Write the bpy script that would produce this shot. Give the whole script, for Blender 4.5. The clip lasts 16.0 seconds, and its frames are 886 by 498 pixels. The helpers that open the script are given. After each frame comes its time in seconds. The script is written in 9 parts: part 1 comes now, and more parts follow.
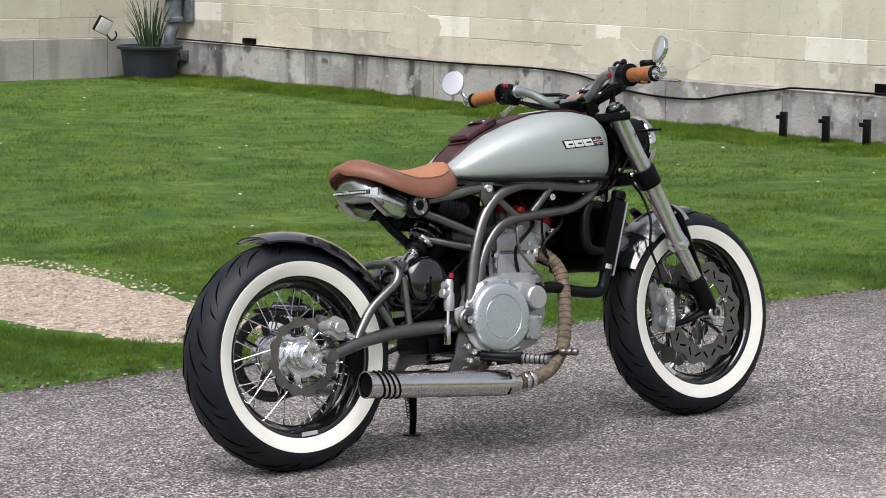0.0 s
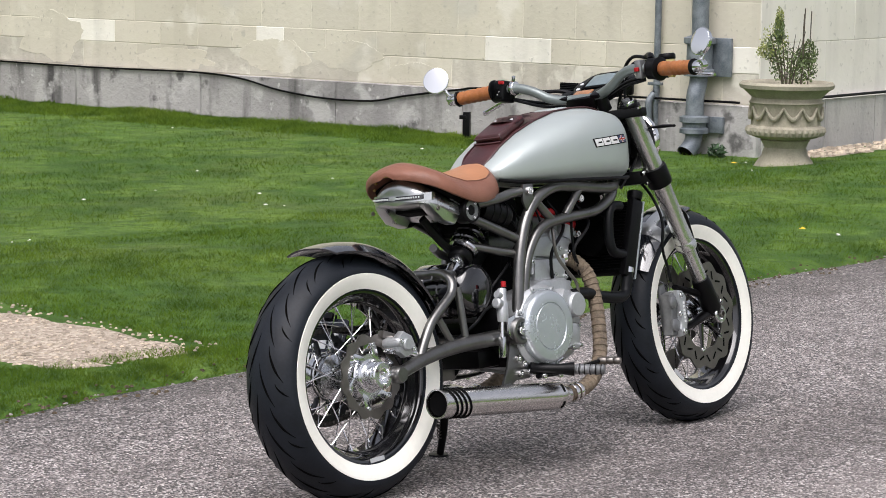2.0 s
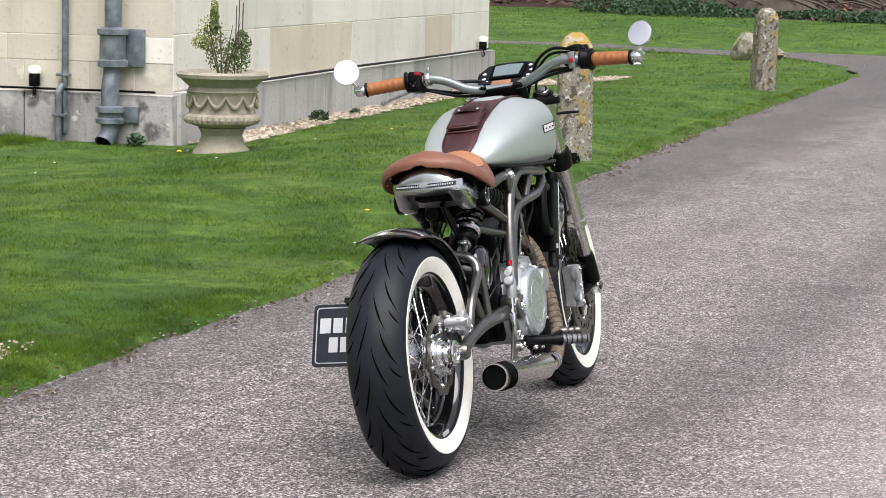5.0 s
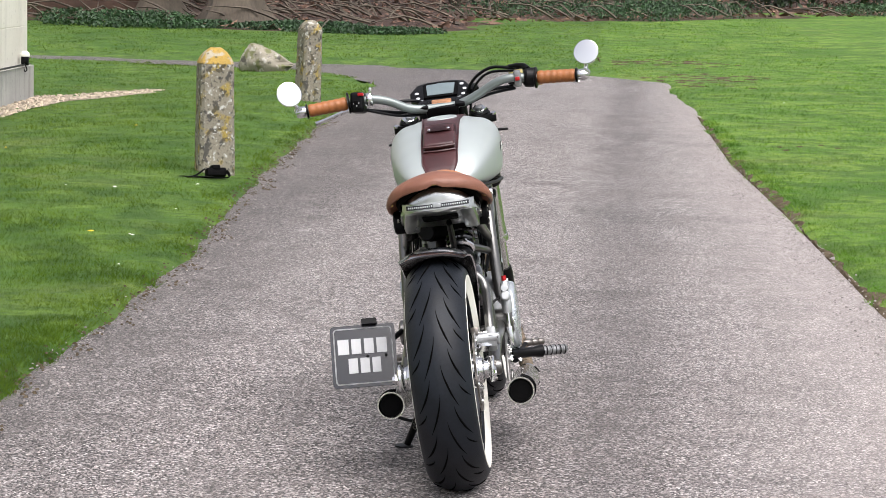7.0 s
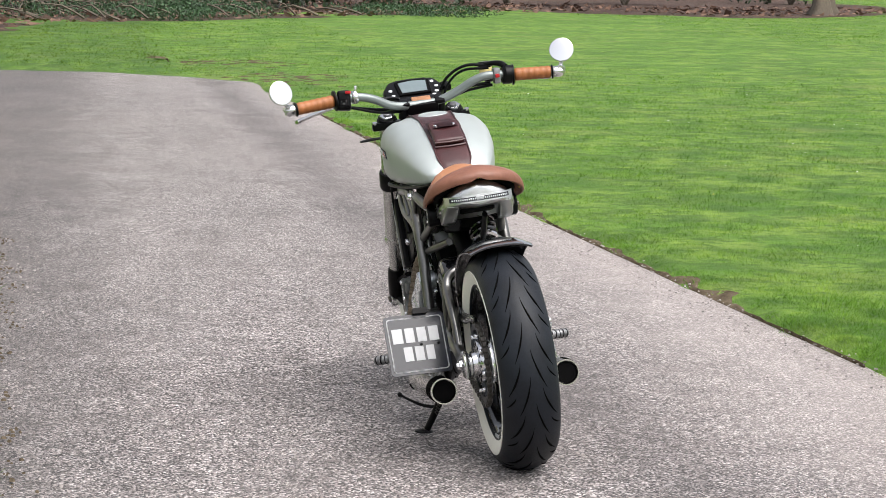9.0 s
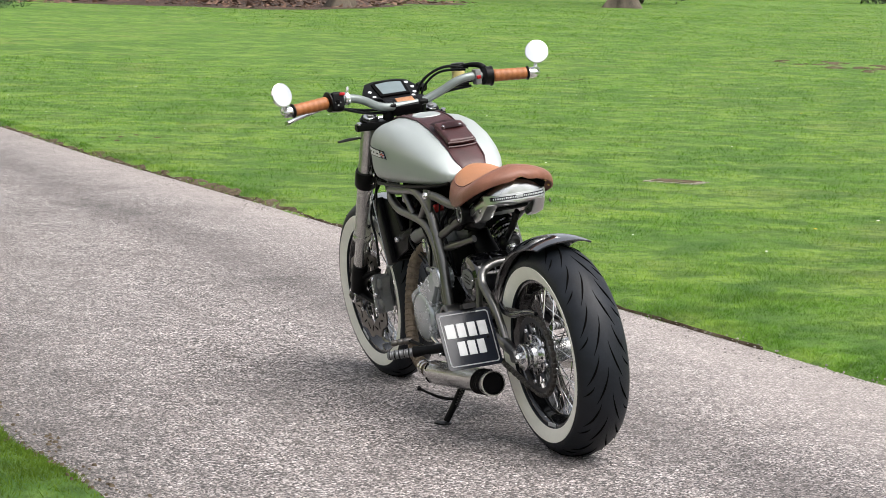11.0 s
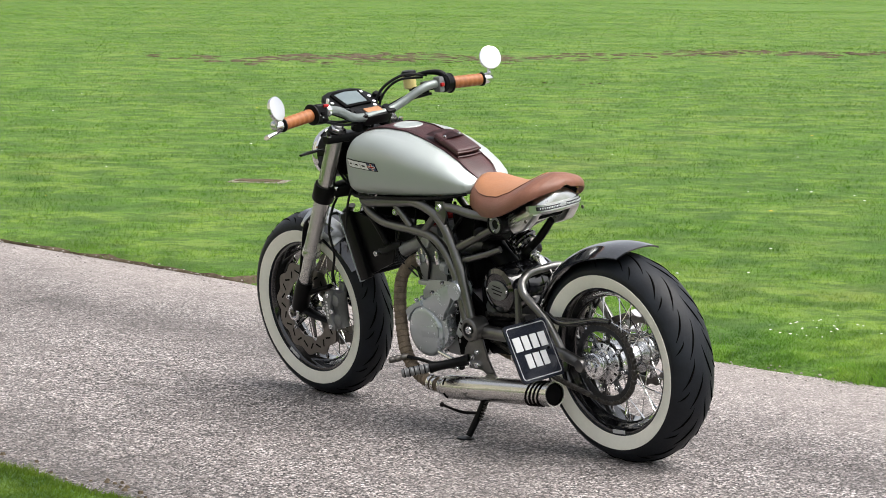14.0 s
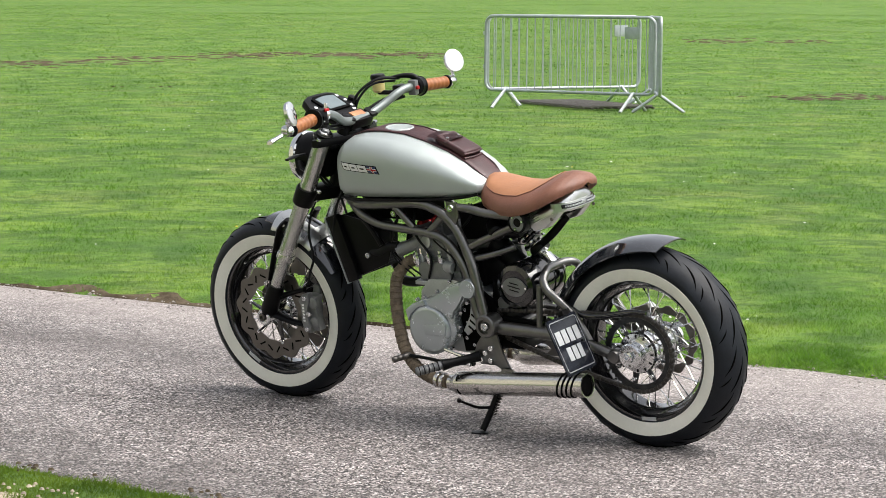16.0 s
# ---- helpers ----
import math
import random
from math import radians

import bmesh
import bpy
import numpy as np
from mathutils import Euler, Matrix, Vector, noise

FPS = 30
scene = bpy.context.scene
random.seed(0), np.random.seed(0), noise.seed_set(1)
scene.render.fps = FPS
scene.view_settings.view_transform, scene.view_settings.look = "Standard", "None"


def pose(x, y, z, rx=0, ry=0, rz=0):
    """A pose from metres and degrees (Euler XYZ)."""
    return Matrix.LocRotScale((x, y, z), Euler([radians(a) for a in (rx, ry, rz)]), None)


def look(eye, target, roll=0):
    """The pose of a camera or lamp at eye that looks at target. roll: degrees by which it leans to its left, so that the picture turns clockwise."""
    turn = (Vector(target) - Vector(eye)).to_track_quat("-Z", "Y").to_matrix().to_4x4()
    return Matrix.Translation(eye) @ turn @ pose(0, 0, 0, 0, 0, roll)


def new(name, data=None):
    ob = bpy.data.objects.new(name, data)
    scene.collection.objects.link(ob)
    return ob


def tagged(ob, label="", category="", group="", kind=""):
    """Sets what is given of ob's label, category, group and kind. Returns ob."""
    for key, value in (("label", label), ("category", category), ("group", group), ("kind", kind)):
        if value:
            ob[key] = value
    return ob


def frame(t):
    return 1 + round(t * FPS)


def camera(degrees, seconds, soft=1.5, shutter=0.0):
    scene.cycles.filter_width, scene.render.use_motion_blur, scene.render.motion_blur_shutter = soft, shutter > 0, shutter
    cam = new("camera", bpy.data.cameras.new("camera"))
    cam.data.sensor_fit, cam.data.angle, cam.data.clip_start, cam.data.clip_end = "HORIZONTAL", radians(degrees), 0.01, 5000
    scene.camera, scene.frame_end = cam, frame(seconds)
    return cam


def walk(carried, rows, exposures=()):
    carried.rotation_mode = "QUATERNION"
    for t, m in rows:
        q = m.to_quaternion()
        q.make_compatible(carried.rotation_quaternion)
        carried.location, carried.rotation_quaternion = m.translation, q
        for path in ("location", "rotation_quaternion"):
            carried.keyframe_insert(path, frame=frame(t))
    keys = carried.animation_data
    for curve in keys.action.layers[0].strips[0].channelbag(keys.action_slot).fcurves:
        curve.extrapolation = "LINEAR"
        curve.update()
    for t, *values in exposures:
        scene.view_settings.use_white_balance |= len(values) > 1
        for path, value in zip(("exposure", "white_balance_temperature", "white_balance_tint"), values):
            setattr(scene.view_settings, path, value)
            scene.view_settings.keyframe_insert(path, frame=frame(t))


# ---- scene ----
cam = camera(21.0, 16.0, soft=0.3)
PATH = [
    (0, (-4.057, -5.373, 1.449), (-2.909, -3.757, 1.185), 0.8),
    (0.5, (-4.292, -5.047, 1.455), (-3.059, -3.495, 1.186), 0.9),
    (1, (-4.498, -4.685, 1.44), (-3.185, -3.2, 1.171), 0.9),
    (1.5, (-4.709, -4.328, 1.41), (-3.315, -2.917, 1.148), 0.9),
    (2, (-4.922, -4.052, 1.378), (-3.447, -2.726, 1.125), 0.8),
    (2.5, (-5.191, -3.768, 1.352), (-3.626, -2.548, 1.103), 0.9),
    (3, (-5.491, -3.492, 1.328), (-3.846, -2.381, 1.085), 1.0),
    (3.5, (-5.788, -3.181, 1.327), (-4.073, -2.181, 1.085), 1.0),
    (3.7, (-5.909, -3.065, 1.342), (-4.17, -2.109, 1.096), 1.1),
    (5.8, (-6.692, -1.34, 1.356), (-4.756, -0.897, 1.119), 1.3),
    (6, (-6.729, -1.182, 1.357), (-4.782, -0.791, 1.122), 1.3),
    (6.5, (-6.869, -0.799, 1.372), (-4.901, -0.531, 1.138), 1.2),
    (7, (-6.934, -0.403, 1.353), (-4.953, -0.255, 1.125), 1.2),
    (7.5, (-7.01, 0.002, 1.353), (-5.024, 0.033, 1.125), 1.3),
    (8, (-7.063, 0.423, 1.332), (-5.077, 0.337, 1.107), 1.3),
    (8.5, (-7.073, 0.822, 1.324), (-5.095, 0.625, 1.101), 1.2),
    (9, (-7.139, 1.192, 1.324), (-5.173, 0.898, 1.105), 1.2),
    (9.2, (-7.165, 1.351, 1.34), (-5.205, 1.016, 1.119), 1.2),
    (11.3, (-6.856, 3.035, 1.33), (-5.024, 2.26, 1.114), 1.3),
    (11.5, (-6.8, 3.17, 1.338), (-4.984, 2.359, 1.122), 1.1),
    (12, (-6.594, 3.519, 1.355), (-4.822, 2.616, 1.137), 1.0),
    (12.5, (-6.332, 3.835, 1.336), (-4.608, 2.844, 1.122), 1.0),
    (13, (-6.119, 4.125, 1.336), (-4.444, 3.053, 1.123), 0.8),
    (13.5, (-5.922, 4.44, 1.34), (-4.308, 3.279, 1.126), 0.8),
    (14, (-5.654, 4.735, 1.329), (-4.111, 3.48, 1.118), 0.8),
    (14.5, (-5.363, 5.059, 1.329), (-3.901, 3.71, 1.12), 0.8),
    (15, (-5.116, 5.401, 1.328), (-3.734, 3.969, 1.121), 0.6),
    (15.5, (-4.855, 5.712, 1.322), (-3.553, 4.207, 1.117), 0.6),
    (16, (-4.559, 6.012, 1.317), (-3.339, 4.44, 1.113), 0.5),
]
walk(cam, [(t, look(eye, target, roll)) for t, eye, target, roll in PATH],
     exposures=((0, 0.45, 6400, 15), (3.5, 0.58, 6400, 15), (7, 0.78, 6500, 14), (9, 0.85, 6550, 12), (12.5, 0.88, 6650, 11), (16, 0.86, 6650, 10)))

# ---- world, sun ----
world = bpy.data.worlds.new("overcast_sky")
scene.world = world
world.use_nodes = True
wn, wl = world.node_tree.nodes, world.node_tree.links
sky = wn.new("ShaderNodeTexSky")
sky.sky_type, sky.sun_disc = "NISHITA", False
sky.sun_elevation, sky.sun_rotation = radians(62), radians(240)
sky.dust_density, sky.air_density = 4.0, 1.0
soften = wn.new("ShaderNodeHueSaturation")
soften.inputs["Saturation"].default_value = 0.32
wl.new(sky.outputs[0], soften.inputs["Color"])
wl.new(soften.outputs[0], wn["Background"].inputs[0])
wn["Background"].inputs[1].default_value = 0.122
sun_data = bpy.data.lights.new("sun", "SUN")
sun_data.energy, sun_data.angle, sun_data.color = 2.1, radians(55), (1.0, 0.985, 0.96)
sun = new("sun", sun_data)
sun.matrix_world = look((-4.2, -2.4, 9.0), (0, 0, 0))

# ---- materials ----
def material(name, color, rough=0.5, metal=0.0, coat=0.0, vary=0.0, scale=8.0, bump=0.0, bump_scale=60.0,
             second=None, island=0.0, rnd=0.0, spec=None, stretch=(1, 1, 1), detail=6.0, coords="Object"):
    """A principled surface: base colour broken up at two scales, with fine relief."""
    m = bpy.data.materials.new(name)
    m.use_nodes = True
    n, l = m.node_tree.nodes, m.node_tree.links
    p = n["Principled BSDF"]
    p.inputs["Base Color"].default_value = (*color, 1)
    p.inputs["Roughness"].default_value = rough
    p.inputs["Metallic"].default_value = metal
    p.inputs["Coat Weight"].default_value = coat
    p.inputs["Coat Roughness"].default_value = 0.06
    if spec is not None:
        p.inputs["Specular IOR Level"].default_value = spec
    tc = n.new("ShaderNodeTexCoord")
    mp = n.new("ShaderNodeMapping")
    mp.inputs["Scale"].default_value = stretch
    l.new(tc.outputs[coords], mp.inputs[0])
    out = None
    if vary or second:
        a = n.new("ShaderNodeTexNoise")
        a.inputs["Scale"].default_value, a.inputs["Detail"].default_value = scale, detail
        b = n.new("ShaderNodeTexNoise")
        b.inputs["Scale"].default_value, b.inputs["Detail"].default_value = scale * 9.0, 4
        l.new(mp.outputs[0], a.inputs["Vector"])
        l.new(mp.outputs[0], b.inputs["Vector"])
        mixf = n.new("ShaderNodeMath")
        mixf.operation = "MULTIPLY_ADD"
        l.new(b.outputs[0], mixf.inputs[0])
        mixf.inputs[1].default_value = 0.45
        l.new(a.outputs[0], mixf.inputs[2])
        ramp = n.new("ShaderNodeMapRange")
        ramp.inputs[1].default_value, ramp.inputs[2].default_value = 0.52, 0.92
        l.new(mixf.outputs[0], ramp.inputs[0])
        mx = n.new("ShaderNodeMix")
        mx.data_type = "RGBA"
        other = second or tuple(min(1.0, c * (1 + vary)) for c in color)
        base = color if second else tuple(c * (1 - vary) for c in color)
        mx.inputs[6].default_value, mx.inputs[7].default_value = (*base, 1), (*other, 1)
        l.new(ramp.outputs[0], mx.inputs[0])
        out = mx.outputs[2]
        rr = n.new("ShaderNodeMapRange")
        rr.inputs[3].default_value, rr.inputs[4].default_value = max(0.02, rough * 0.85), min(1.0, rough * 1.15)
        l.new(mixf.outputs[0], rr.inputs[0])
        l.new(rr.outputs[0], p.inputs["Roughness"])
    if island or rnd:
        src = n.new("ShaderNodeNewGeometry").outputs["Random Per Island"] if island else n.new("ShaderNodeObjectInfo").outputs["Random"]
        k = island or rnd
        mr = n.new("ShaderNodeMapRange")
        mr.inputs[3].default_value, mr.inputs[4].default_value = 1 - k, 1 + k
        l.new(src, mr.inputs[0])
        hs = n.new("ShaderNodeHueSaturation")
        l.new(mr.outputs[0], hs.inputs["Value"])
        if out:
            l.new(out, hs.inputs["Color"])
        else:
            hs.inputs["Color"].default_value = (*color, 1)
        out = hs.outputs[0]
    if out:
        l.new(out, p.inputs["Base Color"])
    if bump:
        c = n.new("ShaderNodeTexNoise")
        c.inputs["Scale"].default_value, c.inputs["Detail"].default_value = bump_scale, 5
        l.new(mp.outputs[0], c.inputs["Vector"])
        bp = n.new("ShaderNodeBump")
        bp.inputs["Strength"].default_value, bp.inputs["Distance"].default_value = min(1.0, bump), 0.004
        l.new(c.outputs[0], bp.inputs["Height"])
        l.new(bp.outputs[0], p.inputs["Normal"])
    return m


RUBBER = material("tyre_rubber", (0.0085, 0.0108, 0.0150), 0.46, vary=0.3, scale=14, bump=0.15, bump_scale=300, spec=0.26)
GROOVE = material("tread_groove", (0.002, 0.002, 0.002), 0.95, spec=0.05)
WHITEWALL = material("whitewall_rubber", (0.84, 0.83, 0.75), 0.55, vary=0.05, scale=10, bump=0.05, bump_scale=200)
GLOSS_BLACK = material("gloss_black_paint", (0.004, 0.004, 0.005), 0.09, coat=1.0, spec=0.5, vary=0.2, scale=20)
SATIN_BLACK = material("satin_black", (0.0025, 0.0025, 0.003), 0.36, spec=0.16, vary=0.3, scale=25, bump=0.08, bump_scale=400)
MATT_BLACK = material("black_plastic", (0.002, 0.002, 0.0022), 0.6, spec=0.06, vary=0.3, scale=30, bump=0.15, bump_scale=500)
RUBBER_HOSE = material("hose_rubber", (0.003, 0.0034, 0.0042), 0.4, spec=0.2, vary=0.3, scale=30, bump=0.1, bump_scale=300)
CARBON = material("lacquered_carbon_fibre", (0.013, 0.015, 0.019), 0.10, coat=1.0, spec=0.9, vary=0.6, scale=140, detail=1)
SILVER = material("satin_silver_tank_paint", (0.435, 0.478, 0.470), 0.46, metal=0.5, coat=0.15, vary=0.03, scale=900, detail=2)
STEEL = material("bare_steel_tube", (0.160, 0.158, 0.152), 0.28, metal=0.92, coat=0.2, vary=0.14, scale=22, bump=0.05, bump_scale=250)
BRUSHED = material("brushed_stainless", (0.72, 0.70, 0.675), 0.19, metal=1.0, vary=0.05, scale=60, stretch=(0.15, 1, 1))
POLISHED = material("polished_aluminium", (0.72, 0.73, 0.74), 0.17, metal=1.0, vary=0.05, scale=20)
TAIL_ALLOY = material("dulled_polished_alloy", (0.60, 0.61, 0.60), 0.27, metal=1.0, vary=0.08, scale=30)
CHROME = material("chrome", (0.8, 0.8, 0.8), 0.08, metal=1.0)
CAST = material("cast_aluminium", (0.44, 0.455, 0.465), 0.40, metal=0.65, vary=0.12, scale=16, bump=0.25, bump_scale=350)
CAST_DARK = material("dark_cast_aluminium", (0.22, 0.225, 0.23), 0.45, metal=0.7, vary=0.15, scale=18, bump=0.2, bump_scale=300)
COVER_GREY = material("grey_engine_paint", (0.48, 0.52, 0.545), 0.25, metal=0.6, coat=0.2, vary=0.05, scale=14, bump=0.06, bump_scale=400)
FORK_GREY = material("hard_anodised_fork", (0.62, 0.62, 0.60), 0.24, metal=0.95, vary=0.05, scale=18)
BAR_GREY = material("grey_anodised_handlebar", (0.200, 0.228, 0.222), 0.36, metal=0.5, vary=0.08, scale=18)
TAN = material("tan_leather", (0.37, 0.165, 0.080), 0.5, vary=0.12, scale=14, bump=0.25, bump_scale=260)
TAN_SIDE = material("saddle_side_leather", (0.195, 0.080, 0.050), 0.46, vary=0.14, scale=12, bump=0.25, bump_scale=260)
GRIP = material("tan_grip_leather", (0.30, 0.105, 0.030), 0.45, vary=0.2, scale=30, bump=0.2, bump_scale=220)
OXBLOOD = material("oxblood_leather", (0.045, 0.0125, 0.0135), 0.36, vary=0.3, scale=18, bump=0.3, bump_scale=210)
WRAP = material("exhaust_wrap", (0.15, 0.115, 0.08), 0.8, vary=0.4, scale=45, bump=0.9, bump_scale=260)
RED = material("red_anodised", (0.42, 0.012, 0.015), 0.3, metal=0.4, vary=0.1, scale=20)
AMBER = material("copper_plaque", (0.55, 0.27, 0.14), 0.35, metal=0.6, vary=0.2, scale=60)
LCD = material("grey_display", (0.15, 0.19, 0.20), 0.2, coat=0.2, vary=0.06, scale=15)
MIRROR = material("mirror_glass", (0.9, 0.9, 0.9), 0.02, metal=1.0)
LENS = material("clear_lens", (0.75, 0.78, 0.8), 0.08, metal=0.3, coat=1.0)
FLUID = material("brake_fluid_pot", (0.62, 0.52, 0.22), 0.3, coat=0.4, vary=0.08, scale=40)
WHITE_INK = material("white_ink", (0.78, 0.78, 0.78), 0.5, vary=0.04, scale=30)
PLATE_INK = material("reflective_plate_white", (0.46, 0.47, 0.48), 0.35, vary=0.05, scale=60)
PLATE_BLACK = material("black_plate", (0.010, 0.012, 0.018), 0.16, spec=0.4)
BADGE_BLUE = material("badge_blue", (0.02, 0.03, 0.10), 0.35, coat=0.4)
BRASS = material("brass", (0.6, 0.42, 0.15), 0.3, metal=1.0)
CHAIN = material("oily_chain", (0.07, 0.065, 0.06), 0.4, metal=0.8, vary=0.3, scale=80)
SPROCKET = material("blackened_steel_sprocket", (0.045, 0.047, 0.050), 0.34, metal=0.8, vary=0.3, scale=60)
DISC = material("drilled_disc_steel", (0.19, 0.175, 0.16), 0.34, metal=0.9, vary=0.12, scale=40)


def ground_material(name, kind):
    m = bpy.data.materials.new(name)
    m.use_nodes = True
    n, l = m.node_tree.nodes, m.node_tree.links
    p = n["Principled BSDF"]
    tc = n.new("ShaderNodeTexCoord")

    def noise_at(scale, detail=6, rough=0.6, along=1.0):
        t = n.new("ShaderNodeTexNoise")
        t.inputs["Scale"].default_value, t.inputs["Detail"].default_value = scale, detail
        t.inputs["Roughness"].default_value = rough
        if along != 1.0:  # drawn out along the drive
            mp = n.new("ShaderNodeMapping")
            mp.inputs["Scale"].default_value = (along, 1, 1)
            l.new(tc.outputs["Object"], mp.inputs[0])
            l.new(mp.outputs[0], t.inputs["Vector"])
        else:
            l.new(tc.outputs["Object"], t.inputs["Vector"])
        return t.outputs[0]

    def span(src, lo, hi, a=0.0, b=1.0):
        t = n.new("ShaderNodeMapRange")
        for i, v in enumerate((lo, hi, a, b)):
            t.inputs[i + 1].default_value = v
        l.new(src, t.inputs[0])
        return t.outputs[0]

    def mix(f, a, b):
        t = n.new("ShaderNodeMix")
        t.data_type = "RGBA"
        if isinstance(f, float):
            t.inputs[0].default_value = f
        else:
            l.new(f, t.inputs[0])
        for i, v in ((6, a), (7, b)):
            if isinstance(v, tuple):
                t.inputs[i].default_value = (*v, 1)
            else:
                l.new(v, t.inputs[i])
        return t.outputs[2]

    if kind == "asphalt":
        stones = n.new("ShaderNodeTexVoronoi")
        stones.inputs["Scale"].default_value = 175
        l.new(tc.outputs["Object"], stones.inputs["Vector"])
        sep = n.new("ShaderNodeSeparateColor")
        l.new(stones.outputs["Color"], sep.inputs[0])
        place = n.new("ShaderNodeSeparateXYZ")
        l.new(tc.outputs["Object"], place.inputs[0])

        def lane(gain, src):
            """How far across the drive, with a ragged drift."""
            t = n.new("ShaderNodeMath")
            t.operation = "MULTIPLY_ADD"
            l.new(src, t.inputs[0])
            t.inputs[1].default_value = gain
            l.new(place.outputs[1], t.inputs[2])
            return t.outputs[0]

        def stain(amount, src, tint):
            t = n.new("ShaderNodeMix")
            t.data_type, t.blend_type = "RGBA", "MULTIPLY"
            l.new(amount, t.inputs[0])
            l.new(src, t.inputs[6])
            t.inputs[7].default_value = (*tint, 1)
            return t.outputs[2]

        def both(a, b, top):
            t = n.new("ShaderNodeMath")
            t.operation = "MULTIPLY"
            l.new(a, t.inputs[0])
            l.new(b, t.inputs[1])
            return span(t.outputs[0], 0.0, 1.0, 0.0, top)

        # bound chips of grey and pinkish stone, some pale, some lost
        c = mix(span(sep.outputs[0], 0.05, 0.95), (0.034, 0.030, 0.029), (0.540, 0.478, 0.458))
        c = mix(span(sep.outputs[2], 0.62, 0.71, 0.0, 0.97), c, (0.012, 0.011, 0.011))
        c = mix(span(noise_at(110, 4, 0.8), 0.56, 0.64, 0.0, 0.34), c, (0.60, 0.548, 0.528))
        c = mix(span(sep.outputs[1], 0.84, 0.90, 0.0, 0.95), c, (0.86, 0.81, 0.79))
        # wear and dirt from hand-sized blotches up to long traffic streaks
        ragged = noise_at(2.4, 8, 0.75)
        c = stain(span(noise_at(38, 6, 0.8), 0.48, 0.58, 0.0, 0.70), c, (0.32, 0.315, 0.31))
        c = stain(span(noise_at(7.0, 9, 0.82), 0.47, 0.62, 0.0, 0.70), c, (0.50, 0.485, 0.475))
        c = stain(span(noise_at(1.3, 9, 0.75), 0.47, 0.64, 0.0, 0.70), c, (0.62, 0.605, 0.60))
        c = stain(span(noise_at(2.6, 8, 0.75, 0.16), 0.47, 0.62, 0.0, 0.55), c, (0.64, 0.625, 0.615))
        # a wheel track, and moss and damp dirt by the lawn of the house
        c = stain(both(span(lane(0.55, ragged), -0.42, -0.20), span(lane(0.55, ragged), 0.16, -0.06), 0.72), c, (0.52, 0.51, 0.51))
        c = stain(span(lane(1.7, noise_at(3.4, 9, 0.82, 0.55)), 1.75, 2.40, 0.0, 0.80), c, (0.36, 0.35, 0.34))
        # dust on the open margin and in pale blotches
        c = mix(span(noise_at(0.35, 8, 0.65), 0.40, 0.62, 0.0, 0.10), c, (0.37, 0.318, 0.298))
        c = mix(span(lane(1.1, ragged), -0.12, -0.70, 0.0, 0.34), c, (0.52, 0.46, 0.432))
        bump_src, dist, strength = stones.outputs["Distance"], 0.006, 0.9
        p.inputs["Roughness"].default_value = 0.68
        p.inputs["Sheen Weight"].default_value, p.inputs["Sheen Roughness"].default_value = 0.10, 0.5
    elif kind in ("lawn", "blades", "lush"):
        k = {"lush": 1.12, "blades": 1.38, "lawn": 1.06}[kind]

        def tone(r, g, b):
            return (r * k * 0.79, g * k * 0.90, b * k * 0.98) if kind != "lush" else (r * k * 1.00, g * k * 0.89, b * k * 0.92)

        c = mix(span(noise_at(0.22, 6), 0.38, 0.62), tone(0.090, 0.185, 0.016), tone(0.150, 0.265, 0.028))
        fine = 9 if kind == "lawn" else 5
        mottle = 0.20 if kind == "lush" else 1.0
        c = mix(span(noise_at(0.9, fine, 0.6), 0.44, 0.62, 0.0, 0.80 * mottle), c, tone(0.250, 0.335, 0.050))
        # the darker layers here and below paint shade between tufts into the green
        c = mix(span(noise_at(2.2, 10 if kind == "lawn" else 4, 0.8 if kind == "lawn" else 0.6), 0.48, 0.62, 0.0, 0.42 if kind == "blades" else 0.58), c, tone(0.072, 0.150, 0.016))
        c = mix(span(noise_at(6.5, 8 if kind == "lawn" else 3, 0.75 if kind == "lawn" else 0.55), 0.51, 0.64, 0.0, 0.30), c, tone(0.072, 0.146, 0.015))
        c = mix(span(noise_at(4.0, 4, 0.6), 0.52, 0.67, 0.0, 0.58 * mottle), c, tone(0.29, 0.385, 0.055))
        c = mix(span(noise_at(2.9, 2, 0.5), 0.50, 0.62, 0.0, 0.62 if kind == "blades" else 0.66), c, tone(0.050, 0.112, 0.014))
        c = mix(span(noise_at(1.3, 3, 0.6), 0.50, 0.62, 0.0, 0.46 * mottle), c, tone(0.060, 0.140, 0.018))
        c = mix(span(noise_at(0.8, 4, 0.6), 0.55, 0.68, 0.0, 0.32 * mottle), c, tone(0.30, 0.27, 0.08))
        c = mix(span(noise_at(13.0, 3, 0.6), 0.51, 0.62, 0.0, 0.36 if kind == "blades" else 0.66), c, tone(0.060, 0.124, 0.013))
        if kind == "lawn":
            # the sward before the house is a darker green
            side = n.new("ShaderNodeSeparateXYZ")
            l.new(tc.outputs["Object"], side.inputs[0])
            lush = n.new("ShaderNodeMix")
            lush.data_type, lush.blend_type = "RGBA", "MULTIPLY"
            l.new(span(side.outputs[1], -0.2, 0.2), lush.inputs[0])
            l.new(c, lush.inputs[6])
            lush.inputs[7].default_value = (0.72, 0.76, 0.80, 1)
            c = lush.outputs[2]
            c = mix(span(noise_at(30, 6, 0.7), 0.46, 0.64, 0.0, 0.40), c, (0.060, 0.115, 0.016))
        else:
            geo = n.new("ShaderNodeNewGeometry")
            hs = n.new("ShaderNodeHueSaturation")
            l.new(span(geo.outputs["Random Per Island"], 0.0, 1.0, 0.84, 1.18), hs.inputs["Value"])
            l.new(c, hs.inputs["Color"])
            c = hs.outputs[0]
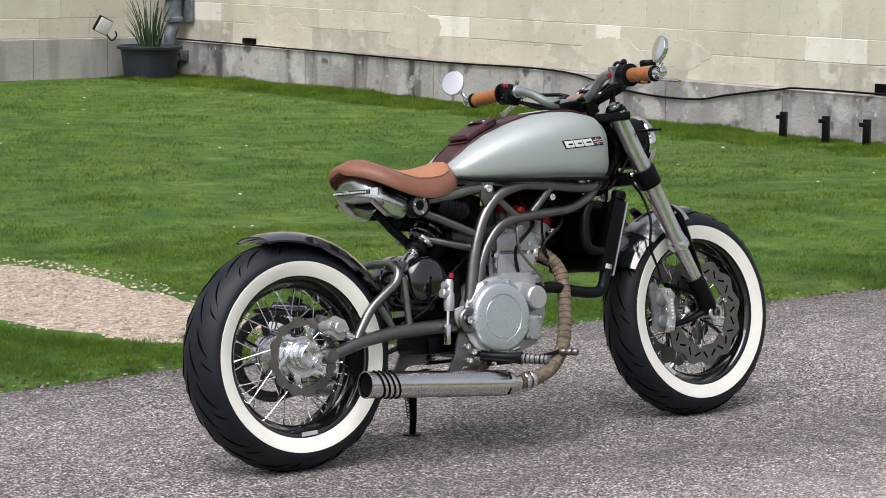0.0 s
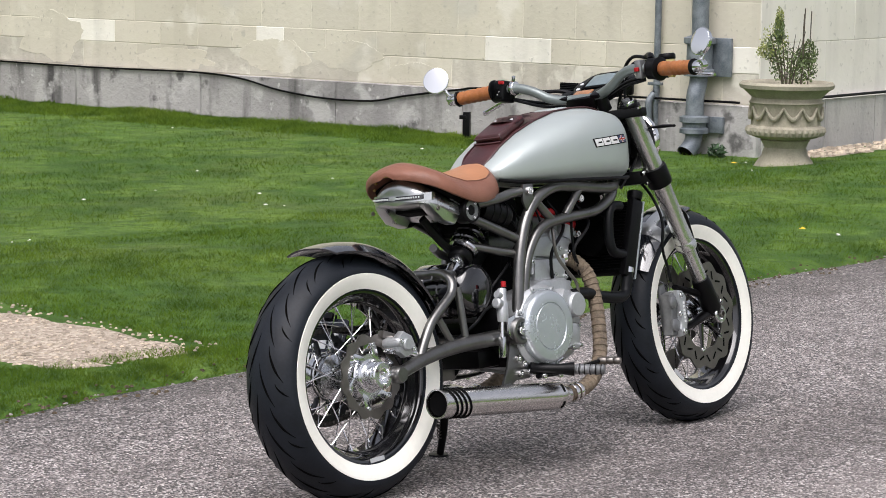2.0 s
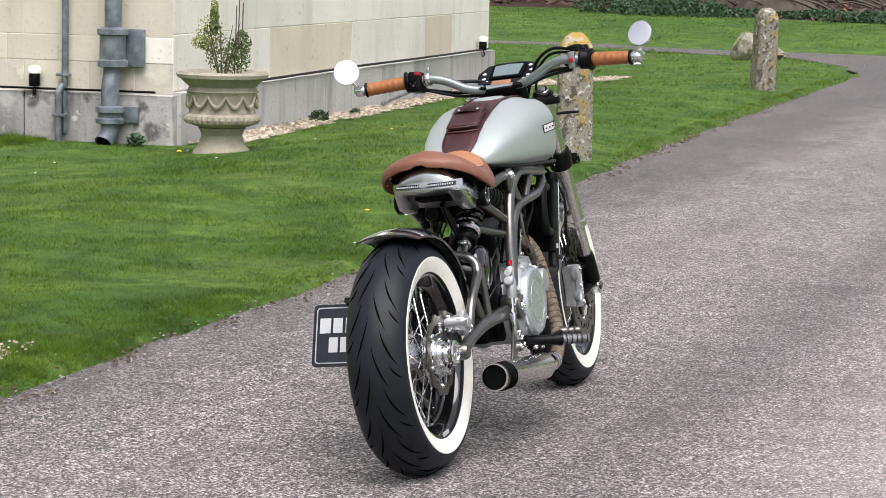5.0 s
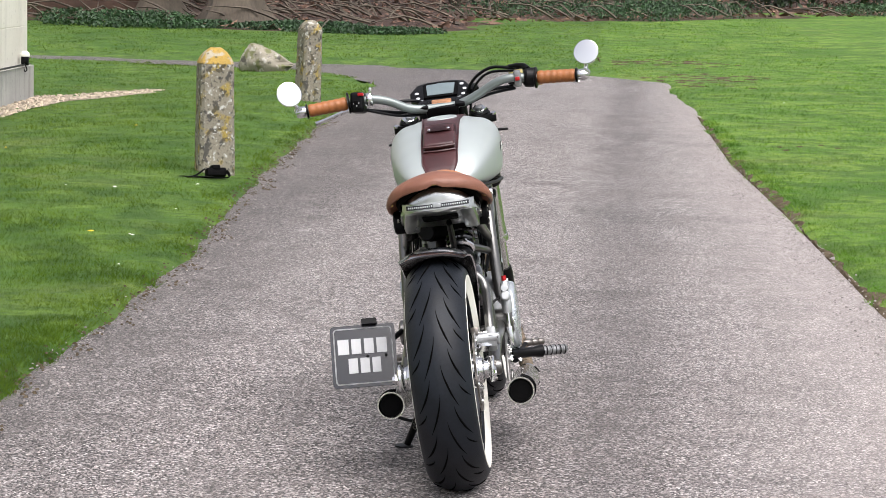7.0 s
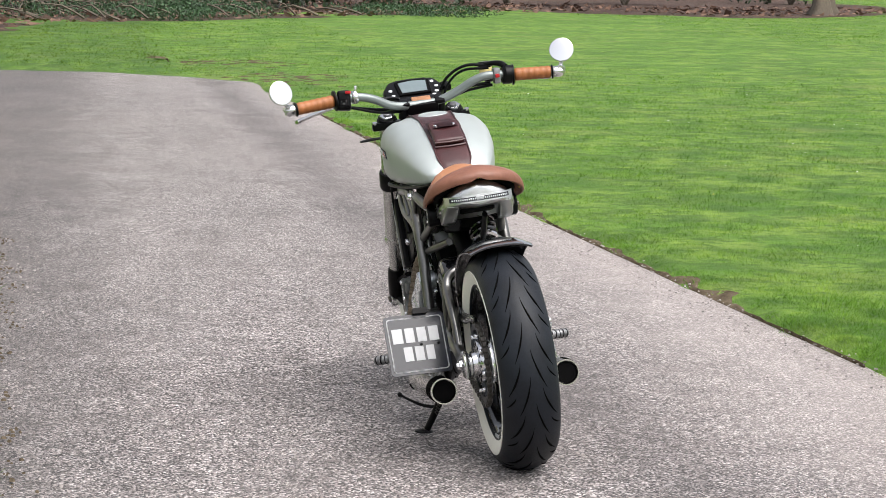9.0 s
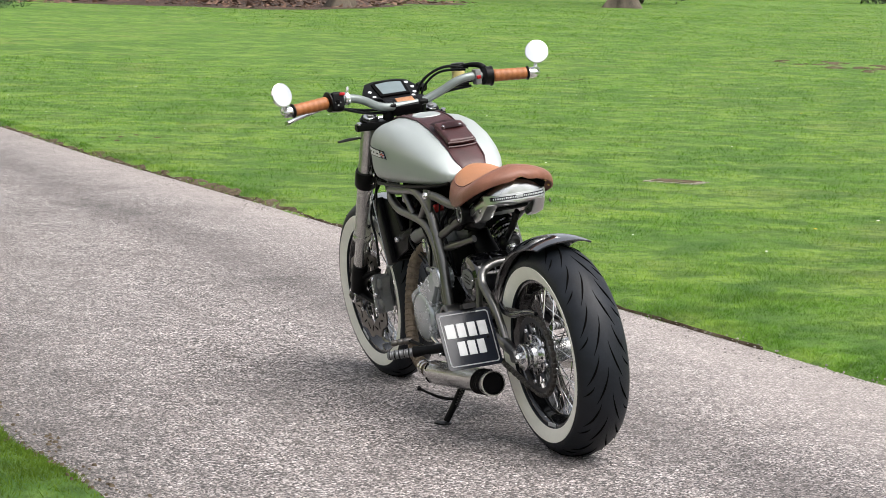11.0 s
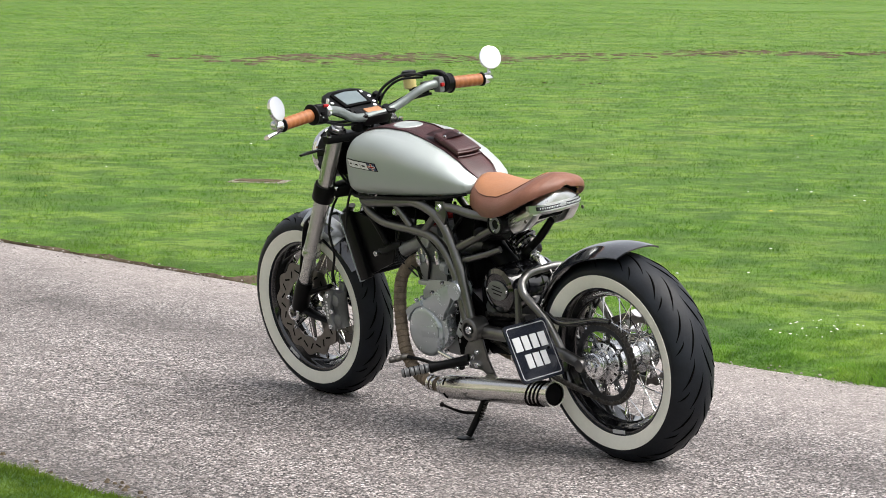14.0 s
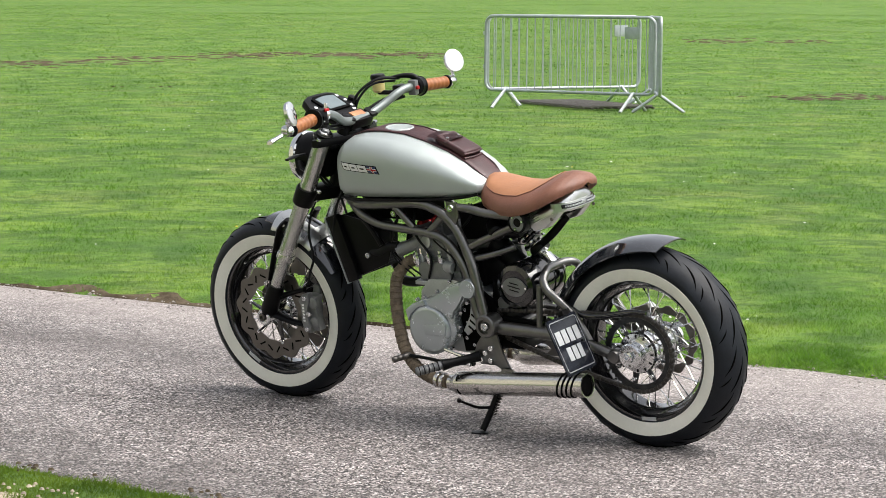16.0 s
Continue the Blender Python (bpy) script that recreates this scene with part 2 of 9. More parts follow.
        bump_src, dist, strength = noise_at(70, 6), 0.03, 0.9
        p.inputs["Roughness"].default_value = 0.8
    elif kind == "gravel":
        stones = n.new("ShaderNodeTexVoronoi")
        stones.inputs["Scale"].default_value = 75
        l.new(tc.outputs["Object"], stones.inputs["Vector"])
        sep = n.new("ShaderNodeSeparateColor")
        l.new(stones.outputs["Color"], sep.inputs[0])
        c = mix(span(sep.outputs[0], 0.0, 1.0), (0.25, 0.20, 0.15), (0.55, 0.475, 0.385))
        c = mix(span(noise_at(4, 6), 0.45, 0.7, 0.0, 0.5), c, (0.36, 0.30, 0.24))
        bump_src, dist, strength = stones.outputs["Distance"], 0.012, 0.8
        p.inputs["Roughness"].default_value = 0.85
    else:  # leaf litter and soil
        c = mix(span(noise_at(2.5, 8), 0.35, 0.65), (0.044, 0.028, 0.022), (0.105, 0.066, 0.050))
        c = mix(span(noise_at(14, 6), 0.5, 0.75, 0.0, 0.7), c, (0.045, 0.028, 0.02))
        c = mix(span(noise_at(0.7, 5), 0.6, 0.75, 0.0, 0.5), c, (0.05, 0.07, 0.02))
        bump_src, dist, strength = noise_at(25, 6), 0.06, 1.0
        p.inputs["Roughness"].default_value = 0.9
    l.new(c, p.inputs["Base Color"])
    p.inputs["Specular IOR Level"].default_value = 0.3
    b = n.new("ShaderNodeBump")
    b.inputs["Strength"].default_value, b.inputs["Distance"].default_value = strength, dist
    l.new(bump_src, b.inputs["Height"])
    if kind not in ("blades", "lush"):
        l.new(b.outputs[0], p.inputs["Normal"])
    else:  # thin blades let light through
        thin = n.new("ShaderNodeBsdfTranslucent")
        l.new(c, thin.inputs["Color"])
        both = n.new("ShaderNodeMixShader")
        both.inputs[0].default_value = 0.62
        l.new(p.outputs[0], both.inputs[1])
        l.new(thin.outputs[0], both.inputs[2])
        l.new(both.outputs[0], n["Material Output"].inputs[0])
    return m


ASPHALT = ground_material("weathered_chip_asphalt", "asphalt")
LAWN = ground_material("spring_lawn", "lawn")
GRAVEL = ground_material("buff_gravel", "gravel")
LITTER = ground_material("leaf_litter", "litter")
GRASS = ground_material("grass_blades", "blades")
HOUSE_GRASS = ground_material("house_side_grass_blades", "lush")
PETAL = material("daisy_petals", (0.8, 0.8, 0.76), 0.6, vary=0.05, scale=30)
DANDELION = material("dandelion_petals", (0.75, 0.5, 0.02), 0.6, vary=0.1, scale=30)
PEBBLE = material("buff_pebbles", (0.44, 0.37, 0.285), 0.8, vary=0.2, scale=20, island=0.45, bump=0.2, bump_scale=120)
CHIPPING = material("pale_road_chippings", (0.27, 0.245, 0.23), 0.75, vary=0.2, scale=20, island=0.5)
SOIL = material("bare_soil", (0.058, 0.045, 0.030), 1.0, spec=0.0, second=(0.150, 0.122, 0.088), scale=14, bump=0.9, bump_scale=60)
DRY_LEAF = material("dry_leaves", (0.150, 0.088, 0.062), 0.8, vary=0.3, scale=4, island=0.5)
SHRUB_LEAF = material("dark_shrub_leaves", (0.020, 0.042, 0.012), 0.45, vary=0.3, scale=3, island=0.55)
IVY = material("ground_ivy_leaves", (0.024, 0.062, 0.020), 0.55, vary=0.3, scale=2, island=0.5)
POT_LEAF = material("variegated_pot_leaves", (0.10, 0.14, 0.045), 0.5, vary=0.3, scale=12, island=0.6)
POT_LEAF_PALE = material("yellow_new_leaves", (0.30, 0.33, 0.10), 0.5, vary=0.2, scale=12, island=0.3)
BARK = material("grey_brown_bark", (0.10, 0.082, 0.062), 0.9, vary=0.4, scale=3, bump=1.0, bump_scale=22, stretch=(1, 1, 0.25))
FENCE_WOOD = material("brown_timber_boards", (0.075, 0.042, 0.028), 0.75, vary=0.3, scale=5, bump=0.3, bump_scale=50)
GALV = material("galvanised_steel", (0.46, 0.50, 0.52), 0.42, metal=0.6, vary=0.12, scale=12)
LEAD = material("blue_grey_lead_pipe", (0.085, 0.105, 0.125), 0.5, metal=0.25, second=(0.22, 0.245, 0.265), scale=14, bump=0.3, bump_scale=60)
POT_BLACK = material("dark_planter", (0.016, 0.022, 0.032), 0.5, vary=0.3, scale=8, bump=0.2, bump_scale=60)
URN_STONE = material("carved_reconstituted_stone", (0.40, 0.365, 0.28), 0.85, second=(0.27, 0.25, 0.19), scale=7, bump=0.6, bump_scale=90)


def masonry(name, light, dark, streak, spots=None, grain=30.0, relief=0.6):
    """Old stone: blotches, vertical run-off streaks and pits, with each block of its own tone."""
    m = bpy.data.materials.new(name)
    m.use_nodes = True
    n, l = m.node_tree.nodes, m.node_tree.links
    p = n["Principled BSDF"]
    p.inputs["Roughness"].default_value = 0.88
    p.inputs["Specular IOR Level"].default_value = 0.25
    tc = n.new("ShaderNodeTexCoord")

    def layer(scale, stretch, lo, hi, top, below, colour, detail=7):
        mp = n.new("ShaderNodeMapping")
        mp.inputs["Scale"].default_value = stretch
        l.new(tc.outputs["Object"], mp.inputs[0])
        t = n.new("ShaderNodeTexNoise")
        t.inputs["Scale"].default_value, t.inputs["Detail"].default_value = scale, detail
        l.new(mp.outputs[0], t.inputs["Vector"])
        r = n.new("ShaderNodeMapRange")
        for i, v in enumerate((lo, hi, 0.0, top)):
            r.inputs[i + 1].default_value = v
        l.new(t.outputs[0], r.inputs[0])
        x = n.new("ShaderNodeMix")
        x.data_type = "RGBA"
        l.new(r.outputs[0], x.inputs[0])
        if isinstance(below, tuple):
            x.inputs[6].default_value = (*below, 1)
        else:
            l.new(below, x.inputs[6])
        x.inputs[7].default_value = (*colour, 1)
        return x.outputs[2], t.outputs[0]

    c, _ = layer(1.3, (1, 1, 1), 0.35, 0.68, 1.0, light, dark)
    c, _ = layer(5.0, (1, 1, 0.16), 0.52, 0.70, streak, c, tuple(v * 0.42 for v in dark))
    c, _ = layer(4.0, (1, 1, 0.22), 0.60, 0.74, streak * 0.8, c, tuple(min(1, v * 1.15) for v in light))
    c, pit = layer(grain, (1, 1, 1), 0.62, 0.72, 0.5, c, tuple(v * 0.55 for v in dark))
    if spots:
        for colour, s, lo in spots:
            c, _ = layer(s, (1, 1, 1), lo, lo + 0.07, 0.85, c, colour)
    info = n.new("ShaderNodeObjectInfo")
    mr = n.new("ShaderNodeMapRange")
    mr.inputs[3].default_value, mr.inputs[4].default_value = 0.93, 1.06
    l.new(info.outputs["Random"], mr.inputs[0])
    hs = n.new("ShaderNodeHueSaturation")
    l.new(mr.outputs[0], hs.inputs["Value"])
    l.new(c, hs.inputs["Color"])
    l.new(hs.outputs[0], p.inputs["Base Color"])
    b = n.new("ShaderNodeBump")
    b.inputs["Strength"].default_value, b.inputs["Distance"].default_value = relief, 0.012
    l.new(pit, b.inputs["Height"])
    l.new(b.outputs[0], p.inputs["Normal"])
    return m


ASHLAR = masonry("cream_ashlar", (0.625, 0.585, 0.485), (0.555, 0.515, 0.42), 0.16, spots=(((0.52, 0.495, 0.425), 1.6, 0.60), ((0.67, 0.635, 0.55), 2.3, 0.58), ((0.45, 0.425, 0.36), 11.0, 0.66)), grain=26, relief=0.22)
ASHLAR_WORN = masonry("eroded_ashlar", (0.565, 0.53, 0.45), (0.43, 0.40, 0.335), 0.3, spots=(((0.62, 0.595, 0.51), 6.0, 0.56),), grain=14, relief=0.7)
# stone colour raised to make up for the weak sun on the south wall
ASHLAR_PALE = masonry("pale_ashlar", (0.83, 0.80, 0.72), (0.74, 0.705, 0.62), 0.18, grain=22, relief=0.22)
ASHLAR_BUFF = masonry("buff_ashlar", (0.70, 0.63, 0.50), (0.63, 0.56, 0.44), 0.12, grain=20, relief=0.22)
PLINTH = masonry("stained_cement_plinth", (0.45, 0.435, 0.42), (0.215, 0.208, 0.203), 1.0, spots=(((0.50, 0.49, 0.47), 3.2, 0.58), ((0.085, 0.083, 0.08), 4.5, 0.60), ((0.55, 0.54, 0.52), 16.0, 0.64)), grain=30)
PLINTH_PALE = masonry("pale_cement_plinth", (0.50, 0.49, 0.46), (0.36, 0.355, 0.34), 0.5, grain=30)
POST_STONE = masonry("lichened_limestone", (0.28, 0.255, 0.195), (0.15, 0.14, 0.115), 0.4,
                     spots=(((0.34, 0.25, 0.05), 10.0, 0.54), ((0.05, 0.049, 0.047), 20.0, 0.53), ((0.50, 0.50, 0.47), 26.0, 0.60), ((0.07, 0.066, 0.06), 55.0, 0.57), ((0.56, 0.56, 0.53), 60.0, 0.63)), grain=40)
POST_CAP = masonry("ochre_lichen_cap", (0.42, 0.27, 0.055), (0.30, 0.22, 0.08), 0.2, spots=(((0.36, 0.34, 0.28), 14.0, 0.54), ((0.12, 0.10, 0.05), 40.0, 0.58)), grain=40)
ROCK = masonry("mossy_rock", (0.33, 0.30, 0.24), (0.17, 0.155, 0.12), 0.2, spots=(((0.14, 0.15, 0.06), 7.0, 0.50), ((0.45, 0.43, 0.38), 12.0, 0.56), ((0.06, 0.055, 0.05), 9.0, 0.58)), grain=18)


# ---- mesh helpers ----
def obj(name, bm, mat, parent=None, label="", smooth=True, keep=False):
    me = bpy.data.meshes.new(name)
    bmesh.ops.recalc_face_normals(bm, faces=bm.faces)
    bm.normal_update()
    bm.to_mesh(me)
    if not keep:
        bm.free()
    me.materials.append(mat)
    if smooth:
        me.shade_smooth()
        me.set_sharp_from_angle(angle=radians(38))
    ob = new(name, me)
    if parent:
        ob.parent = parent
    if label:
        ob["label"] = label
    return ob


def part(name, bm, mat, parent, label=""):
    return obj(name, bm, mat, parent, label)


def share(name, source, parent, m, label=""):
    """Another object on the mesh of source, at the pose m under parent."""
    ob = new(name, source.data)
    ob.parent = parent
    ob.matrix_basis = m
    if label:
        ob["label"] = label
    return ob


def raw(name, verts, faces, mat, smooth=False):
    me = bpy.data.meshes.new(name)
    me.from_pydata(verts, [], faces)
    me.materials.append(mat)
    if smooth:
        me.shade_smooth()
    me.update()
    return new(name, me)


def smooth_path(points, steps=6):
    """Catmull-Rom through the points."""
    p = [Vector(q) for q in points]
    if len(p) < 3:
        return p
    p = [p[0] * 2 - p[1]] + p + [p[-1] * 2 - p[-2]]
    out = []
    for i in range(1, len(p) - 2):
        for k in range(steps):
            t = k / steps
            a, b, c, d = p[i - 1], p[i], p[i + 1], p[i + 2]
            out.append(0.5 * (2 * b + (c - a) * t + (2 * a - 5 * b + 4 * c - d) * t * t + (3 * b - a - 3 * c + d) * t ** 3))
    out.append(p[-2])
    return out


def tube(points, radius, seg=12, steps=6, bm=None, cap=True, squash=1.0):
    """A round tube along a smooth path; radius is a number or a list along the points."""
    bm = bm or bmesh.new()
    path = smooth_path(points, steps)
    n = len(path)
    if isinstance(radius, (int, float)):
        radii = [radius] * n
    else:
        radii = [float(np.interp(i / (n - 1) * (len(radius) - 1), range(len(radius)), radius)) for i in range(n)]
    side = None
    rings = []
    for i, q in enumerate(path):
        t = (path[min(i + 1, n - 1)] - path[max(i - 1, 0)]).normalized()
        if side is None:
            side = t.cross(Vector((0, 0, 1)) if abs(t.z) < 0.9 else Vector((0, 1, 0))).normalized()
        side = (side - t * side.dot(t)).normalized()
        up = t.cross(side)
        rings.append([bm.verts.new(q + (side * math.cos(a) + up * math.sin(a) * squash) * radii[i])
                      for a in (2 * math.pi * k / seg for k in range(seg))])
    for a, b in zip(rings, rings[1:]):
        for k in range(seg):
            bm.faces.new((a[k], a[(k + 1) % seg], b[(k + 1) % seg], b[k]))
    if cap:
        bm.faces.new(rings[0][::-1])
        bm.faces.new(rings[-1])
    return bm


def lathe(profile, seg=48, axis="y", at=(0, 0, 0), bm=None, closed=False):
    """Turn rows of (radius, distance along the axis)."""
    bm = bm or bmesh.new()
    at = Vector(at)
    rings = []
    for r, d in profile:
        ring = []
        for k in range(seg):
            a = 2 * math.pi * k / seg
            c, s = r * math.cos(a), r * math.sin(a)
            ring.append(bm.verts.new(at + Vector({"y": (c, d, s), "z": (c, s, d), "x": (d, c, s)}[axis])))
        rings.append(ring)
    pairs = list(zip(rings, rings[1:])) + ([(rings[-1], rings[0])] if closed else [])
    for a, b in pairs:
        for k in range(seg):
            f = (a[k], a[(k + 1) % seg], b[(k + 1) % seg], b[k])
            bm.faces.new(f[::-1] if axis == "y" else f)
    if not closed:
        for ring, flip in ((rings[0], axis != "y"), (rings[-1], axis == "y")):
            bm.faces.new(ring[::-1] if flip else ring)
    return bm


def turned(profile, a, b, seg=20, bm=None):
    """A turned piece from point a to b: profile rows of (radius, share of the way)."""
    bm = bm or bmesh.new()
    a, b = Vector(a), Vector(b)
    m = Matrix.Translation(a) @ (b - a).to_track_quat("Z", "Y").to_matrix().to_4x4()
    piece = lathe([(r, s * (b - a).length) for r, s in profile], seg, "z")
    bmesh.ops.transform(piece, matrix=m, verts=piece.verts)
    me = bpy.data.meshes.new("piece")
    piece.to_mesh(me)
    piece.free()
    bm.from_mesh(me)
    bpy.data.meshes.remove(me)
    return bm


def box(size, at=(0, 0, 0), rot=(0, 0, 0), bevel=0.004, bm=None, segs=2):
    piece = bmesh.new()
    bmesh.ops.create_cube(piece, size=1)
    bmesh.ops.scale(piece, vec=size, verts=piece.verts)
    if bevel:
        bmesh.ops.bevel(piece, geom=piece.edges[:], offset=min(bevel, min(size) * 0.45), segments=segs, affect="EDGES", profile=0.6)
    bmesh.ops.transform(piece, matrix=pose(*at, *rot), verts=piece.verts)
    if bm is None:
        return piece
    me = bpy.data.meshes.new("piece")
    piece.to_mesh(me)
    piece.free()
    bm.from_mesh(me)
    bpy.data.meshes.remove(me)
    return bm


def slab(outline, lo, hi, plane="uw", bevel=0.003, bm=None, m=None):
    """A plate cut to an outline: in the u-w plane it is thick along v, from lo to hi."""
    piece = bmesh.new()

    def put(a, b, d):
        return {"uw": (a, d, b), "uv": (a, b, d), "vw": (d, a, b)}[plane]

    low = [piece.verts.new(put(a, b, lo)) for a, b in outline]
    high = [piece.verts.new(put(a, b, hi)) for a, b in outline]
    n = len(outline)
    piece.faces.new(low)
    piece.faces.new(high[::-1])
    for i in range(n):
        piece.faces.new((low[i], high[i], high[(i + 1) % n], low[(i + 1) % n]))
    bmesh.ops.recalc_face_normals(piece, faces=piece.faces)
    if bevel:
        rim = [e for e in piece.edges if len(e.link_faces) == 2 and any(len(f.verts) == n for f in e.link_faces)]
        bmesh.ops.bevel(piece, geom=rim, offset=bevel, segments=2, affect="EDGES", profile=0.6)
    if m is not None:
        bmesh.ops.transform(piece, matrix=m, verts=piece.verts)
    if bm is None:
        return piece
    me = bpy.data.meshes.new("piece")
    piece.to_mesh(me)
    piece.free()
    bm.from_mesh(me)
    bpy.data.meshes.remove(me)
    return bm


def loft(sections, bm=None, cap=True):
    """Skin rows of points, each row a closed loop of the same count."""
    bm = bm or bmesh.new()
    rings = [[bm.verts.new(q) for q in row] for row in sections]
    n = len(rings[0])
    for a, b in zip(rings, rings[1:]):
        for k in range(n):
            bm.faces.new((a[k], a[(k + 1) % n], b[(k + 1) % n], b[k]))
    if cap:
        bm.faces.new(rings[0][::-1])
        bm.faces.new(rings[-1])
    bmesh.ops.recalc_face_normals(bm, faces=bm.faces)
    return bm


def thing(name, label, category, m=None, group="", kind=""):
    e = new(name)
    e.empty_display_size = 0.1
    if m is not None:
        e.matrix_world = m
    return tagged(e, label, category, group, kind)

# ---- the ground: lawn, road, gravel ----
def step(a, b, x):
    t = min(1.0, max(0.0, (x - a) / (b - a)))
    return t * t * (3 - 2 * t)


def left_edge(x):
    return float(np.interp(x, (-30, -1, 0.2, 4, 7, 9.7, 14.2, 17.6, 22), (0.9, 1.42, 1.53, 1.63, 1.87, 2.05, 2.3, 2.45, 2.62)))


def right_edge(x):
    return float(np.interp(x, (-30, -0.6, 3, 7, 11, 19, 22), (-2.1, -1.64, -1.5, -1.38, -1.22, -1.12, -0.95)))


def edge_wobble(x, y):
    return 0.055 * noise.noise((x * 1.3, y * 0.5, 5)) + 0.04 * noise.noise((x * 5, y * 5, 6))


def off_road(x, y):
    """Metres outside the road; negative on it."""
    if x < 22:
        return max(y - left_edge(x), right_edge(x) - y) + edge_wobble(x, y)
    if y > 3.0:
        return max(float(np.interp(y, (3, 4.2, 7, 12), (23.5, 26.0, 27.2, 27.5))) - x, x - 28.6 - 0.1 * min(6.0, y - 3))
    return max(right_edge(22) - y + 0.25 * max(0, x - 24) + edge_wobble(x, y), math.hypot(x - 22.5, y - 4.2) - 5.6 if y < 4 and x > 23 else -1.0)


def ground_z(x, y):
    d = off_road(x, y)
    z = -0.030 + 0.055 * step(-0.07, 0.07, d)
    if y > 0:
        z += 0.045 * step(0.2, 2.0, d) + 0.03 * step(3, 8, x) * step(0.1, 0.5, d) - 0.115 * step(3.0, 5.2, y) * step(30, 17, x)
    else:
        z += 0.015 * step(0.2, 3.0, d) + 0.06 * step(6, 14, d)
    far = math.hypot(x + 5, y)
    z += 0.012 * max(0.0, far - 32)
    if d > 0.3:
        z += 0.012 * noise.noise((x * 0.6, y * 0.6, 0)) * step(0.3, 1.5, d)
        z += 0.07 * noise.noise((x * 0.13, y * 0.13, 3)) * step(18, 40, far)
    return z


def grid(x0, x1, dx):
    return list(np.arange(x0, x1, dx))


xs = [-600, -300, -150, -80, -40, -20] + grid(-12, 24, 0.3) + grid(24, 70, 1.0) + [70, 75, 80, 90, 110, 150, 250, 600]
ys = [-600, -300, -150, -90] + grid(-60, -20, 2.0) + grid(-20, -2.4, 0.4) + grid(-2.4, -0.9, 0.05) + grid(-0.9, 1.2, 0.7) + grid(1.2, 2.9, 0.05) + grid(2.9, 17, 0.3) + grid(17, 60, 3) + [60, 90, 150, 300, 600]
gv = [(x, y, ground_z(x, y)) for x in xs for y in ys]
ny = len(ys)
gf = [(i * ny + j, (i + 1) * ny + j, (i + 1) * ny + j + 1, i * ny + j + 1) for i in range(len(xs) - 1) for j in range(ny - 1)]
tagged(raw("ground", gv, gf, LAWN, True), "mown spring lawn with lighter and bare patches", "lawn", kind="structure")

rv, rf = [], []
rows_x = grid(-30, 22.01, 0.5)
for x in rows_x:
    a, b = right_edge(x) - 0.12, left_edge(x) + 0.12
    for k in range(9):
        y = a + (b - a) * k / 8
        rv.append((x, y, 0.010 * math.sin(math.pi * k / 8) - 0.006))
bend_in = [(22.6, 2.75), (23.8, 3.2), (25.8, 4.2), (27.1, 7), (27.4, 12), (27.4, 60)]
bend_out = [(24.5, -0.95), (26.3, -0.45), (27.5, 0.9), (28.5, 3.0), (29.1, 8), (29.1, 60)]
for (ax, ay), (bx, by) in zip(bend_out, bend_in):
    for k in range(9):
        f = k / 8
        rv.append((ax + (bx - ax) * f, ay + (by - ay) * f, 0.004))
for i in range(len(rv) // 9 - 1):
    for k in range(8):
        rf.append((i * 9 + k, (i + 1) * 9 + k, (i + 1) * 9 + k + 1, i * 9 + k + 1))
tagged(raw("road", rv, rf, ASPHALT, True), "narrow estate drive of weathered pinkish-grey chipped asphalt", "road", kind="structure")


def patch(name, outline, mat, lift, label, category, ragged=0.05, step_size=0.12):
    """A sheet of another surface lying on the lawn, with a ragged border."""
    pts = []
    for (ax, ay), (bx, by) in zip(outline, outline[1:] + outline[:1]):
        n = max(1, int(math.hypot(bx - ax, by - ay) / step_size))
        for k in range(n):
            x, y = ax + (bx - ax) * k / n, ay + (by - ay) * k / n
            pts.append((x + ragged * noise.noise((x * 5, y * 5, 1)), y + ragged * noise.noise((x * 5, y * 5, 9))))
    bm = bmesh.new()
    bm.faces.new([bm.verts.new((x, y, 0)) for x, y in pts])
    bmesh.ops.triangulate(bm, faces=bm.faces[:])
    for _ in range(2):
        bmesh.ops.subdivide_edges(bm, edges=[e for e in bm.edges if e.calc_length() > step_size * 2.5], cuts=1)
    for v in bm.verts:
        v.co.z = ground_z(v.co.x, v.co.y) + (lift * (1 + 0.6 * noise.noise(v.co * 2.3)) if not v.is_boundary else -0.006)
    bmesh.ops.triangulate(bm, faces=bm.faces[:])
    return tagged(obj(name, bm, mat), label, category, kind="structure")


FOOTPATH = [(0.46, 1.74), (0.40, 2.6), (0.28, 4.0), (0.0, 6.0), (-0.6, 9.0), (-1.9, 9.0), (-1.4, 6.0), (-0.85, 3.4), (-0.52, 2.35), (-0.28, 1.9), (-0.12, 1.72)]
patch("gravel_footpath", FOOTPATH, GRAVEL, 0.012, "worn buff gravel footpath crossing the lawn", "path")
DRIP = [(8.55, 4.66), (9.6, 4.78), (11.4, 4.95), (13.5, 5.1), (15.5, 5.25), (17.2, 5.25), (19.0, 4.6), (19.2, 4.9), (17.6, 5.7), (17.2, 6.2), (16.9, 5.62), (8.5, 5.04)]
patch("gravel_strip", DRIP, GRAVEL, 0.02, "strip of loose buff pebbles along the foot of the wall", "gravel", 0.07)
litter = [(39.5, 30), (39.2, 13), (40.2, 10), (36.8, 6.2), (38.9, 3), (45.6, 1.6), (50, -2), (54, -5), (61, -10), (67, -15), (62, -17), (65, -22), (75, -30), (110, -30), (110, 30)]
patch("woodland_floor", litter, LITTER, 0.03, "brown leaf litter under the trees", "leaf litter", 0.5, 1.2)
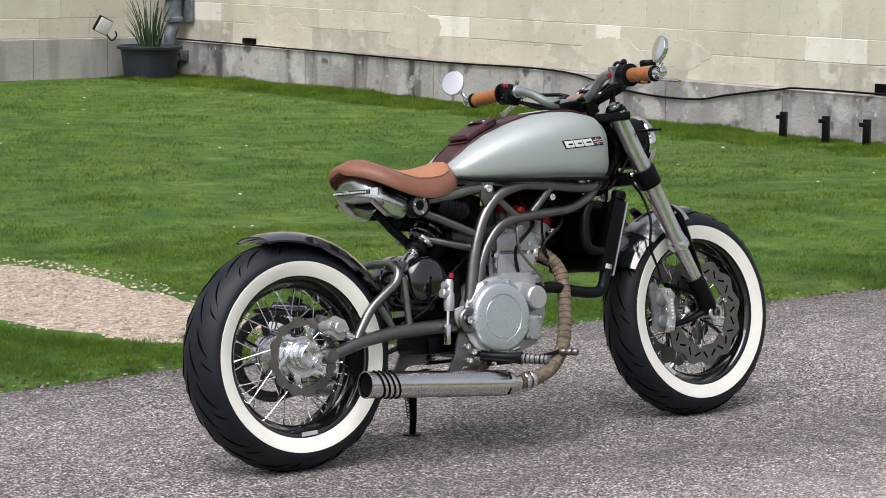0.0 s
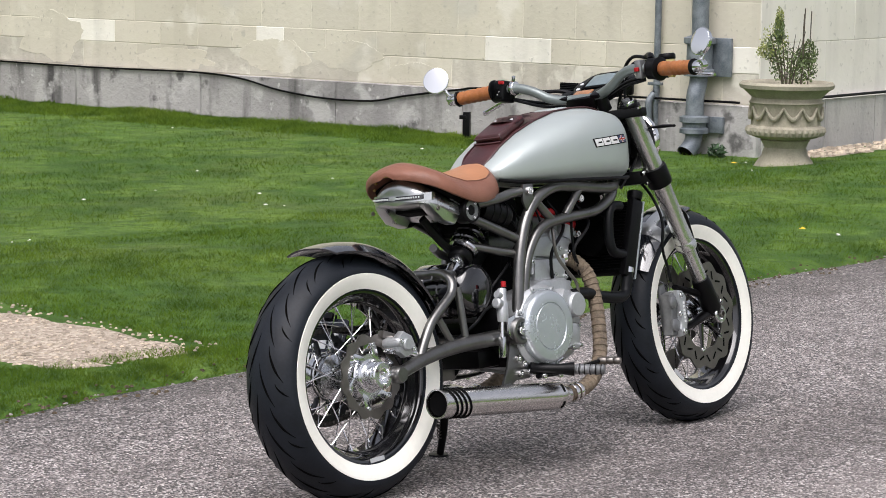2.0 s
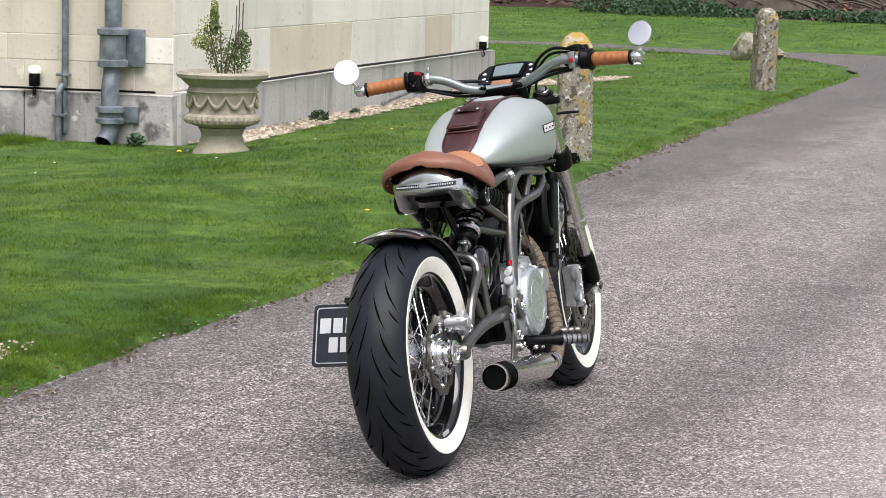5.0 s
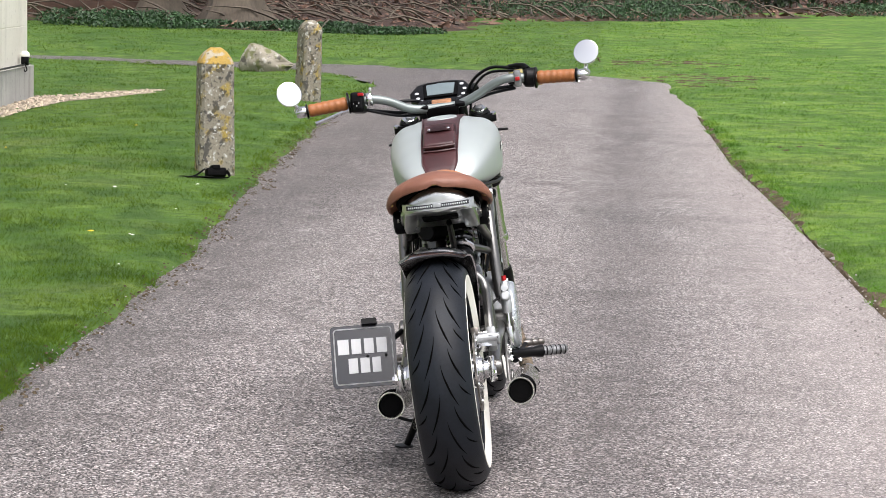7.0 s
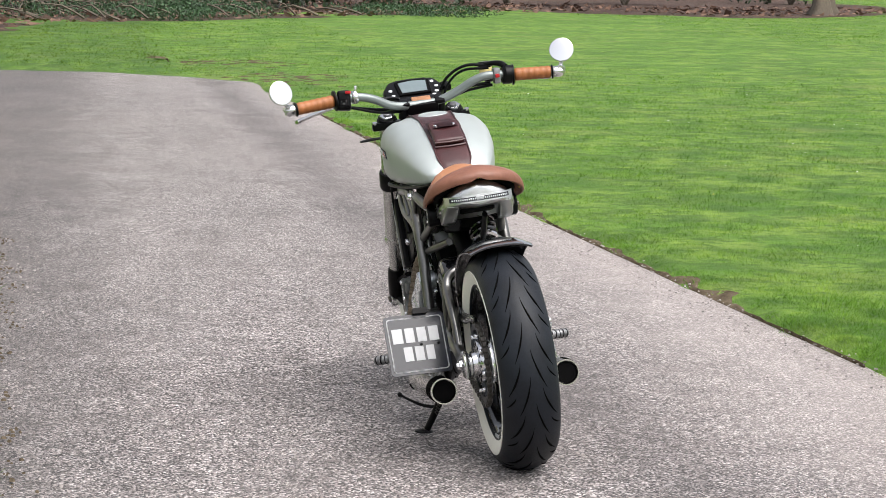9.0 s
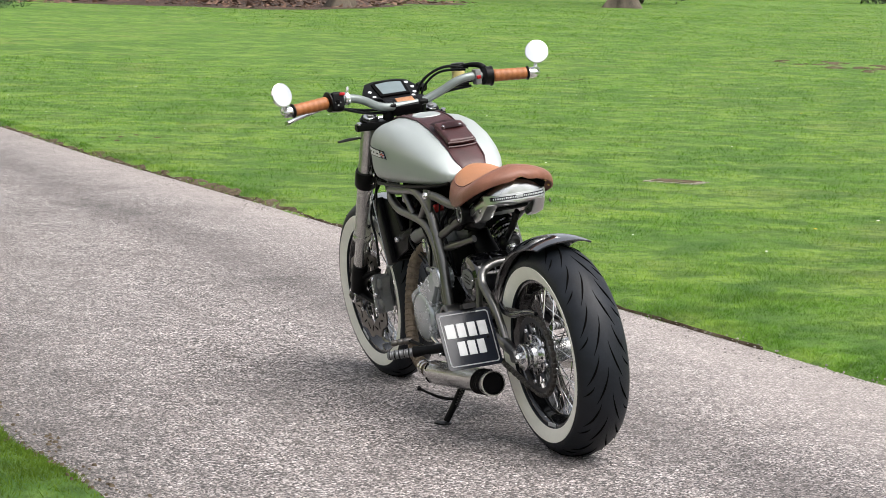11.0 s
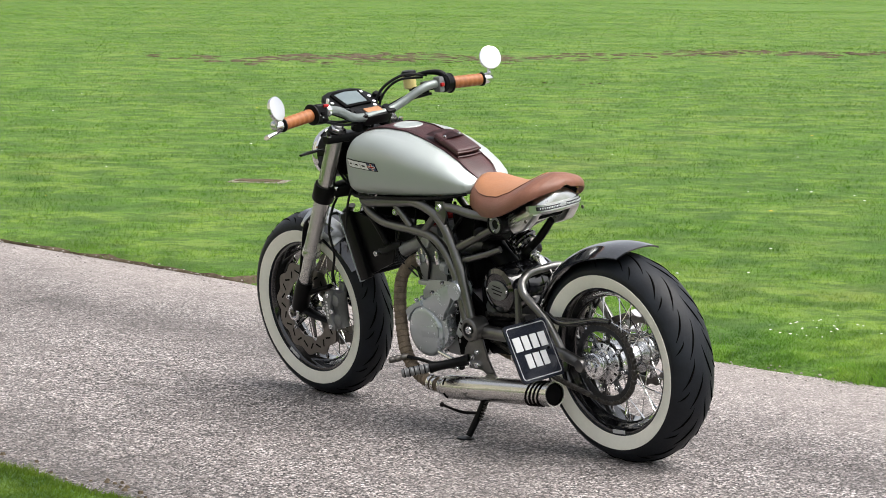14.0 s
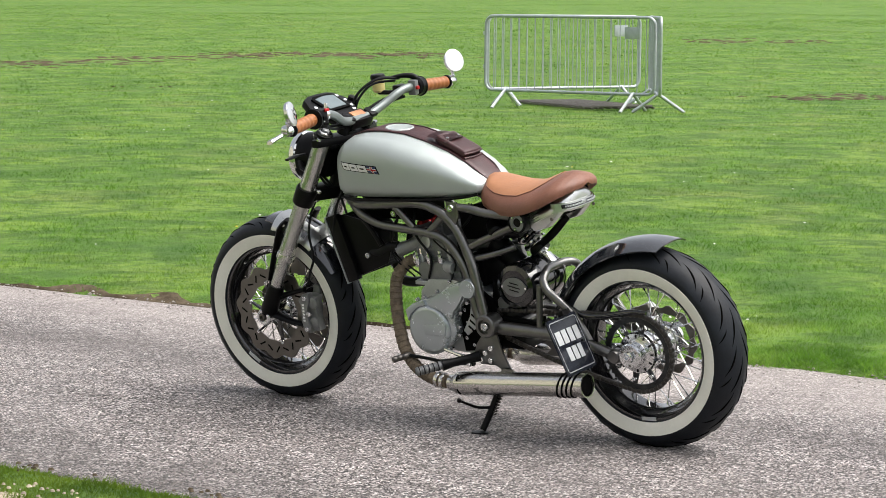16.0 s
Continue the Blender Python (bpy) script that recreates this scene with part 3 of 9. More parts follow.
def mud_clod(bm, ring, lift):
    """A low, lumpy crumb of bare earth, added to bm."""
    cx, cy = sum(p[0] for p in ring) / len(ring), sum(p[1] for p in ring) / len(ring)
    loops = []
    for s, up in ((1.0, -0.006), (0.8, lift * 0.6), (0.4, lift)):
        loop_ = []
        for x, y in ring:
            px, py = cx + (x - cx) * s, cy + (y - cy) * s
            loop_.append(bm.verts.new((px, py, ground_z(px, py) + up * (1 + 0.7 * noise.noise((px * 3, py * 3, 2))))))
        loops.append(loop_)
    n = len(ring)
    for a, b in zip(loops, loops[1:]):
        for k in range(n):
            bm.faces.new((a[k], a[(k + 1) % n], b[(k + 1) % n], b[k]))
    bm.faces.new(loops[-1])


MUD = []
SCARS = [(28.4, -19.4, -0.1, -1.5, 0.55), (27.8, -22.2, 0.0, -1.0, 0.4), (28.0, -25.2, -0.1, -1.5, 0.45), (27.5, -28.6, -0.1, -1.4, 0.4), (26.2, -31.6, -0.6, -1.1, 0.4), (29.4, -22.3, 0.0, -1.6, 0.3), (24.1, -11.0, 0.1, -0.35, 0.2), (19.5, -18.1, 0.0, -0.35, 0.2), (11.0, -22.8, -0.3, -0.8, 0.3), (28.0, -49.4, -1.2, -0.8, 0.6), (12.4, -1.85, 0.55, -0.25, 0.10), (25.0, -1.35, 1.3, -0.38, 0.29), (30.0, -0.9, 0.5, -0.7, 0.32)]
scar_rng = random.Random(77)
for n_scar, (cx, cy, ax, ay, wide) in enumerate(SCARS):
    long_ = math.hypot(ax, ay)
    bm = bmesh.new()
    for k in range(70 if wide > 0.28 else 5):
        along, off, s = scar_rng.uniform(-1.3, 1.3), scar_rng.gauss(0, 1.7), scar_rng.uniform(0.03, 0.15)
        mx, my, w = cx + along * ax - off * ay / long_ * wide, cy + along * ay + off * ax / long_ * wide, wide * scar_rng.uniform(0.2, 0.5)
        ring = []
        for q in range(18):
            a = 2 * math.pi * q / 18
            e = 0.5 + 0.9 * abs(noise.noise((n_scar * 3.1 + k, q * 0.6, 2))) + 0.5 * abs(noise.noise((k * 1.7, q * 1.5, 5)))
            ring.append((mx + e * (math.cos(a) * ax * s - math.sin(a) * ay / long_ * w), my + e * (math.cos(a) * ay * s + math.sin(a) * ax / long_ * w)))
        mud_clod(bm, ring, 0.007 if cy > -12 else 0.014)
    tagged(obj("bare_soil", bm, SOIL), "patch of bare worn soil in the lawn", "soil", kind="structure")
    MUD.append([(cx + math.cos(a) * ax * 1.3 - math.sin(a) * ay / long_ * wide * 1.6, cy + math.cos(a) * ay * 1.3 + math.sin(a) * ax / long_ * wide * 1.6) for a in (2 * math.pi * q / 20 for q in range(20))])


def soil_verge(x0, x1, edge, way, label):
    """A ragged strip of bare earth between the drive and the lawn."""
    bm = bmesh.new()
    rows = []
    for x in np.arange(x0, x1, 0.08):
        y0 = edge(x) - way * 0.05
        fade = step(x0, x0 + 1.0, x) * step(x1, x1 - 1.0, x)
        wide = fade * min(0.14, max(0.0, 0.030 + 0.20 * noise.noise((x * 0.8, 2, 3)) + 0.14 * noise.noise((x * 4, 1, 3))))
        row = []
        for k in range(4):
            y = y0 + way * (0.03 + (wide + 0.004) * k / 3)
            row.append(bm.verts.new((x, y, max(0.004, ground_z(x, y)) + (0.005 + 0.008 * noise.noise((x * 9, y * 9, 4)) if 0 < k < 3 else -0.008))))
        rows.append(row)
    for a, b in zip(rows, rows[1:]):
        for k in range(3):
            bm.faces.new((a[k], b[k], b[k + 1], a[k + 1]))
    return tagged(obj("bare_soil", bm, SOIL), label, "soil", kind="structure")


soil_verge(1.0, 17.0, right_edge, -1, "ragged strip of bare earth along the edge of the drive")


# ---- grass blades, daisies and loose stones ----
def inside(x, y, poly):
    hit = False
    for (ax, ay), (bx, by) in zip(poly, poly[1:] + poly[:1]):
        if (ay > y) != (by > y) and x < (bx - ax) * (y - ay) / (by - ay) + ax:
            hit = not hit
    return hit


def lawn_heights(X, Y, D):
    """The same ground as ground_z, for arrays of places well on the lawn."""
    def ease(a, b, x):
        t = np.clip((x - a) / (b - a), 0, 1)
        return t * t * (3 - 2 * t)

    left = Y > 0
    Z = -0.030 + 0.055 * ease(-0.07, 0.07, D)
    Z += np.where(left, 0.045 * ease(0.2, 2.0, D) + 0.03 * ease(3, 8, X) * ease(0.1, 0.5, D) - 0.115 * ease(3.0, 5.2, Y) * ease(30, 17, X), 0.015 * ease(0.2, 3.0, D) + 0.06 * ease(6, 14, D))
    far = np.hypot(X + 5, Y)
    Z += 0.012 * np.maximum(0.0, far - 32)
    n1 = np.array([noise.noise((x * 0.6, y * 0.6, 0)) for x, y in zip(X, Y)])
    n2 = np.array([noise.noise((x * 0.13, y * 0.13, 3)) for x, y in zip(X, Y)])
    return Z + (D > 0.3) * (0.012 * n1 * ease(0.3, 1.5, D) + 0.07 * n2 * ease(18, 40, far))


def road_distance(X, Y):
    le = np.interp(X, (-30, -1, 0.2, 4, 7, 9.7, 14.2, 17.6, 22), (0.9, 1.42, 1.53, 1.63, 1.87, 2.05, 2.3, 2.45, 2.62))
    re = np.interp(X, (-30, -0.6, 3, 7, 11, 19, 22), (-2.1, -1.64, -1.5, -1.38, -1.22, -1.12, -0.95))
    D = np.maximum(Y - le, re - Y) + np.array([edge_wobble(x, y) for x, y in zip(X, Y)])
    for i in np.nonzero((X > 22) & (Y > -4))[0]:
        D[i] = off_road(float(X[i]), float(Y[i]))
    return D


def within(X, Y, poly):
    hit = np.zeros(len(X), bool)
    for (ax, ay), (bx, by) in zip(poly, poly[1:] + poly[:1]):
        if ay != by:
            hit ^= ((ay > Y) != (by > Y)) & (X < (bx - ax) * (Y - ay) / (by - ay) + ax)
    return hit


def sward(name, X, Y, seed, mat, height, width, label, verge=None):
    """Single blades of grass at the places given, coarser and sparser away from the drive."""
    rng = np.random.default_rng(seed)
    D = road_distance(X, Y)
    edge = np.array([noise.noise((x * 4, y * 4, 0)) for x, y in zip(X, Y)])
    fray = np.array([noise.noise((x * 15, y * 15, 2)) for x, y in zip(X, Y)])
    ok = (D > -0.02 + 0.06 * edge + 0.08 * fray) & (~within(X, Y, FOOTPATH) | (rng.uniform(0, 1, len(X)) < 0.05)) & ~within(X, Y, DRIP) & ~within(X, Y, litter) & ~within(X, Y, HOUSE)
    for ring in MUD:
        ok &= ~within(X, Y, ring) | (rng.uniform(0, 1, len(X)) < 0.55)
    if verge:
        ok &= D < verge
    X, Y, D = X[ok], Y[ok], D[ok]
    n = len(X)
    Z = lawn_heights(X, Y, D)
    size = np.maximum(1.0, np.minimum(9.0, (np.hypot(X, Y) + 5) / 9))
    tuft = np.array([noise.noise((x * 1.7, y * 1.7, 4)) + 0.6 * noise.noise((x * 6, y * 6, 8)) for x, y in zip(X, Y)])
    a = rng.uniform(0, 2 * np.pi, n)
    H = height * size ** 0.26 * rng.uniform(0.4, 1.25, n) * np.maximum(0.30, 0.88 + 1.25 * tuft)
    W = width * size * rng.uniform(0.7, 1.3, n)
    lean = rng.normal(0, 1.0, (n, 2)) * H[:, None]
    v = np.empty((n, 3, 3), np.float32)
    v[:, 0] = np.stack([X - np.cos(a) * W, Y - np.sin(a) * W, Z - 0.004], 1)
    v[:, 1] = np.stack([X + np.cos(a) * W, Y + np.sin(a) * W, Z - 0.004], 1)
    v[:, 2] = np.stack([X + lean[:, 0], Y + lean[:, 1], Z + H], 1)
    me = bpy.data.meshes.new(name)
    me.vertices.add(3 * n)
    me.vertices.foreach_set("co", v.ravel())
    me.loops.add(3 * n)
    me.loops.foreach_set("vertex_index", np.arange(3 * n, dtype=np.int32))
    me.polygons.add(n)
    me.polygons.foreach_set("loop_start", np.arange(0, 3 * n, 3, dtype=np.int32))
    me.materials.append(mat)
    me.update(calc_edges=True)
    return tagged(new(name, me), label, "grass", kind="stuff")


def fan(count, a0, a1, r0, r1, seed):
    """Places in a fan of directions, thinning out smoothly with distance."""
    rng = np.random.default_rng(seed)
    r = (r0 ** 0.3 + rng.uniform(0, 1, count) * (r1 ** 0.3 - r0 ** 0.3)) ** (1 / 0.3)
    a = np.radians(rng.uniform(a0, a1, count) + rng.normal(0, 4, count))
    return r * np.cos(a), r * np.sin(a)


def strip_of(count, x0, x1, y0, y1, seed):
    rng = np.random.default_rng(seed)
    return rng.uniform(x0, x1, count), rng.uniform(y0, y1, count)


HOUSE = [(8.40, 5.10), (18.0, 5.75), (18.0, 16.6), (-2.0, 15.2), (7.6, 15.85)]
sward("grass", *fan(680000, 0, 118, 1.4, 48, 11), 11, HOUSE_GRASS, 0.017, 0.0021, "short lush grass of the lawn before the house")
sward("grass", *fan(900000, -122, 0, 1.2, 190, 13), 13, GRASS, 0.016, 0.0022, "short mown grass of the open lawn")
sward("long_grass", *strip_of(38000, -2.2, 20.0, 1.2, 2.7, 16), 16, HOUSE_GRASS, 0.018, 0.0024, "longer ragged grass along the edge of the drive", 0.16)
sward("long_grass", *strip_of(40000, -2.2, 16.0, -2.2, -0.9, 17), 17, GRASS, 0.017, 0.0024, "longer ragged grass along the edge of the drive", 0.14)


foot_rng = np.random.default_rng(18)
foot_a, foot_o = foot_rng.uniform(0.9, 10.7, 42000), 0.07 + 0.85 * foot_rng.uniform(0, 1, 42000) ** 1.8
sward("long_grass", 8.40 - 0.0698 * foot_a - 0.9976 * foot_o, 5.10 + 0.9976 * foot_a - 0.0698 * foot_o, 18, HOUSE_GRASS, 0.034, 0.0022, "longer dark grass along the foot of the house wall")


def scattered(name, count, area, seed, mat, size, label, category, shape="stone", keep=None, lift=0.0):
    rng = np.random.default_rng(seed)
    verts, faces = [], []
    for _ in range(count):
        x, y = rng.uniform(area[0], area[1]), rng.uniform(area[2], area[3])
        if keep and not keep(x, y):
            continue
        z = max(ground_z(x, y), 0.002 if off_road(x, y) < 0 else -9) + lift
        s = size * rng.uniform(0.6, 1.4)
        b = len(verts)
        t = rng.uniform(0, 6.28)
        if shape == "flower":
            for k in range(7):
                a = t + 2 * math.pi * k / 7
                verts.append((x + s * math.cos(a), y + s * math.sin(a), z + s * 0.25 * rng.uniform(0, 1)))
            verts.append((x, y, z + s * 0.5))
            faces += [(b + k, b + (k + 1) % 7, b + 7) for k in range(7)]
        elif shape == "leaf":
            q = rng.normal(0, 1, (4, 3)) * s * 0.6
            verts += [(x + c[0], y + c[1], z + abs(c[2]) * 0.7) for c in q]
            faces += [(b, b + 1, b + 2), (b, b + 2, b + 3)]
        else:
            w = rng.uniform(0.55, 1.0)
            for k in range(5):
                a = t + 2 * math.pi * k / 5
                verts.append((x + s * math.cos(a), y + s * w * math.sin(a), z - 0.2 * s))
            for k in range(5):
                a = t + 0.3 + 2 * math.pi * k / 5
                verts.append((x + 0.62 * s * math.cos(a), y + 0.62 * s * w * math.sin(a), z + s * 0.42))
            faces += [(b + k, b + (k + 1) % 5, b + 5 + (k + 1) % 5, b + 5 + k) for k in range(5)] + [(b + 5, b + 6, b + 7, b + 8, b + 9)]
    return tagged(raw(name, verts, faces, mat), label, category, kind="stuff")


scattered("daisies", 60, (-1, 9, 1.8, 14), 21, PETAL, 0.010, "scattered white daisies in the lawn", "flowers", "flower", lambda x, y: off_road(x, y) > 0.15, 0.028)
scattered("daisies", 170, (0, 22, -20, -1.8), 22, PETAL, 0.008, "scattered white daisies in the lawn", "flowers", "flower", lambda x, y: off_road(x, y) > 0.3, 0.026)
scattered("daisies", 26, (0.3, 0.8, -2.45, -2.0), 25, PETAL, 0.0055, "cluster of white daisies in the lawn", "flowers", "flower", None, 0.03)
scattered("dandelions", 4, (-0.5, 14, 2.0, 5), 23, DANDELION, 0.018, "a few yellow dandelions in the lawn", "flowers", "flower", lambda x, y: off_road(x, y) > 0.3, 0.03)
scattered("dandelions", 8, (0, 18, -14, -2), 24, DANDELION, 0.013, "a few yellow dandelions in the lawn", "flowers", "flower", None, 0.03)
scattered("pebbles", 12000, (-2, 0.6, 1.6, 9), 31, PEBBLE, 0.007, "loose buff pebbles of the footpath", "gravel", keep=lambda x, y: inside(x, y, FOOTPATH), lift=0.014)
scattered("pebbles", 9000, (8.3, 19.5, 4.5, 6.4), 32, PEBBLE, 0.022, "loose buff pebbles at the foot of the wall", "gravel", keep=lambda x, y: inside(x, y, DRIP), lift=0.022)
scattered("chippings", 4000, (-2.0, 6.0, -1.6, 1.65), 33, CHIPPING, 0.0042, "loose pale chippings on the drive", "stones", keep=lambda x, y: off_road(x, y) < -0.02, lift=0.004)
scattered("chippings", 3500, (-1.5, 16.0, 1.1, 2.4), 34, CHIPPING, 0.006, "loose grit along the edge of the drive", "stones", keep=lambda x, y: -0.22 < off_road(x, y) < 0.02, lift=0.004)
scattered("soil_crumbs", 9000, (-1.5, 16.0, 1.1, 2.5), 36, SOIL, 0.008, "crumbs of dark soil and moss along the edge of the drive", "soil", keep=lambda x, y: -0.20 * abs(noise.noise((x * 2.5, y * 2.5, 9))) - 0.05 < off_road(x, y) < 0.05, lift=0.003)
scattered("chippings", 3500, (-1.5, 16.0, -1.8, -0.9), 35, CHIPPING, 0.006, "loose grit along the edge of the drive", "stones", keep=lambda x, y: -0.22 < off_road(x, y) < 0.02, lift=0.004)

# ---- the house ----
CORNER = Vector((8.40, 5.10, 0))
D1, D2 = Vector((-0.07, 1, 0)).normalized(), Vector((1, 0.07, 0)).normalized()
N1, N2 = Vector((-D1.y, D1.x, 0)), Vector((D2.y, -D2.x, 0))
INNER = CORNER + D1 * 10.75


def wall(name, origin, along, out, length, label, thick=0.4, high=6.0):
    """A thick wall whose face runs from origin, with a coping."""
    bm = bmesh.new()
    q = [origin, origin + along * length, origin + along * length - out * thick, origin - out * thick]
    low = [bm.verts.new(p + Vector((0, 0, -0.4))) for p in q]
    top = [bm.verts.new(p + Vector((0, 0, high))) for p in q]
    bm.faces.new(low)
    bm.faces.new(top)
    for i in range(4):
        bm.faces.new((low[i], low[(i + 1) % 4], top[(i + 1) % 4], top[i]))
    w = obj(name, bm, ASHLAR, smooth=False)
    tagged(w, label, "wall", kind="structure")
    cop = bmesh.new()
    q = [origin + out * 0.12 - along * 0.12, origin + along * (length + 0.12) + out * 0.12, origin + along * (length + 0.12) - out * (thick + 0.1), origin - along * 0.12 - out * (thick + 0.1)]
    low = [cop.verts.new(p + Vector((0, 0, high))) for p in q]
    top = [cop.verts.new(p + Vector((0, 0, high + 0.18))) for p in q]
    cop.faces.new(low)
    cop.faces.new(top)
    for i in range(4):
        cop.faces.new((low[i], low[(i + 1) % 4], top[(i + 1) % 4], top[i]))
    obj("coping", cop, ASHLAR, w, smooth=False)
    return w


wall_west = wall("wall_west", CORNER, D1, N1, 10.75, "old cream stone house wall of large worn blocks")
wall_south = wall("wall_south", CORNER - N1 * 0.0 + D2 * 0.4, D2, N2, 8.45, "pale stone house wall")
wall_wing = wall("wall_wing", INNER - D2 * 9.0, D2, N2, 9.0, "cream stone wall of the side wing")


def stone(name, parent, origin, along, out, a0, a1, z0, z1, proud, mat, seed, worn=0.004):
    """One block of masonry with rounded, chipped edges, set in the wall face."""
    rng = random.Random(seed)
    gap = 0.0012
    a0, a1, z0, z1 = a0 + gap, a1 - gap, z0 + gap, z1 - gap
    rows = []
    for inset, depth in ((0.0, -0.05), (0.0, proud * 0.35), (worn, proud)):
        row = []
        for fa, fz in ((0, 0), (0.5, 0), (1, 0), (1, 0.5), (1, 1), (0.5, 1), (0, 1), (0, 0.5)):
            j = inset * rng.uniform(0.6, 1.6)
            a = a0 + (a1 - a0) * fa + (j if fa == 0 else -j if fa == 1 else 0)
            z = z0 + (z1 - z0) * fz + (j if fz == 0 else -j if fz == 1 else 0)
            row.append(origin + along * a + out * (depth + (rng.uniform(-0.0015, 0.0015) if inset else 0)) + Vector((0, 0, z)))
        rows.append(row)
    bm = bmesh.new()
    rings = [[bm.verts.new(p) for p in row] for row in rows]
    for a, b in zip(rings, rings[1:]):
        for k in range(8):
            bm.faces.new((a[k], a[(k + 1) % 8], b[(k + 1) % 8], b[k]))
    bm.faces.new(rings[-1])
    return obj(name, bm, mat, parent, smooth=False)


# the plinth course, then the courses above it


def course(parent, origin, along, out, joints, z0, z1, mats, proud=0.007, name="stone_block", seed=0):
    for i, (a, b) in enumerate(zip(joints, joints[1:])):
        stone(name, parent, origin, along, out, a, b, z0, z1, proud, mats[(i * 7 + seed) % len(mats)] if len(mats) > 1 else mats[0], seed * 100 + i)


def joints_from(start, end, mean, seed):
    r = random.Random(seed)
    out = [start]
    while out[-1] < end - mean * 0.8:
        out.append(out[-1] + mean * r.uniform(0.7, 1.35))
    return out[:-1] + [end] if end - out[-1] < mean * 0.5 else out + [end]


course(wall_west, CORNER, D1, N1, joints_from(-0.03, 10.72, 1.3, 3), -0.3, 0.33, [PLINTH], 0.06, "plinth_slab", 1)
course(wall_west, CORNER, D1, N1, [0, 0.28, 0.62, 1.11, 1.5, 1.96, 2.6, 3.19, 3.5, 4.1, 4.62, 5.3, 5.87, 6.5, 7.1, 7.8, 8.4, 9.0, 9.7, 10.3, 10.75], 0.335, 0.54, [ASHLAR_WORN, ASHLAR, ASHLAR_WORN, ASHLAR_WORN, ASHLAR], 0.0030, seed=2)
course(wall_west, CORNER, D1, N1, [0, 0.4, 0.85, 1.24, 1.46, 1.71, 2.3, 2.85, 3.32, 3.83, 4.26, 4.55, 4.8, 5.18, 5.6, 6.13, 6.9, 7.6, 8.3, 9.1, 9.9, 10.75], 0.54, 0.72, [ASHLAR, ASHLAR, ASHLAR, ASHLAR_PALE, ASHLAR], 0.0040, seed=3)
course(wall_west, CORNER, D1, N1, [0, 0.55, 1.11, 1.5, 1.96, 2.55, 3.19, 3.5, 3.98, 4.49, 5.2, 5.9, 6.6, 7.4, 8.2, 9.0, 9.8, 10.75], 0.72, 1.02, [ASHLAR], 0.0025, seed=4)
course(wall_west, CORNER, D1, N1, joints_from(0, 10.75, 0.75, 9), 1.02, 1.34, [ASHLAR], 0.0030, seed=5)
course(wall_south, CORNER, D2, N2, joints_from(0.0, 8.9, 0.95, 4), -0.3, 0.35, [PLINTH_PALE], 0.06, "plinth_slab", 6)
course(wall_south, CORNER, D2, N2, [0, 0.9, 1.99, 4.08, 6.4, 7.35, 8.85], 0.355, 0.745, [ASHLAR_PALE, ASHLAR_PALE, ASHLAR_BUFF, ASHLAR_PALE, ASHLAR_BUFF, ASHLAR_PALE], 0.0040, seed=0)
course(wall_south, CORNER, D2, N2, [0, 1.3, 3.0, 4.9, 6.8, 8.85], 0.745, 1.12, [ASHLAR_PALE], 0.0040, seed=8)
course(wall_south, CORNER, D2, N2, [0, 2.0, 4.2, 6.5, 8.85], 1.12, 1.5, [ASHLAR_PALE], 0.0040, seed=9)
course(wall_wing, INNER - D2 * 9.0, D2, N2, joints_from(4.0, 9.0, 0.7, 5), -0.3, 0.36, [PLINTH_PALE], 0.05, "plinth_slab", 10)
course(wall_wing, INNER - D2 * 9.0, D2, N2, joints_from(4.0, 9.0, 0.8, 6), 0.365, 0.555, [ASHLAR], 0.0040, seed=11)
course(wall_wing, INNER - D2 * 9.0, D2, N2, joints_from(4.0, 9.0, 0.8, 7), 0.555, 0.86, [ASHLAR], 0.0040, seed=12)


def on_west(a, z, out=0.0):
    return CORNER + D1 * a + N1 * out + Vector((0, 0, z))


# shallow flakes of old render that cling to the stone
for a, z, wide, high, seed in ((6.9, 0.56, 0.75, 0.40, 1), (3.6, 0.52, 0.60, 0.22, 2), (4.35, 0.50, 0.62, 0.28, 4), (8.9, 0.52, 0.8, 0.24, 6), (5.4, 0.43, 0.9, 0.17, 7), (2.95, 0.42, 0.5, 0.14, 10)):
    bm = bmesh.new()
    ring = []
    for k in range(64):
        t = 2 * math.pi * k / 64
        s = 1 + 0.35 * noise.noise((math.cos(t) * 1.5 + seed * 5, math.sin(t) * 1.5, seed)) + 0.12 * noise.noise((math.cos(t) * 6 + seed, math.sin(t) * 6, 3))
        ring.append(on_west(a + math.cos(t) * wide * 0.5 * s, max(0.345, z + math.sin(t) * high * 0.5 * s), 0.0))
    face = [bm.verts.new(p + N1 * (0.0045 + 0.0015 * noise.noise(p * 9))) for p in ring]
    foot = [bm.verts.new(p + (p - on_west(a, z)) * 0.012 + N1 * 0.001) for p in ring]
    bm.faces.new(face)
    for k in range(64):
        bm.faces.new((foot[k], foot[(k + 1) % 64], face[(k + 1) % 64], face[k]))
    obj("render_flake", bm, ASHLAR, wall_west, smooth=False)

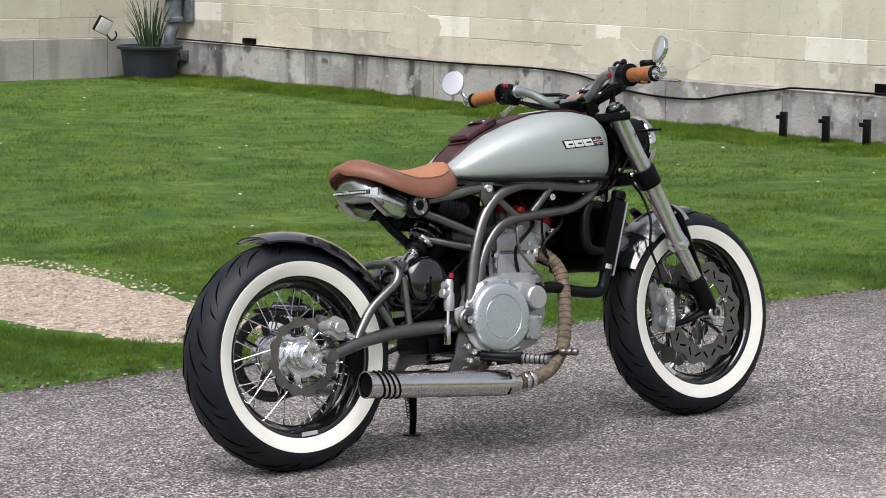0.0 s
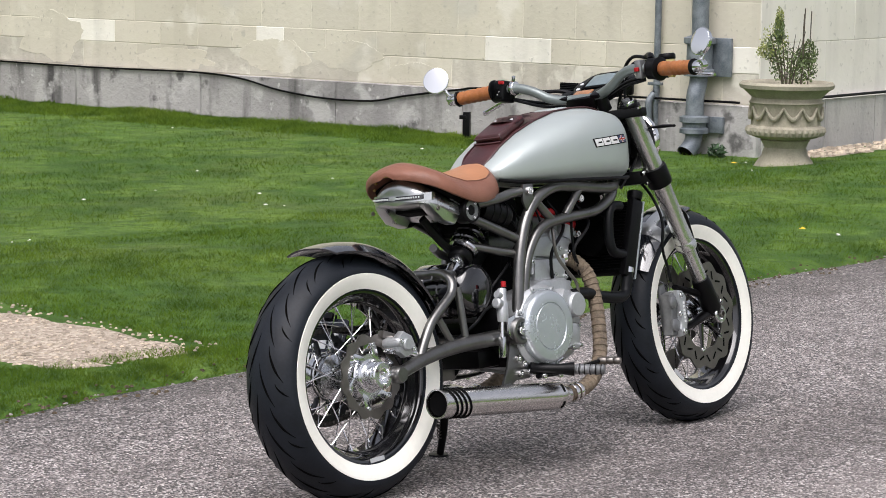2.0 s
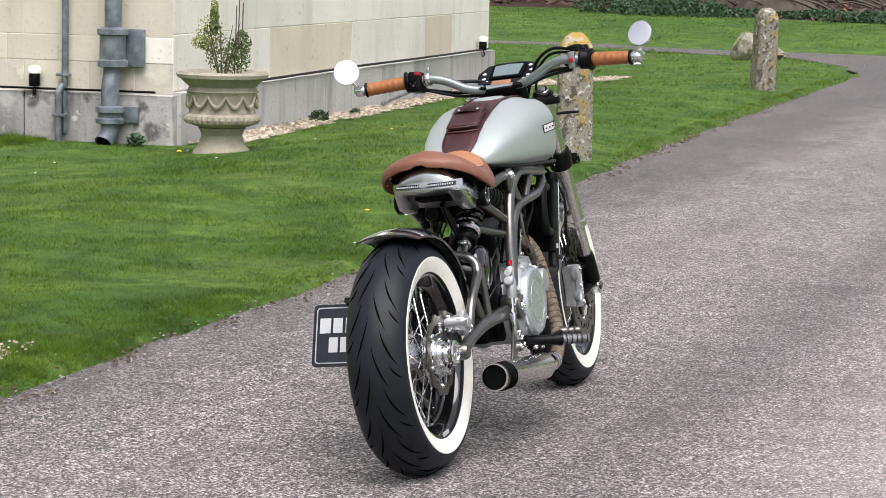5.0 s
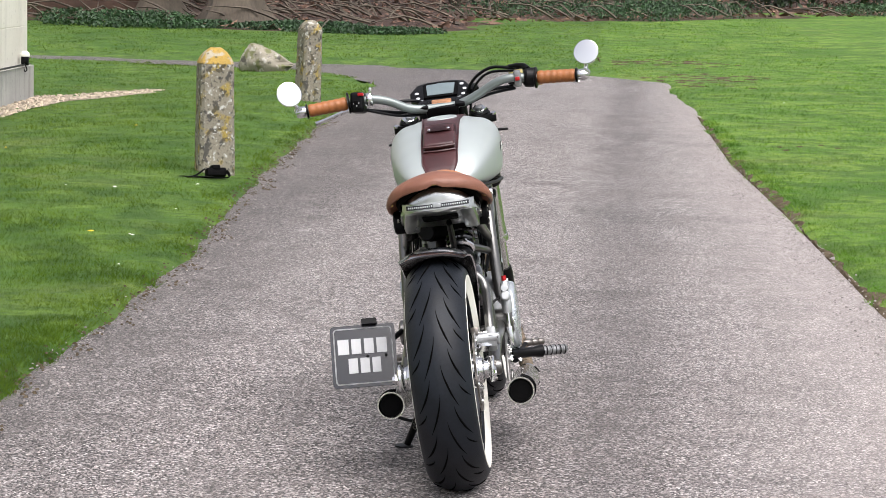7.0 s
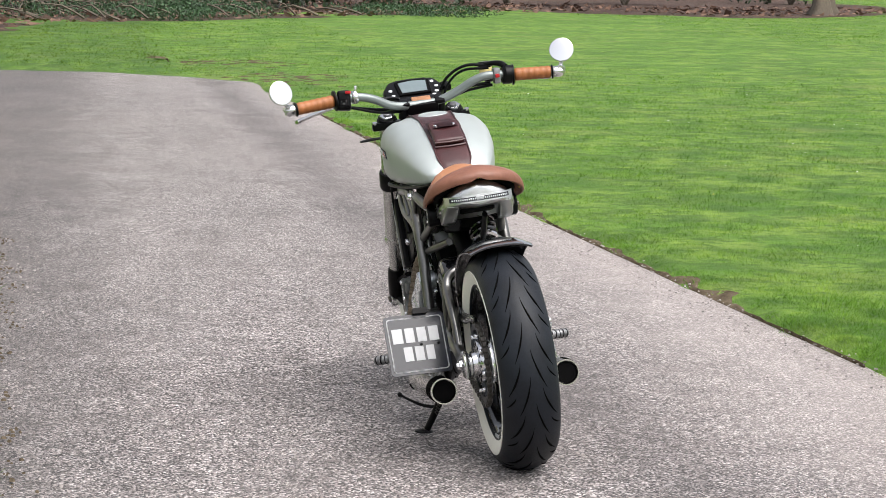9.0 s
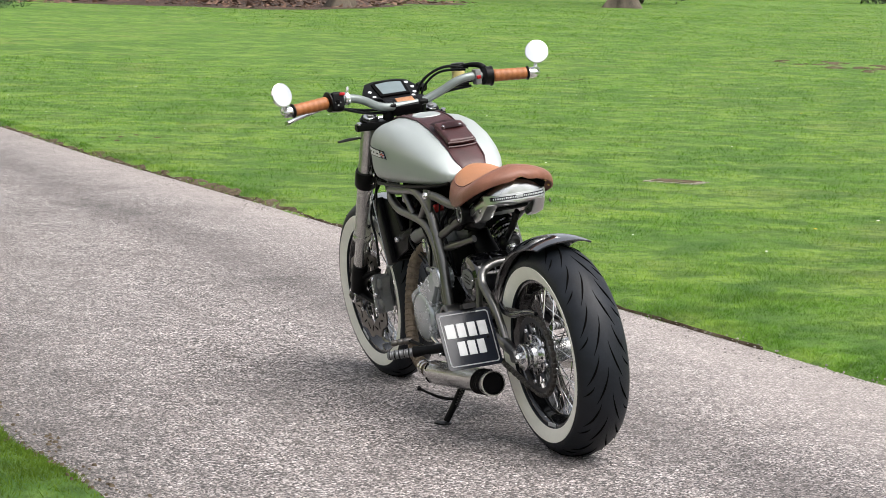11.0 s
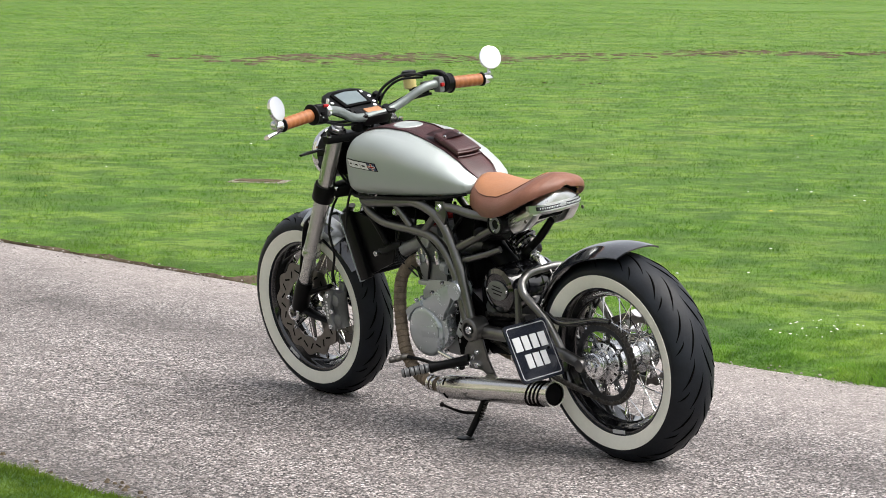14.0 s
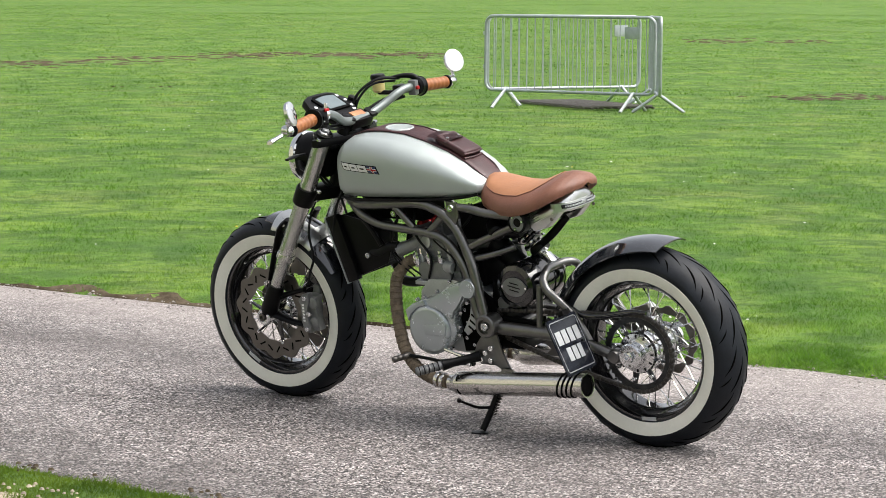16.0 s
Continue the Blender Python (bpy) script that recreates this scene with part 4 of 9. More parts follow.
# black cable along the plinth
cable = tube([on_west(a, z, 0.075) for a, z in ((10.6, 0.345), (9.4, 0.34), (8.3, 0.335), (6.4, 0.325), (5.2, 0.335), (4.67, 0.31), (4.24, 0.235), (3.76, 0.195), (3.3, 0.2), (3.0, 0.25), (2.5, 0.32), (2.2, 0.345), (1.0, 0.347), (0.1, 0.35))], 0.008, 8, 5)
tagged(obj("wall_cable", cable, SATIN_BLACK), "slack black cable fixed along the top of the plinth", "cable")
cable = tube([CORNER + D2 * a + N2 * 0.072 + Vector((0, 0, z)) for a, z in ((0.2, 0.36), (2, 0.365), (4, 0.372), (6, 0.368), (8.6, 0.37))], 0.010, 8, 4)
tagged(obj("wall_cable", cable, SATIN_BLACK), "black cable fixed along the top of the plinth", "cable")

# thin pipe up the wall
pipe = thing("thin_pipe", "thin lead-grey service pipe clipped to the wall", "pipe")
part("pipe_run", tube([on_west(0.78, 5.9, 0.05), on_west(0.78, 0.46, 0.05), on_west(0.78, 0.40, 0.06), on_west(0.80, 0.33, 0.11), on_west(0.80, 0.25, 0.115), on_west(0.80, -0.2, 0.115)], 0.024, 10, 3), LEAD, pipe)
for z, o in ((0.445, 0.05), (0.17, 0.115), (1.6, 0.05)):
    part("clip", box((0.10, 0.05, 0.02), on_west(0.79, z, o), (0, 0, 94), 0.005), LEAD, pipe)


def downpipe(a, flip=1.0):
    """Old rainwater pipe: collars, hopper with back plates and an open shoe."""
    t = thing("downpipe", "heavy weathered blue-grey lead rainwater pipe with box collars", "drainpipe")
    part("pipe_upper", tube([on_west(a, 5.9, 0.13), on_west(a, 0.76, 0.13)], 0.058, 16, 1), LEAD, t)
    part("hopper_box", lathe([(0.085, 0.515), (0.105, 0.52), (0.105, 0.56), (0.088, 0.57), (0.088, 0.73), (0.11, 0.74), (0.11, 0.775), (0.07, 0.79)], 20, "z", on_west(a, 0, 0.13)), LEAD, t)
    part("back_plate", box((0.33, 0.03, 0.26), on_west(a - 0.03, 0.645, 0.035), (0, 0, 94), 0.006), LEAD, t)
    part("pipe_lower", tube([on_west(a, 0.56, 0.13), on_west(a, 0.46, 0.14), on_west(a, 0.38, 0.17), on_west(a, 0.2, 0.175), on_west(a, 0.12, 0.175)], 0.062, 16, 4), LEAD, t)
    part("socket", lathe([(0.075, 0.13), (0.098, 0.135), (0.098, 0.165), (0.08, 0.175), (0.08, 0.205), (0.1, 0.21), (0.1, 0.245), (0.07, 0.255)], 20, "z", on_west(a, 0, 0.175)), LEAD, t)
    part("back_plate", box((0.30, 0.03, 0.11), on_west(a - 0.02, 0.19, 0.075), (0, 0, 94), 0.006), LEAD, t)
    shoe = tube([on_west(a, 0.16, 0.175), on_west(a, 0.10, 0.18), on_west(a + 0.005, 0.05, 0.20), on_west(a + 0.015, 0.0, 0.25)], [0.058, 0.058, 0.060, 0.064], 16, 4, cap=False)
    part("shoe", shoe, LEAD, t, "open pipe mouth")
    part("mouth", tube([on_west(a + 0.0145, 0.002, 0.246), on_west(a + 0.01, 0.03, 0.215)], 0.05, 16, 1), MATT_BLACK, t)
    return t


downpipe(0.39)
downpipe(10.55)

# vents, lamps, stakes
for a0, a1, z0, z1 in ((1.39, 1.61, 0.345, 0.415), (9.3, 9.5, 0.345, 0.40)):
    vent = thing("air_vent", "small black cast-iron air vent set in the wall", "vent")
    part("frame", box((a1 - a0, 0.03, z1 - z0), on_west((a0 + a1) / 2, (z0 + z1) / 2, 0.012), (0, 0, 94), 0.003), MATT_BLACK, vent)
    for k in range(5):
        part("slat", box((a1 - a0 - 0.02, 0.012, 0.006), on_west((a0 + a1) / 2, z0 + (k + 0.7) * (z1 - z0) / 5.5, 0.031), (25, 0, 94), 0.001), SATIN_BLACK, vent)
for base, d in ((on_west(1.0, 0.0, 0.0), N1), (CORNER + D2 * 8.35, N2)):
    lamp = thing("wall_lamp", "small black wall lamp with a cream cap and hanging cable", "lamp")
    o = base + d * 0.07
    part("body", lathe([(0.035, 0.36), (0.04, 0.37), (0.04, 0.44), (0.035, 0.45)], 14, "z", o), SATIN_BLACK, lamp)
    part("cap", lathe([(0.048, 0.45), (0.05, 0.465), (0.042, 0.49), (0.02, 0.505)], 14, "z", o), WHITEWALL, lamp)
    part("lead", tube([o + Vector((0, 0, 0.37)), o + d * 0.02 + Vector((0, 0, 0.32)), o + Vector((0, 0, 0.30)), o - d * 0.02 + Vector((0, 0, 0.345))], 0.006, 6, 4), SATIN_BLACK, lamp)
for a in (2.29, 1.88, 1.50):
    stake = thing("path_light", "short black garden light stake in the grass by the wall", "garden light", group="garden lights by the wall")
    o = on_west(a, 0, 0.22)
    z0 = ground_z(o.x, o.y) - 0.02
    part("post", box((0.05, 0.05, 0.215), (o.x, o.y, z0 + 0.105), (0, 0, 30), 0.003), SATIN_BLACK, stake)
    part("head", box((0.022, 0.05, 0.03), (o.x - 0.03, o.y + 0.012, z0 + 0.175), (0, 0, 30), 0.003), SATIN_BLACK, stake)

# floodlight and planter at the inner corner
flood = thing("floodlight", "small white floodlight tilted on its bracket on the wall", "floodlight")
fo = INNER - D2 * 0.92 + N2 * 0.16
part("housing", box((0.15, 0.05, 0.16), (fo.x, fo.y, 0.49), (18, 24, 0), 0.008), SATIN_BLACK, flood)
part("lens", box((0.135, 0.01, 0.145), (fo.x - 0.004, fo.y - 0.03, 0.483), (18, 24, 0), 0.004), WHITE_INK, flood, "white diffuser")
part("bracket", tube([fo + Vector((0.03, 0.03, 0.44)), fo + Vector((0.1, 0.02, 0.34)), fo + Vector((0.2, 0.1, 0.38)), fo + Vector((0.22, 0.16, 0.42))], 0.008, 6, 4), SATIN_BLACK, flood)
po = INNER - D2 * 0.55 + N2 * 0.42
planter = thing("planter", "wide dark blue-black garden planter with reedy grass", "planter", pose(po.x, po.y, ground_z(po.x, po.y) - 0.03))
part("tub", lathe([(0.22, 0.0), (0.245, 0.02), (0.275, 0.25), (0.285, 0.31), (0.32, 0.32), (0.325, 0.345), (0.30, 0.355), (0.27, 0.33), (0.262, 0.27), (0.0, 0.26)], 32, "z"), POT_BLACK, planter)
bm = bmesh.new()
rg = random.Random(8)
for _ in range(70):
    a, r = rg.uniform(0, 6.28), rg.uniform(0, 0.09)
    sp = rg.uniform(0.02, 0.22)
    h = rg.uniform(0.25, 0.62)
    tube([(r * math.cos(a), r * math.sin(a), 0.26), ((r + sp * 0.4) * math.cos(a), (r + sp * 0.4) * math.sin(a), 0.26 + h * 0.6), ((r + sp) * math.cos(a), (r + sp) * math.sin(a), 0.26 + h)], [0.006, 0.005, 0.001], 4, 2, bm)
part("reeds", bm, IVY, planter)

# the stone urn with its shrub
uo = Vector((7.72, 4.42, 0))
uo.z = ground_z(uo.x, uo.y) - 0.03
urn = thing("stone_urn", "weathered carved stone urn holding a small shrub", "urn", Matrix.Translation(uo) @ Matrix.Diagonal((0.83, 0.83, 0.94, 1)))
part("foot", lathe([(0.225, 0.0), (0.235, 0.02), (0.215, 0.05), (0.175, 0.10), (0.160, 0.15), (0.175, 0.185), (0.19, 0.20), (0.17, 0.21)], 40, "z"), URN_STONE, urn)
body = bmesh.new()
seg = 216
prof = [(0.17, 0.205), (0.22, 0.215), (0.275, 0.235), (0.292, 0.262), (0.285, 0.285), (0.262, 0.30), (0.255, 0.34), (0.262, 0.40), (0.272, 0.44), (0.285, 0.452), (0.268, 0.468), (0.262, 0.485), (0.30, 0.515), (0.33, 0.54), (0.355, 0.548), (0.362, 0.572), (0.345, 0.59), (0.315, 0.585), (0.29, 0.56), (0.0, 0.55)]
rings = []
for r, z in prof:
    ring = []
    for k in range(seg):
        a = 2 * math.pi * k / seg
        rr = r
        if 0.225 < z < 0.295:
            rr += 0.016 * abs(math.sin(a * 18))
        elif 0.30 < z < 0.45:
            rr += 0.007 * math.sin(a * 12) * (1 if z < 0.4 else 0.4) + 0.006 * noise.noise((a * 9, z * 30, 1))
        ring.append(body.verts.new((rr * math.cos(a), rr * math.sin(a), z)))
    rings.append(ring)
for a, b in zip(rings, rings[1:]):
    for k in range(seg):
        body.faces.new((a[k], a[(k + 1) % seg], b[(k + 1) % seg], b[k]))
part("bowl", body, URN_STONE, urn, "bowl carved with swags and a band of lobes")
for k in range(12):
    a = 2 * math.pi * k / 12
    b = 2 * math.pi * (k + 1) / 12
    pts = [(0.275 * math.cos(a + (b - a) * f), 0.275 * math.sin(a + (b - a) * f), 0.425 - 0.075 * math.sin(math.pi * f)) for f in (0, 0.25, 0.5, 0.75, 1)]
    part("swag", tube(pts, [0.008, 0.013, 0.017, 0.013, 0.008], 8, 3), URN_STONE, urn)


def leaf_cloud(blobs, count, size, seed, bm=None, flat=0.5):
    """Many small leaves round several uneven centres: (x, y, z, rx, ry, rz)."""
    rng = np.random.default_rng(seed)
    verts, faces = [], []
    for _ in range(count):
        x, y, z, rx, ry, rz = blobs[rng.integers(len(blobs))]
        d = rng.normal(0, 1, 3)
        d /= np.linalg.norm(d)
        r = rng.uniform(0.35, 1.0) ** 0.6
        c = np.array((x, y, z)) + d * r * (rx, ry, rz)
        u = rng.normal(0, 1, 3)
        u /= np.linalg.norm(u)
        w = np.cross(u, rng.normal(0, 1, 3))
        w /= np.linalg.norm(w)
        s = size * rng.uniform(0.6, 1.4)
        b = len(verts)
        verts += [tuple(c - u * s), tuple(c + w * s * flat), tuple(c + u * s), tuple(c - w * s * flat)]
        faces += [(b, b + 1, b + 2), (b, b + 2, b + 3)]
    return verts, faces


def leaves(name, blobs, count, size, seed, mat, parent=None, flat=0.5):
    v, f = leaf_cloud(blobs, count, size, seed, flat=flat)
    ob = raw(name, v, f, mat)
    if parent:
        ob.parent = parent
    return ob


shrub = thing("potted_shrub", "small variegated shrub with thin canes growing in the urn", "shrub", Matrix.Translation(uo) @ Matrix.Diagonal((0.80, 0.80, 0.95, 1)))
for k in range(9):
    a = k * 0.7
    part("stem", tube([(0.03 * math.cos(a), 0.03 * math.sin(a), 0.54), (0.10 * math.cos(a), 0.08 * math.sin(a), 0.72), (0.17 * math.cos(a), 0.14 * math.sin(a), 0.86 + 0.02 * (k % 4))], [0.007, 0.005, 0.002], 5, 3), BARK, shrub)
for k, (x, y) in enumerate(((0.1, -0.06), (0.14, -0.1), (0.02, -0.12))):
    part("cane", tube([(x, y, 0.54), (x + 0.01, y - 0.01, 1.03 + 0.02 * k)], 0.005, 5, 1), BARK, shrub)
leaves("foliage", [(0, 0, 0.70, 0.16, 0.15, 0.14), (0.08, -0.09, 0.68, 0.12, 0.12, 0.12), (-0.05, 0.08, 0.80, 0.10, 0.10, 0.13), (-0.04, 0.06, 0.93, 0.04, 0.04, 0.11), (0.10, -0.12, 0.77, 0.08, 0.08, 0.1)], 2600, 0.0115, 41, POT_LEAF, shrub)
leaves("new_growth", [(-0.06, 0.09, 0.84, 0.12, 0.12, 0.14), (-0.04, 0.18, 0.78, 0.08, 0.08, 0.05), (-0.04, 0.06, 1.0, 0.035, 0.035, 0.08)], 800, 0.0100, 42, POT_LEAF_PALE, shrub)["kind"] = "stuff"
for a, s, n in ((0.35, 0.07, 240), (2.55, 0.09, 260), (3.5, 0.05, 120)):
    q = CORNER + (D1 * 0.18 if a < 1 else D2 * a) + (N1 if a < 1 else N2) * 0.22
    tagged(leaves("wall_weed", [(q.x, q.y, ground_z(q.x, q.y) + s * 0.5, s, s * 0.9, s * 0.7)], n, 0.025, 50 + n, IVY, flat=0.25), "low weed growing at the foot of the wall", "weed")


# ---- stone posts, rock, strap ----
def stone_post(x, y, wide, high, label, tilt=0.0, turn=0.0):
    z0 = ground_z(x, y) - 0.05
    t = thing("stone_post", label, "stone post", pose(x, y, z0, tilt, 0, turn), group="stone posts along the drive")
    bm = bmesh.new()
    rows = []
    body_h = high * 0.88
    for k in range(15):
        f = k / 14
        h = wide * 0.5 * (1.06 - 0.1 * f)
        c = h * 0.80
        row = []
        for (ax, ay), (bx, by) in (((h, -c), (h, c)), ((c, h), (-c, h)), ((-h, c), (-h, -c)), ((-c, -h), (c, -h))):
            for g in (0, 0.5, 1):
                px, py = ax + (bx - ax) * g, ay + (by - ay) * g
                w = 0.008 * noise.noise((px * 9 + x, py * 9, f * high * 9))
                row.append((px * (1 + w * 4), py * (1 + w * 4), f * body_h))
        rows.append(row)
    part("shaft", loft(rows, bm), POST_STONE, t)
    cap_rows = []
    for f, s in ((0, 0.99), (0.03, 1.0), (0.35, 0.88), (0.7, 0.66), (0.92, 0.42), (1.0, 0.30)):
        cap_rows.append([(px * s, py * s, body_h + 0.002 + f * (high - body_h) + 0.006 * noise.noise((px * 20, py * 20, f))) for px, py, _ in rows[-1]])
    part("cap", loft(cap_rows), POST_CAP if wide > 0.21 else POST_STONE, t, "rounded top yellow with lichen" if wide > 0.21 else "")
    return t


stone_post(8.47, 2.255, 0.222, 0.86, "square stone post blotched with lichen, its rounded top ochre", turn=20)
stone_post(17.25, 2.82, 0.205, 0.86, "pale weathered stone post beside the bend", 1.5, 35)
rock_bm = bmesh.new()
bmesh.ops.create_icosphere(rock_bm, subdivisions=4, radius=1)
for v in rock_bm.verts:
    d = v.co.copy()
    k = 1 + 0.30 * noise.noise(d * 1.3 + Vector((3, 1, 7))) + 0.10 * noise.noise(d * 4)
    v.co = Vector((d.x * 0.22 * k, d.y * 0.34 * k, max(-0.1, d.z * 0.20 * k * (1.0 + 0.75 * d.y))))
rock = obj("boulder", rock_bm, ROCK)
rock.matrix_world = pose(24.0, 4.25, ground_z(24.0, 4.25) + 0.09)
tagged(rock, "pale angular boulder with moss beside the drive", "rock")

bag = thing("camera_on_grass", "black camera with its strap lying at the foot of the stone post", "camera", pose(7.98, 2.18, ground_z(7.98, 2.18) + 0.005, 0, 0, 12))
part("body", box((0.07, 0.13, 0.055), (0.05, -0.02, 0.035), (0, 20, 15), 0.014), MATT_BLACK, bag)
part("prism", box((0.045, 0.05, 0.03), (0.04, -0.02, 0.068), (0, 20, 15), 0.01), MATT_BLACK, bag)
part("lens", lathe([(0.036, 0), (0.038, 0.02), (0.034, 0.06), (0.03, 0.065), (0.0, 0.055)], 18, "x", (0.08, -0.01, 0.045)), GLOSS_BLACK, bag)
part("strap", tube([(0.03, 0.05, 0.06), (-0.03, 0.12, 0.02), (-0.04, 0.22, 0.012), (0.02, 0.20, 0.014), (-0.02, 0.08, 0.012), (-0.06, -0.02, 0.012), (-0.04, -0.10, 0.015), (0.03, -0.09, 0.05)], 0.010, 8, 5, squash=0.4), MATT_BLACK, bag, "webbing strap")
part("strap", tube([(0.0, 0.1, 0.02), (-0.05, 0.17, 0.018), (-0.07, 0.10, 0.02), (-0.05, 0.0, 0.02)], 0.008, 8, 5, squash=0.4), SATIN_BLACK, bag)

# ---- trees, shrubs and litter at the wood's edge ----
def tree(x, y, r, high, seed, label):
    """Tapered trunk with a root flare, limbs and a crown of leaf clumps."""
    rg = random.Random(seed)
    z0 = ground_z(x, y) - 0.15
    t = thing("tree", label, "tree", pose(x, y, z0, 0, 0, rg.uniform(0, 360)), group="trees at the wood's edge")
    bm = bmesh.new()
    rows = []
    for k in range(16):
        f = k / 15
        h = f * high * 0.62
        rr = r * (0.42 + 0.58 * (1 - f)) * (1 + 1.0 * math.exp(-h / (r * 1.1)))
        rows.append([((rr * (1 + (0.10 + 0.28 * math.exp(-h / (r * 1.3))) * math.sin(5 * a + seed) * math.cos(2 * a))) * math.cos(a) + 0.06 * high * f * f * math.sin(seed),
                      rr * math.sin(a) * (1 + 0.12 * math.sin(3 * a)), h) for a in (2 * math.pi * j / 24 for j in range(24))])
    part("trunk", loft(rows, bm), BARK, t)
    blobs = []
    for k in range(8):
        a = 2 * math.pi * k / 8 + rg.uniform(-0.3, 0.3)
        b = high * rg.uniform(0.33, 0.58)
        l = high * rg.uniform(0.22, 0.36)
        end = (l * math.cos(a), l * math.sin(a), b + high * rg.uniform(0.15, 0.4))
        part("limb", tube([(0, 0, b), (l * 0.4 * math.cos(a), l * 0.4 * math.sin(a), b + high * 0.1), end], [r * 0.42, r * 0.22, r * 0.06], 8, 4), BARK, t)
        blobs.append((*end, high * 0.15, high * 0.15, high * 0.10))
    leaves("crown", blobs + [(0, 0, high * 0.85, high * 0.2, high * 0.2, high * 0.14)], 2600, high * 0.013, seed, IVY, t)
    return t


tree(40.3, 7.35, 0.42, 14, 3, "large old tree with flared roots and ivied bark")
tree(42.4, 9.3, 0.34, 13, 4, "old tree with flared roots")
tree(66.3, -21.8, 0.30, 12, 5, "slender tree at the edge of the lawn")
tree(76, -36.4, 0.42, 13, 6, "tree at the far side of the lawn")
tree(62, 4, 0.35, 13, 7, "tree inside the wood")
tree(50, 14, 0.4, 14, 8, "tree inside the wood")


def bush(x, y, wide, high, seed, mat, label, count=2600, leaf=0.09):
    rg = random.Random(seed)
    z = ground_z(x, y)
    t = thing("shrub", label, "shrub", pose(x, y, z - 0.05))
    for k in range(5):
        a = rg.uniform(0, 6.28)
        part("stem", tube([(0, 0, 0), (wide * 0.2 * math.cos(a), wide * 0.2 * math.sin(a), high * 0.5), (wide * 0.35 * math.cos(a), wide * 0.35 * math.sin(a), high * 0.85)], [0.05, 0.035, 0.012], 6, 3), BARK, t)
    blobs = [(rg.uniform(-0.35, 0.35) * wide, rg.uniform(-0.5, 0.5) * wide, rg.uniform(0.2, 0.75) * high, wide * rg.uniform(0.18, 0.3), wide * rg.uniform(0.18, 0.3), high * rg.uniform(0.2, 0.32)) for _ in range(12)]
    leaves("foliage", blobs, count, leaf, seed, mat, t)
    return t


for k, (x, y) in enumerate(((57, 4.2), (58.5, 1.6), (60, -1.0), (62, -3.6), (66, -6), (60, 7.5), (54, 10.5), (52, 13.5), (47, 15.5), (70, -9), (74, -13), (78, -18), (84, -26), (82, -40), (96, -60))):
    bush(x, y, 4.2, 3.0, 60 + k, SHRUB_LEAF, "dense dark evergreen shrub at the edge of the wood", 2400, 0.10)
# out of view: stand-ins for the trees that darken the mirror reflections
for k, (x, y) in enumerate(((-43, 17), (-40, 25), (-36, 32), (-30, 39), (-23, 44))):
    bush(x, y, 9.5, 9.0, 120 + k, SHRUB_LEAF, "tall dark bush out of view, standing for trees reflected in the mirrors", 2600, 0.34)
for k, (x, y, w, h) in enumerate(((50.5, 1.2, 3.6, 0.45), (53.5, -0.5, 4.0, 0.5), (56.5, -2.6, 4.0, 0.45), (59, -6.5, 4, 0.4), (38.0, 9.2, 1.8, 0.40), (38.6, 6.0, 1.8, 0.22), (37.8, 4.6, 1.8, 0.16), (38.6, 7.4, 1.6, 0.18))):
    z = ground_z(x, y)
    rgb = random.Random(90 + k)
    tagged(leaves("ground_ivy", [(x + rgb.uniform(-0.5, 0.5) * w, y + rgb.uniform(-0.6, 0.6) * w, z + h * 0.35, w * 0.35, w * 0.35, h * 0.5) for _ in range(7)], 4200, 0.035, 90 + k, IVY), "low green ivy spreading over the leaf litter", "ivy")
scattered("dead_leaves", 11000, (37, 76, -30, 14), 71, DRY_LEAF, 0.11, "fallen brown leaves and twigs under the trees", "leaf litter", "leaf", lambda x, y: inside(x, y, litter), 0.03)
bm = bmesh.new()
rg = random.Random(12)
for _ in range(260):
    x, y = rg.uniform(38, 56), rg.uniform(-6, 12)
    if not inside(x, y, litter):
        continue
    z, a, l = ground_z(x, y) + 0.08, rg.uniform(0, 3.14), rg.uniform(0.4, 1.6)
    tube([(x, y, z), (x + 0.5 * l * math.cos(a), y + 0.5 * l * math.sin(a), z + rg.uniform(0.02, 0.3)), (x + l * math.cos(a), y + l * math.sin(a), z + rg.uniform(0, 0.4))], [0.03, 0.022, 0.008], 4, 2, bm)
tagged(obj("fallen_branches", bm, BARK), "tangle of fallen grey branches on the leaf litter", "branches", kind="stuff")
fence = thing("timber_fence", "dark brown horizontal board fence behind the lawn", "fence", pose(41.5, 16.5, 0.25, 0, 0, 98))
for k in range(7):
    part("post", box((0.1, 0.1, 1.9), (-7 + k * 2.4, 0.05, 0.9), (0, 0, 0), 0.008), FENCE_WOOD, fence)
for k in range(9):
    part("board", box((15, 0.03, 0.19), (0, 0, 0.12 + k * 0.2), (0, 0, 0), 0.006), FENCE_WOOD, fence)


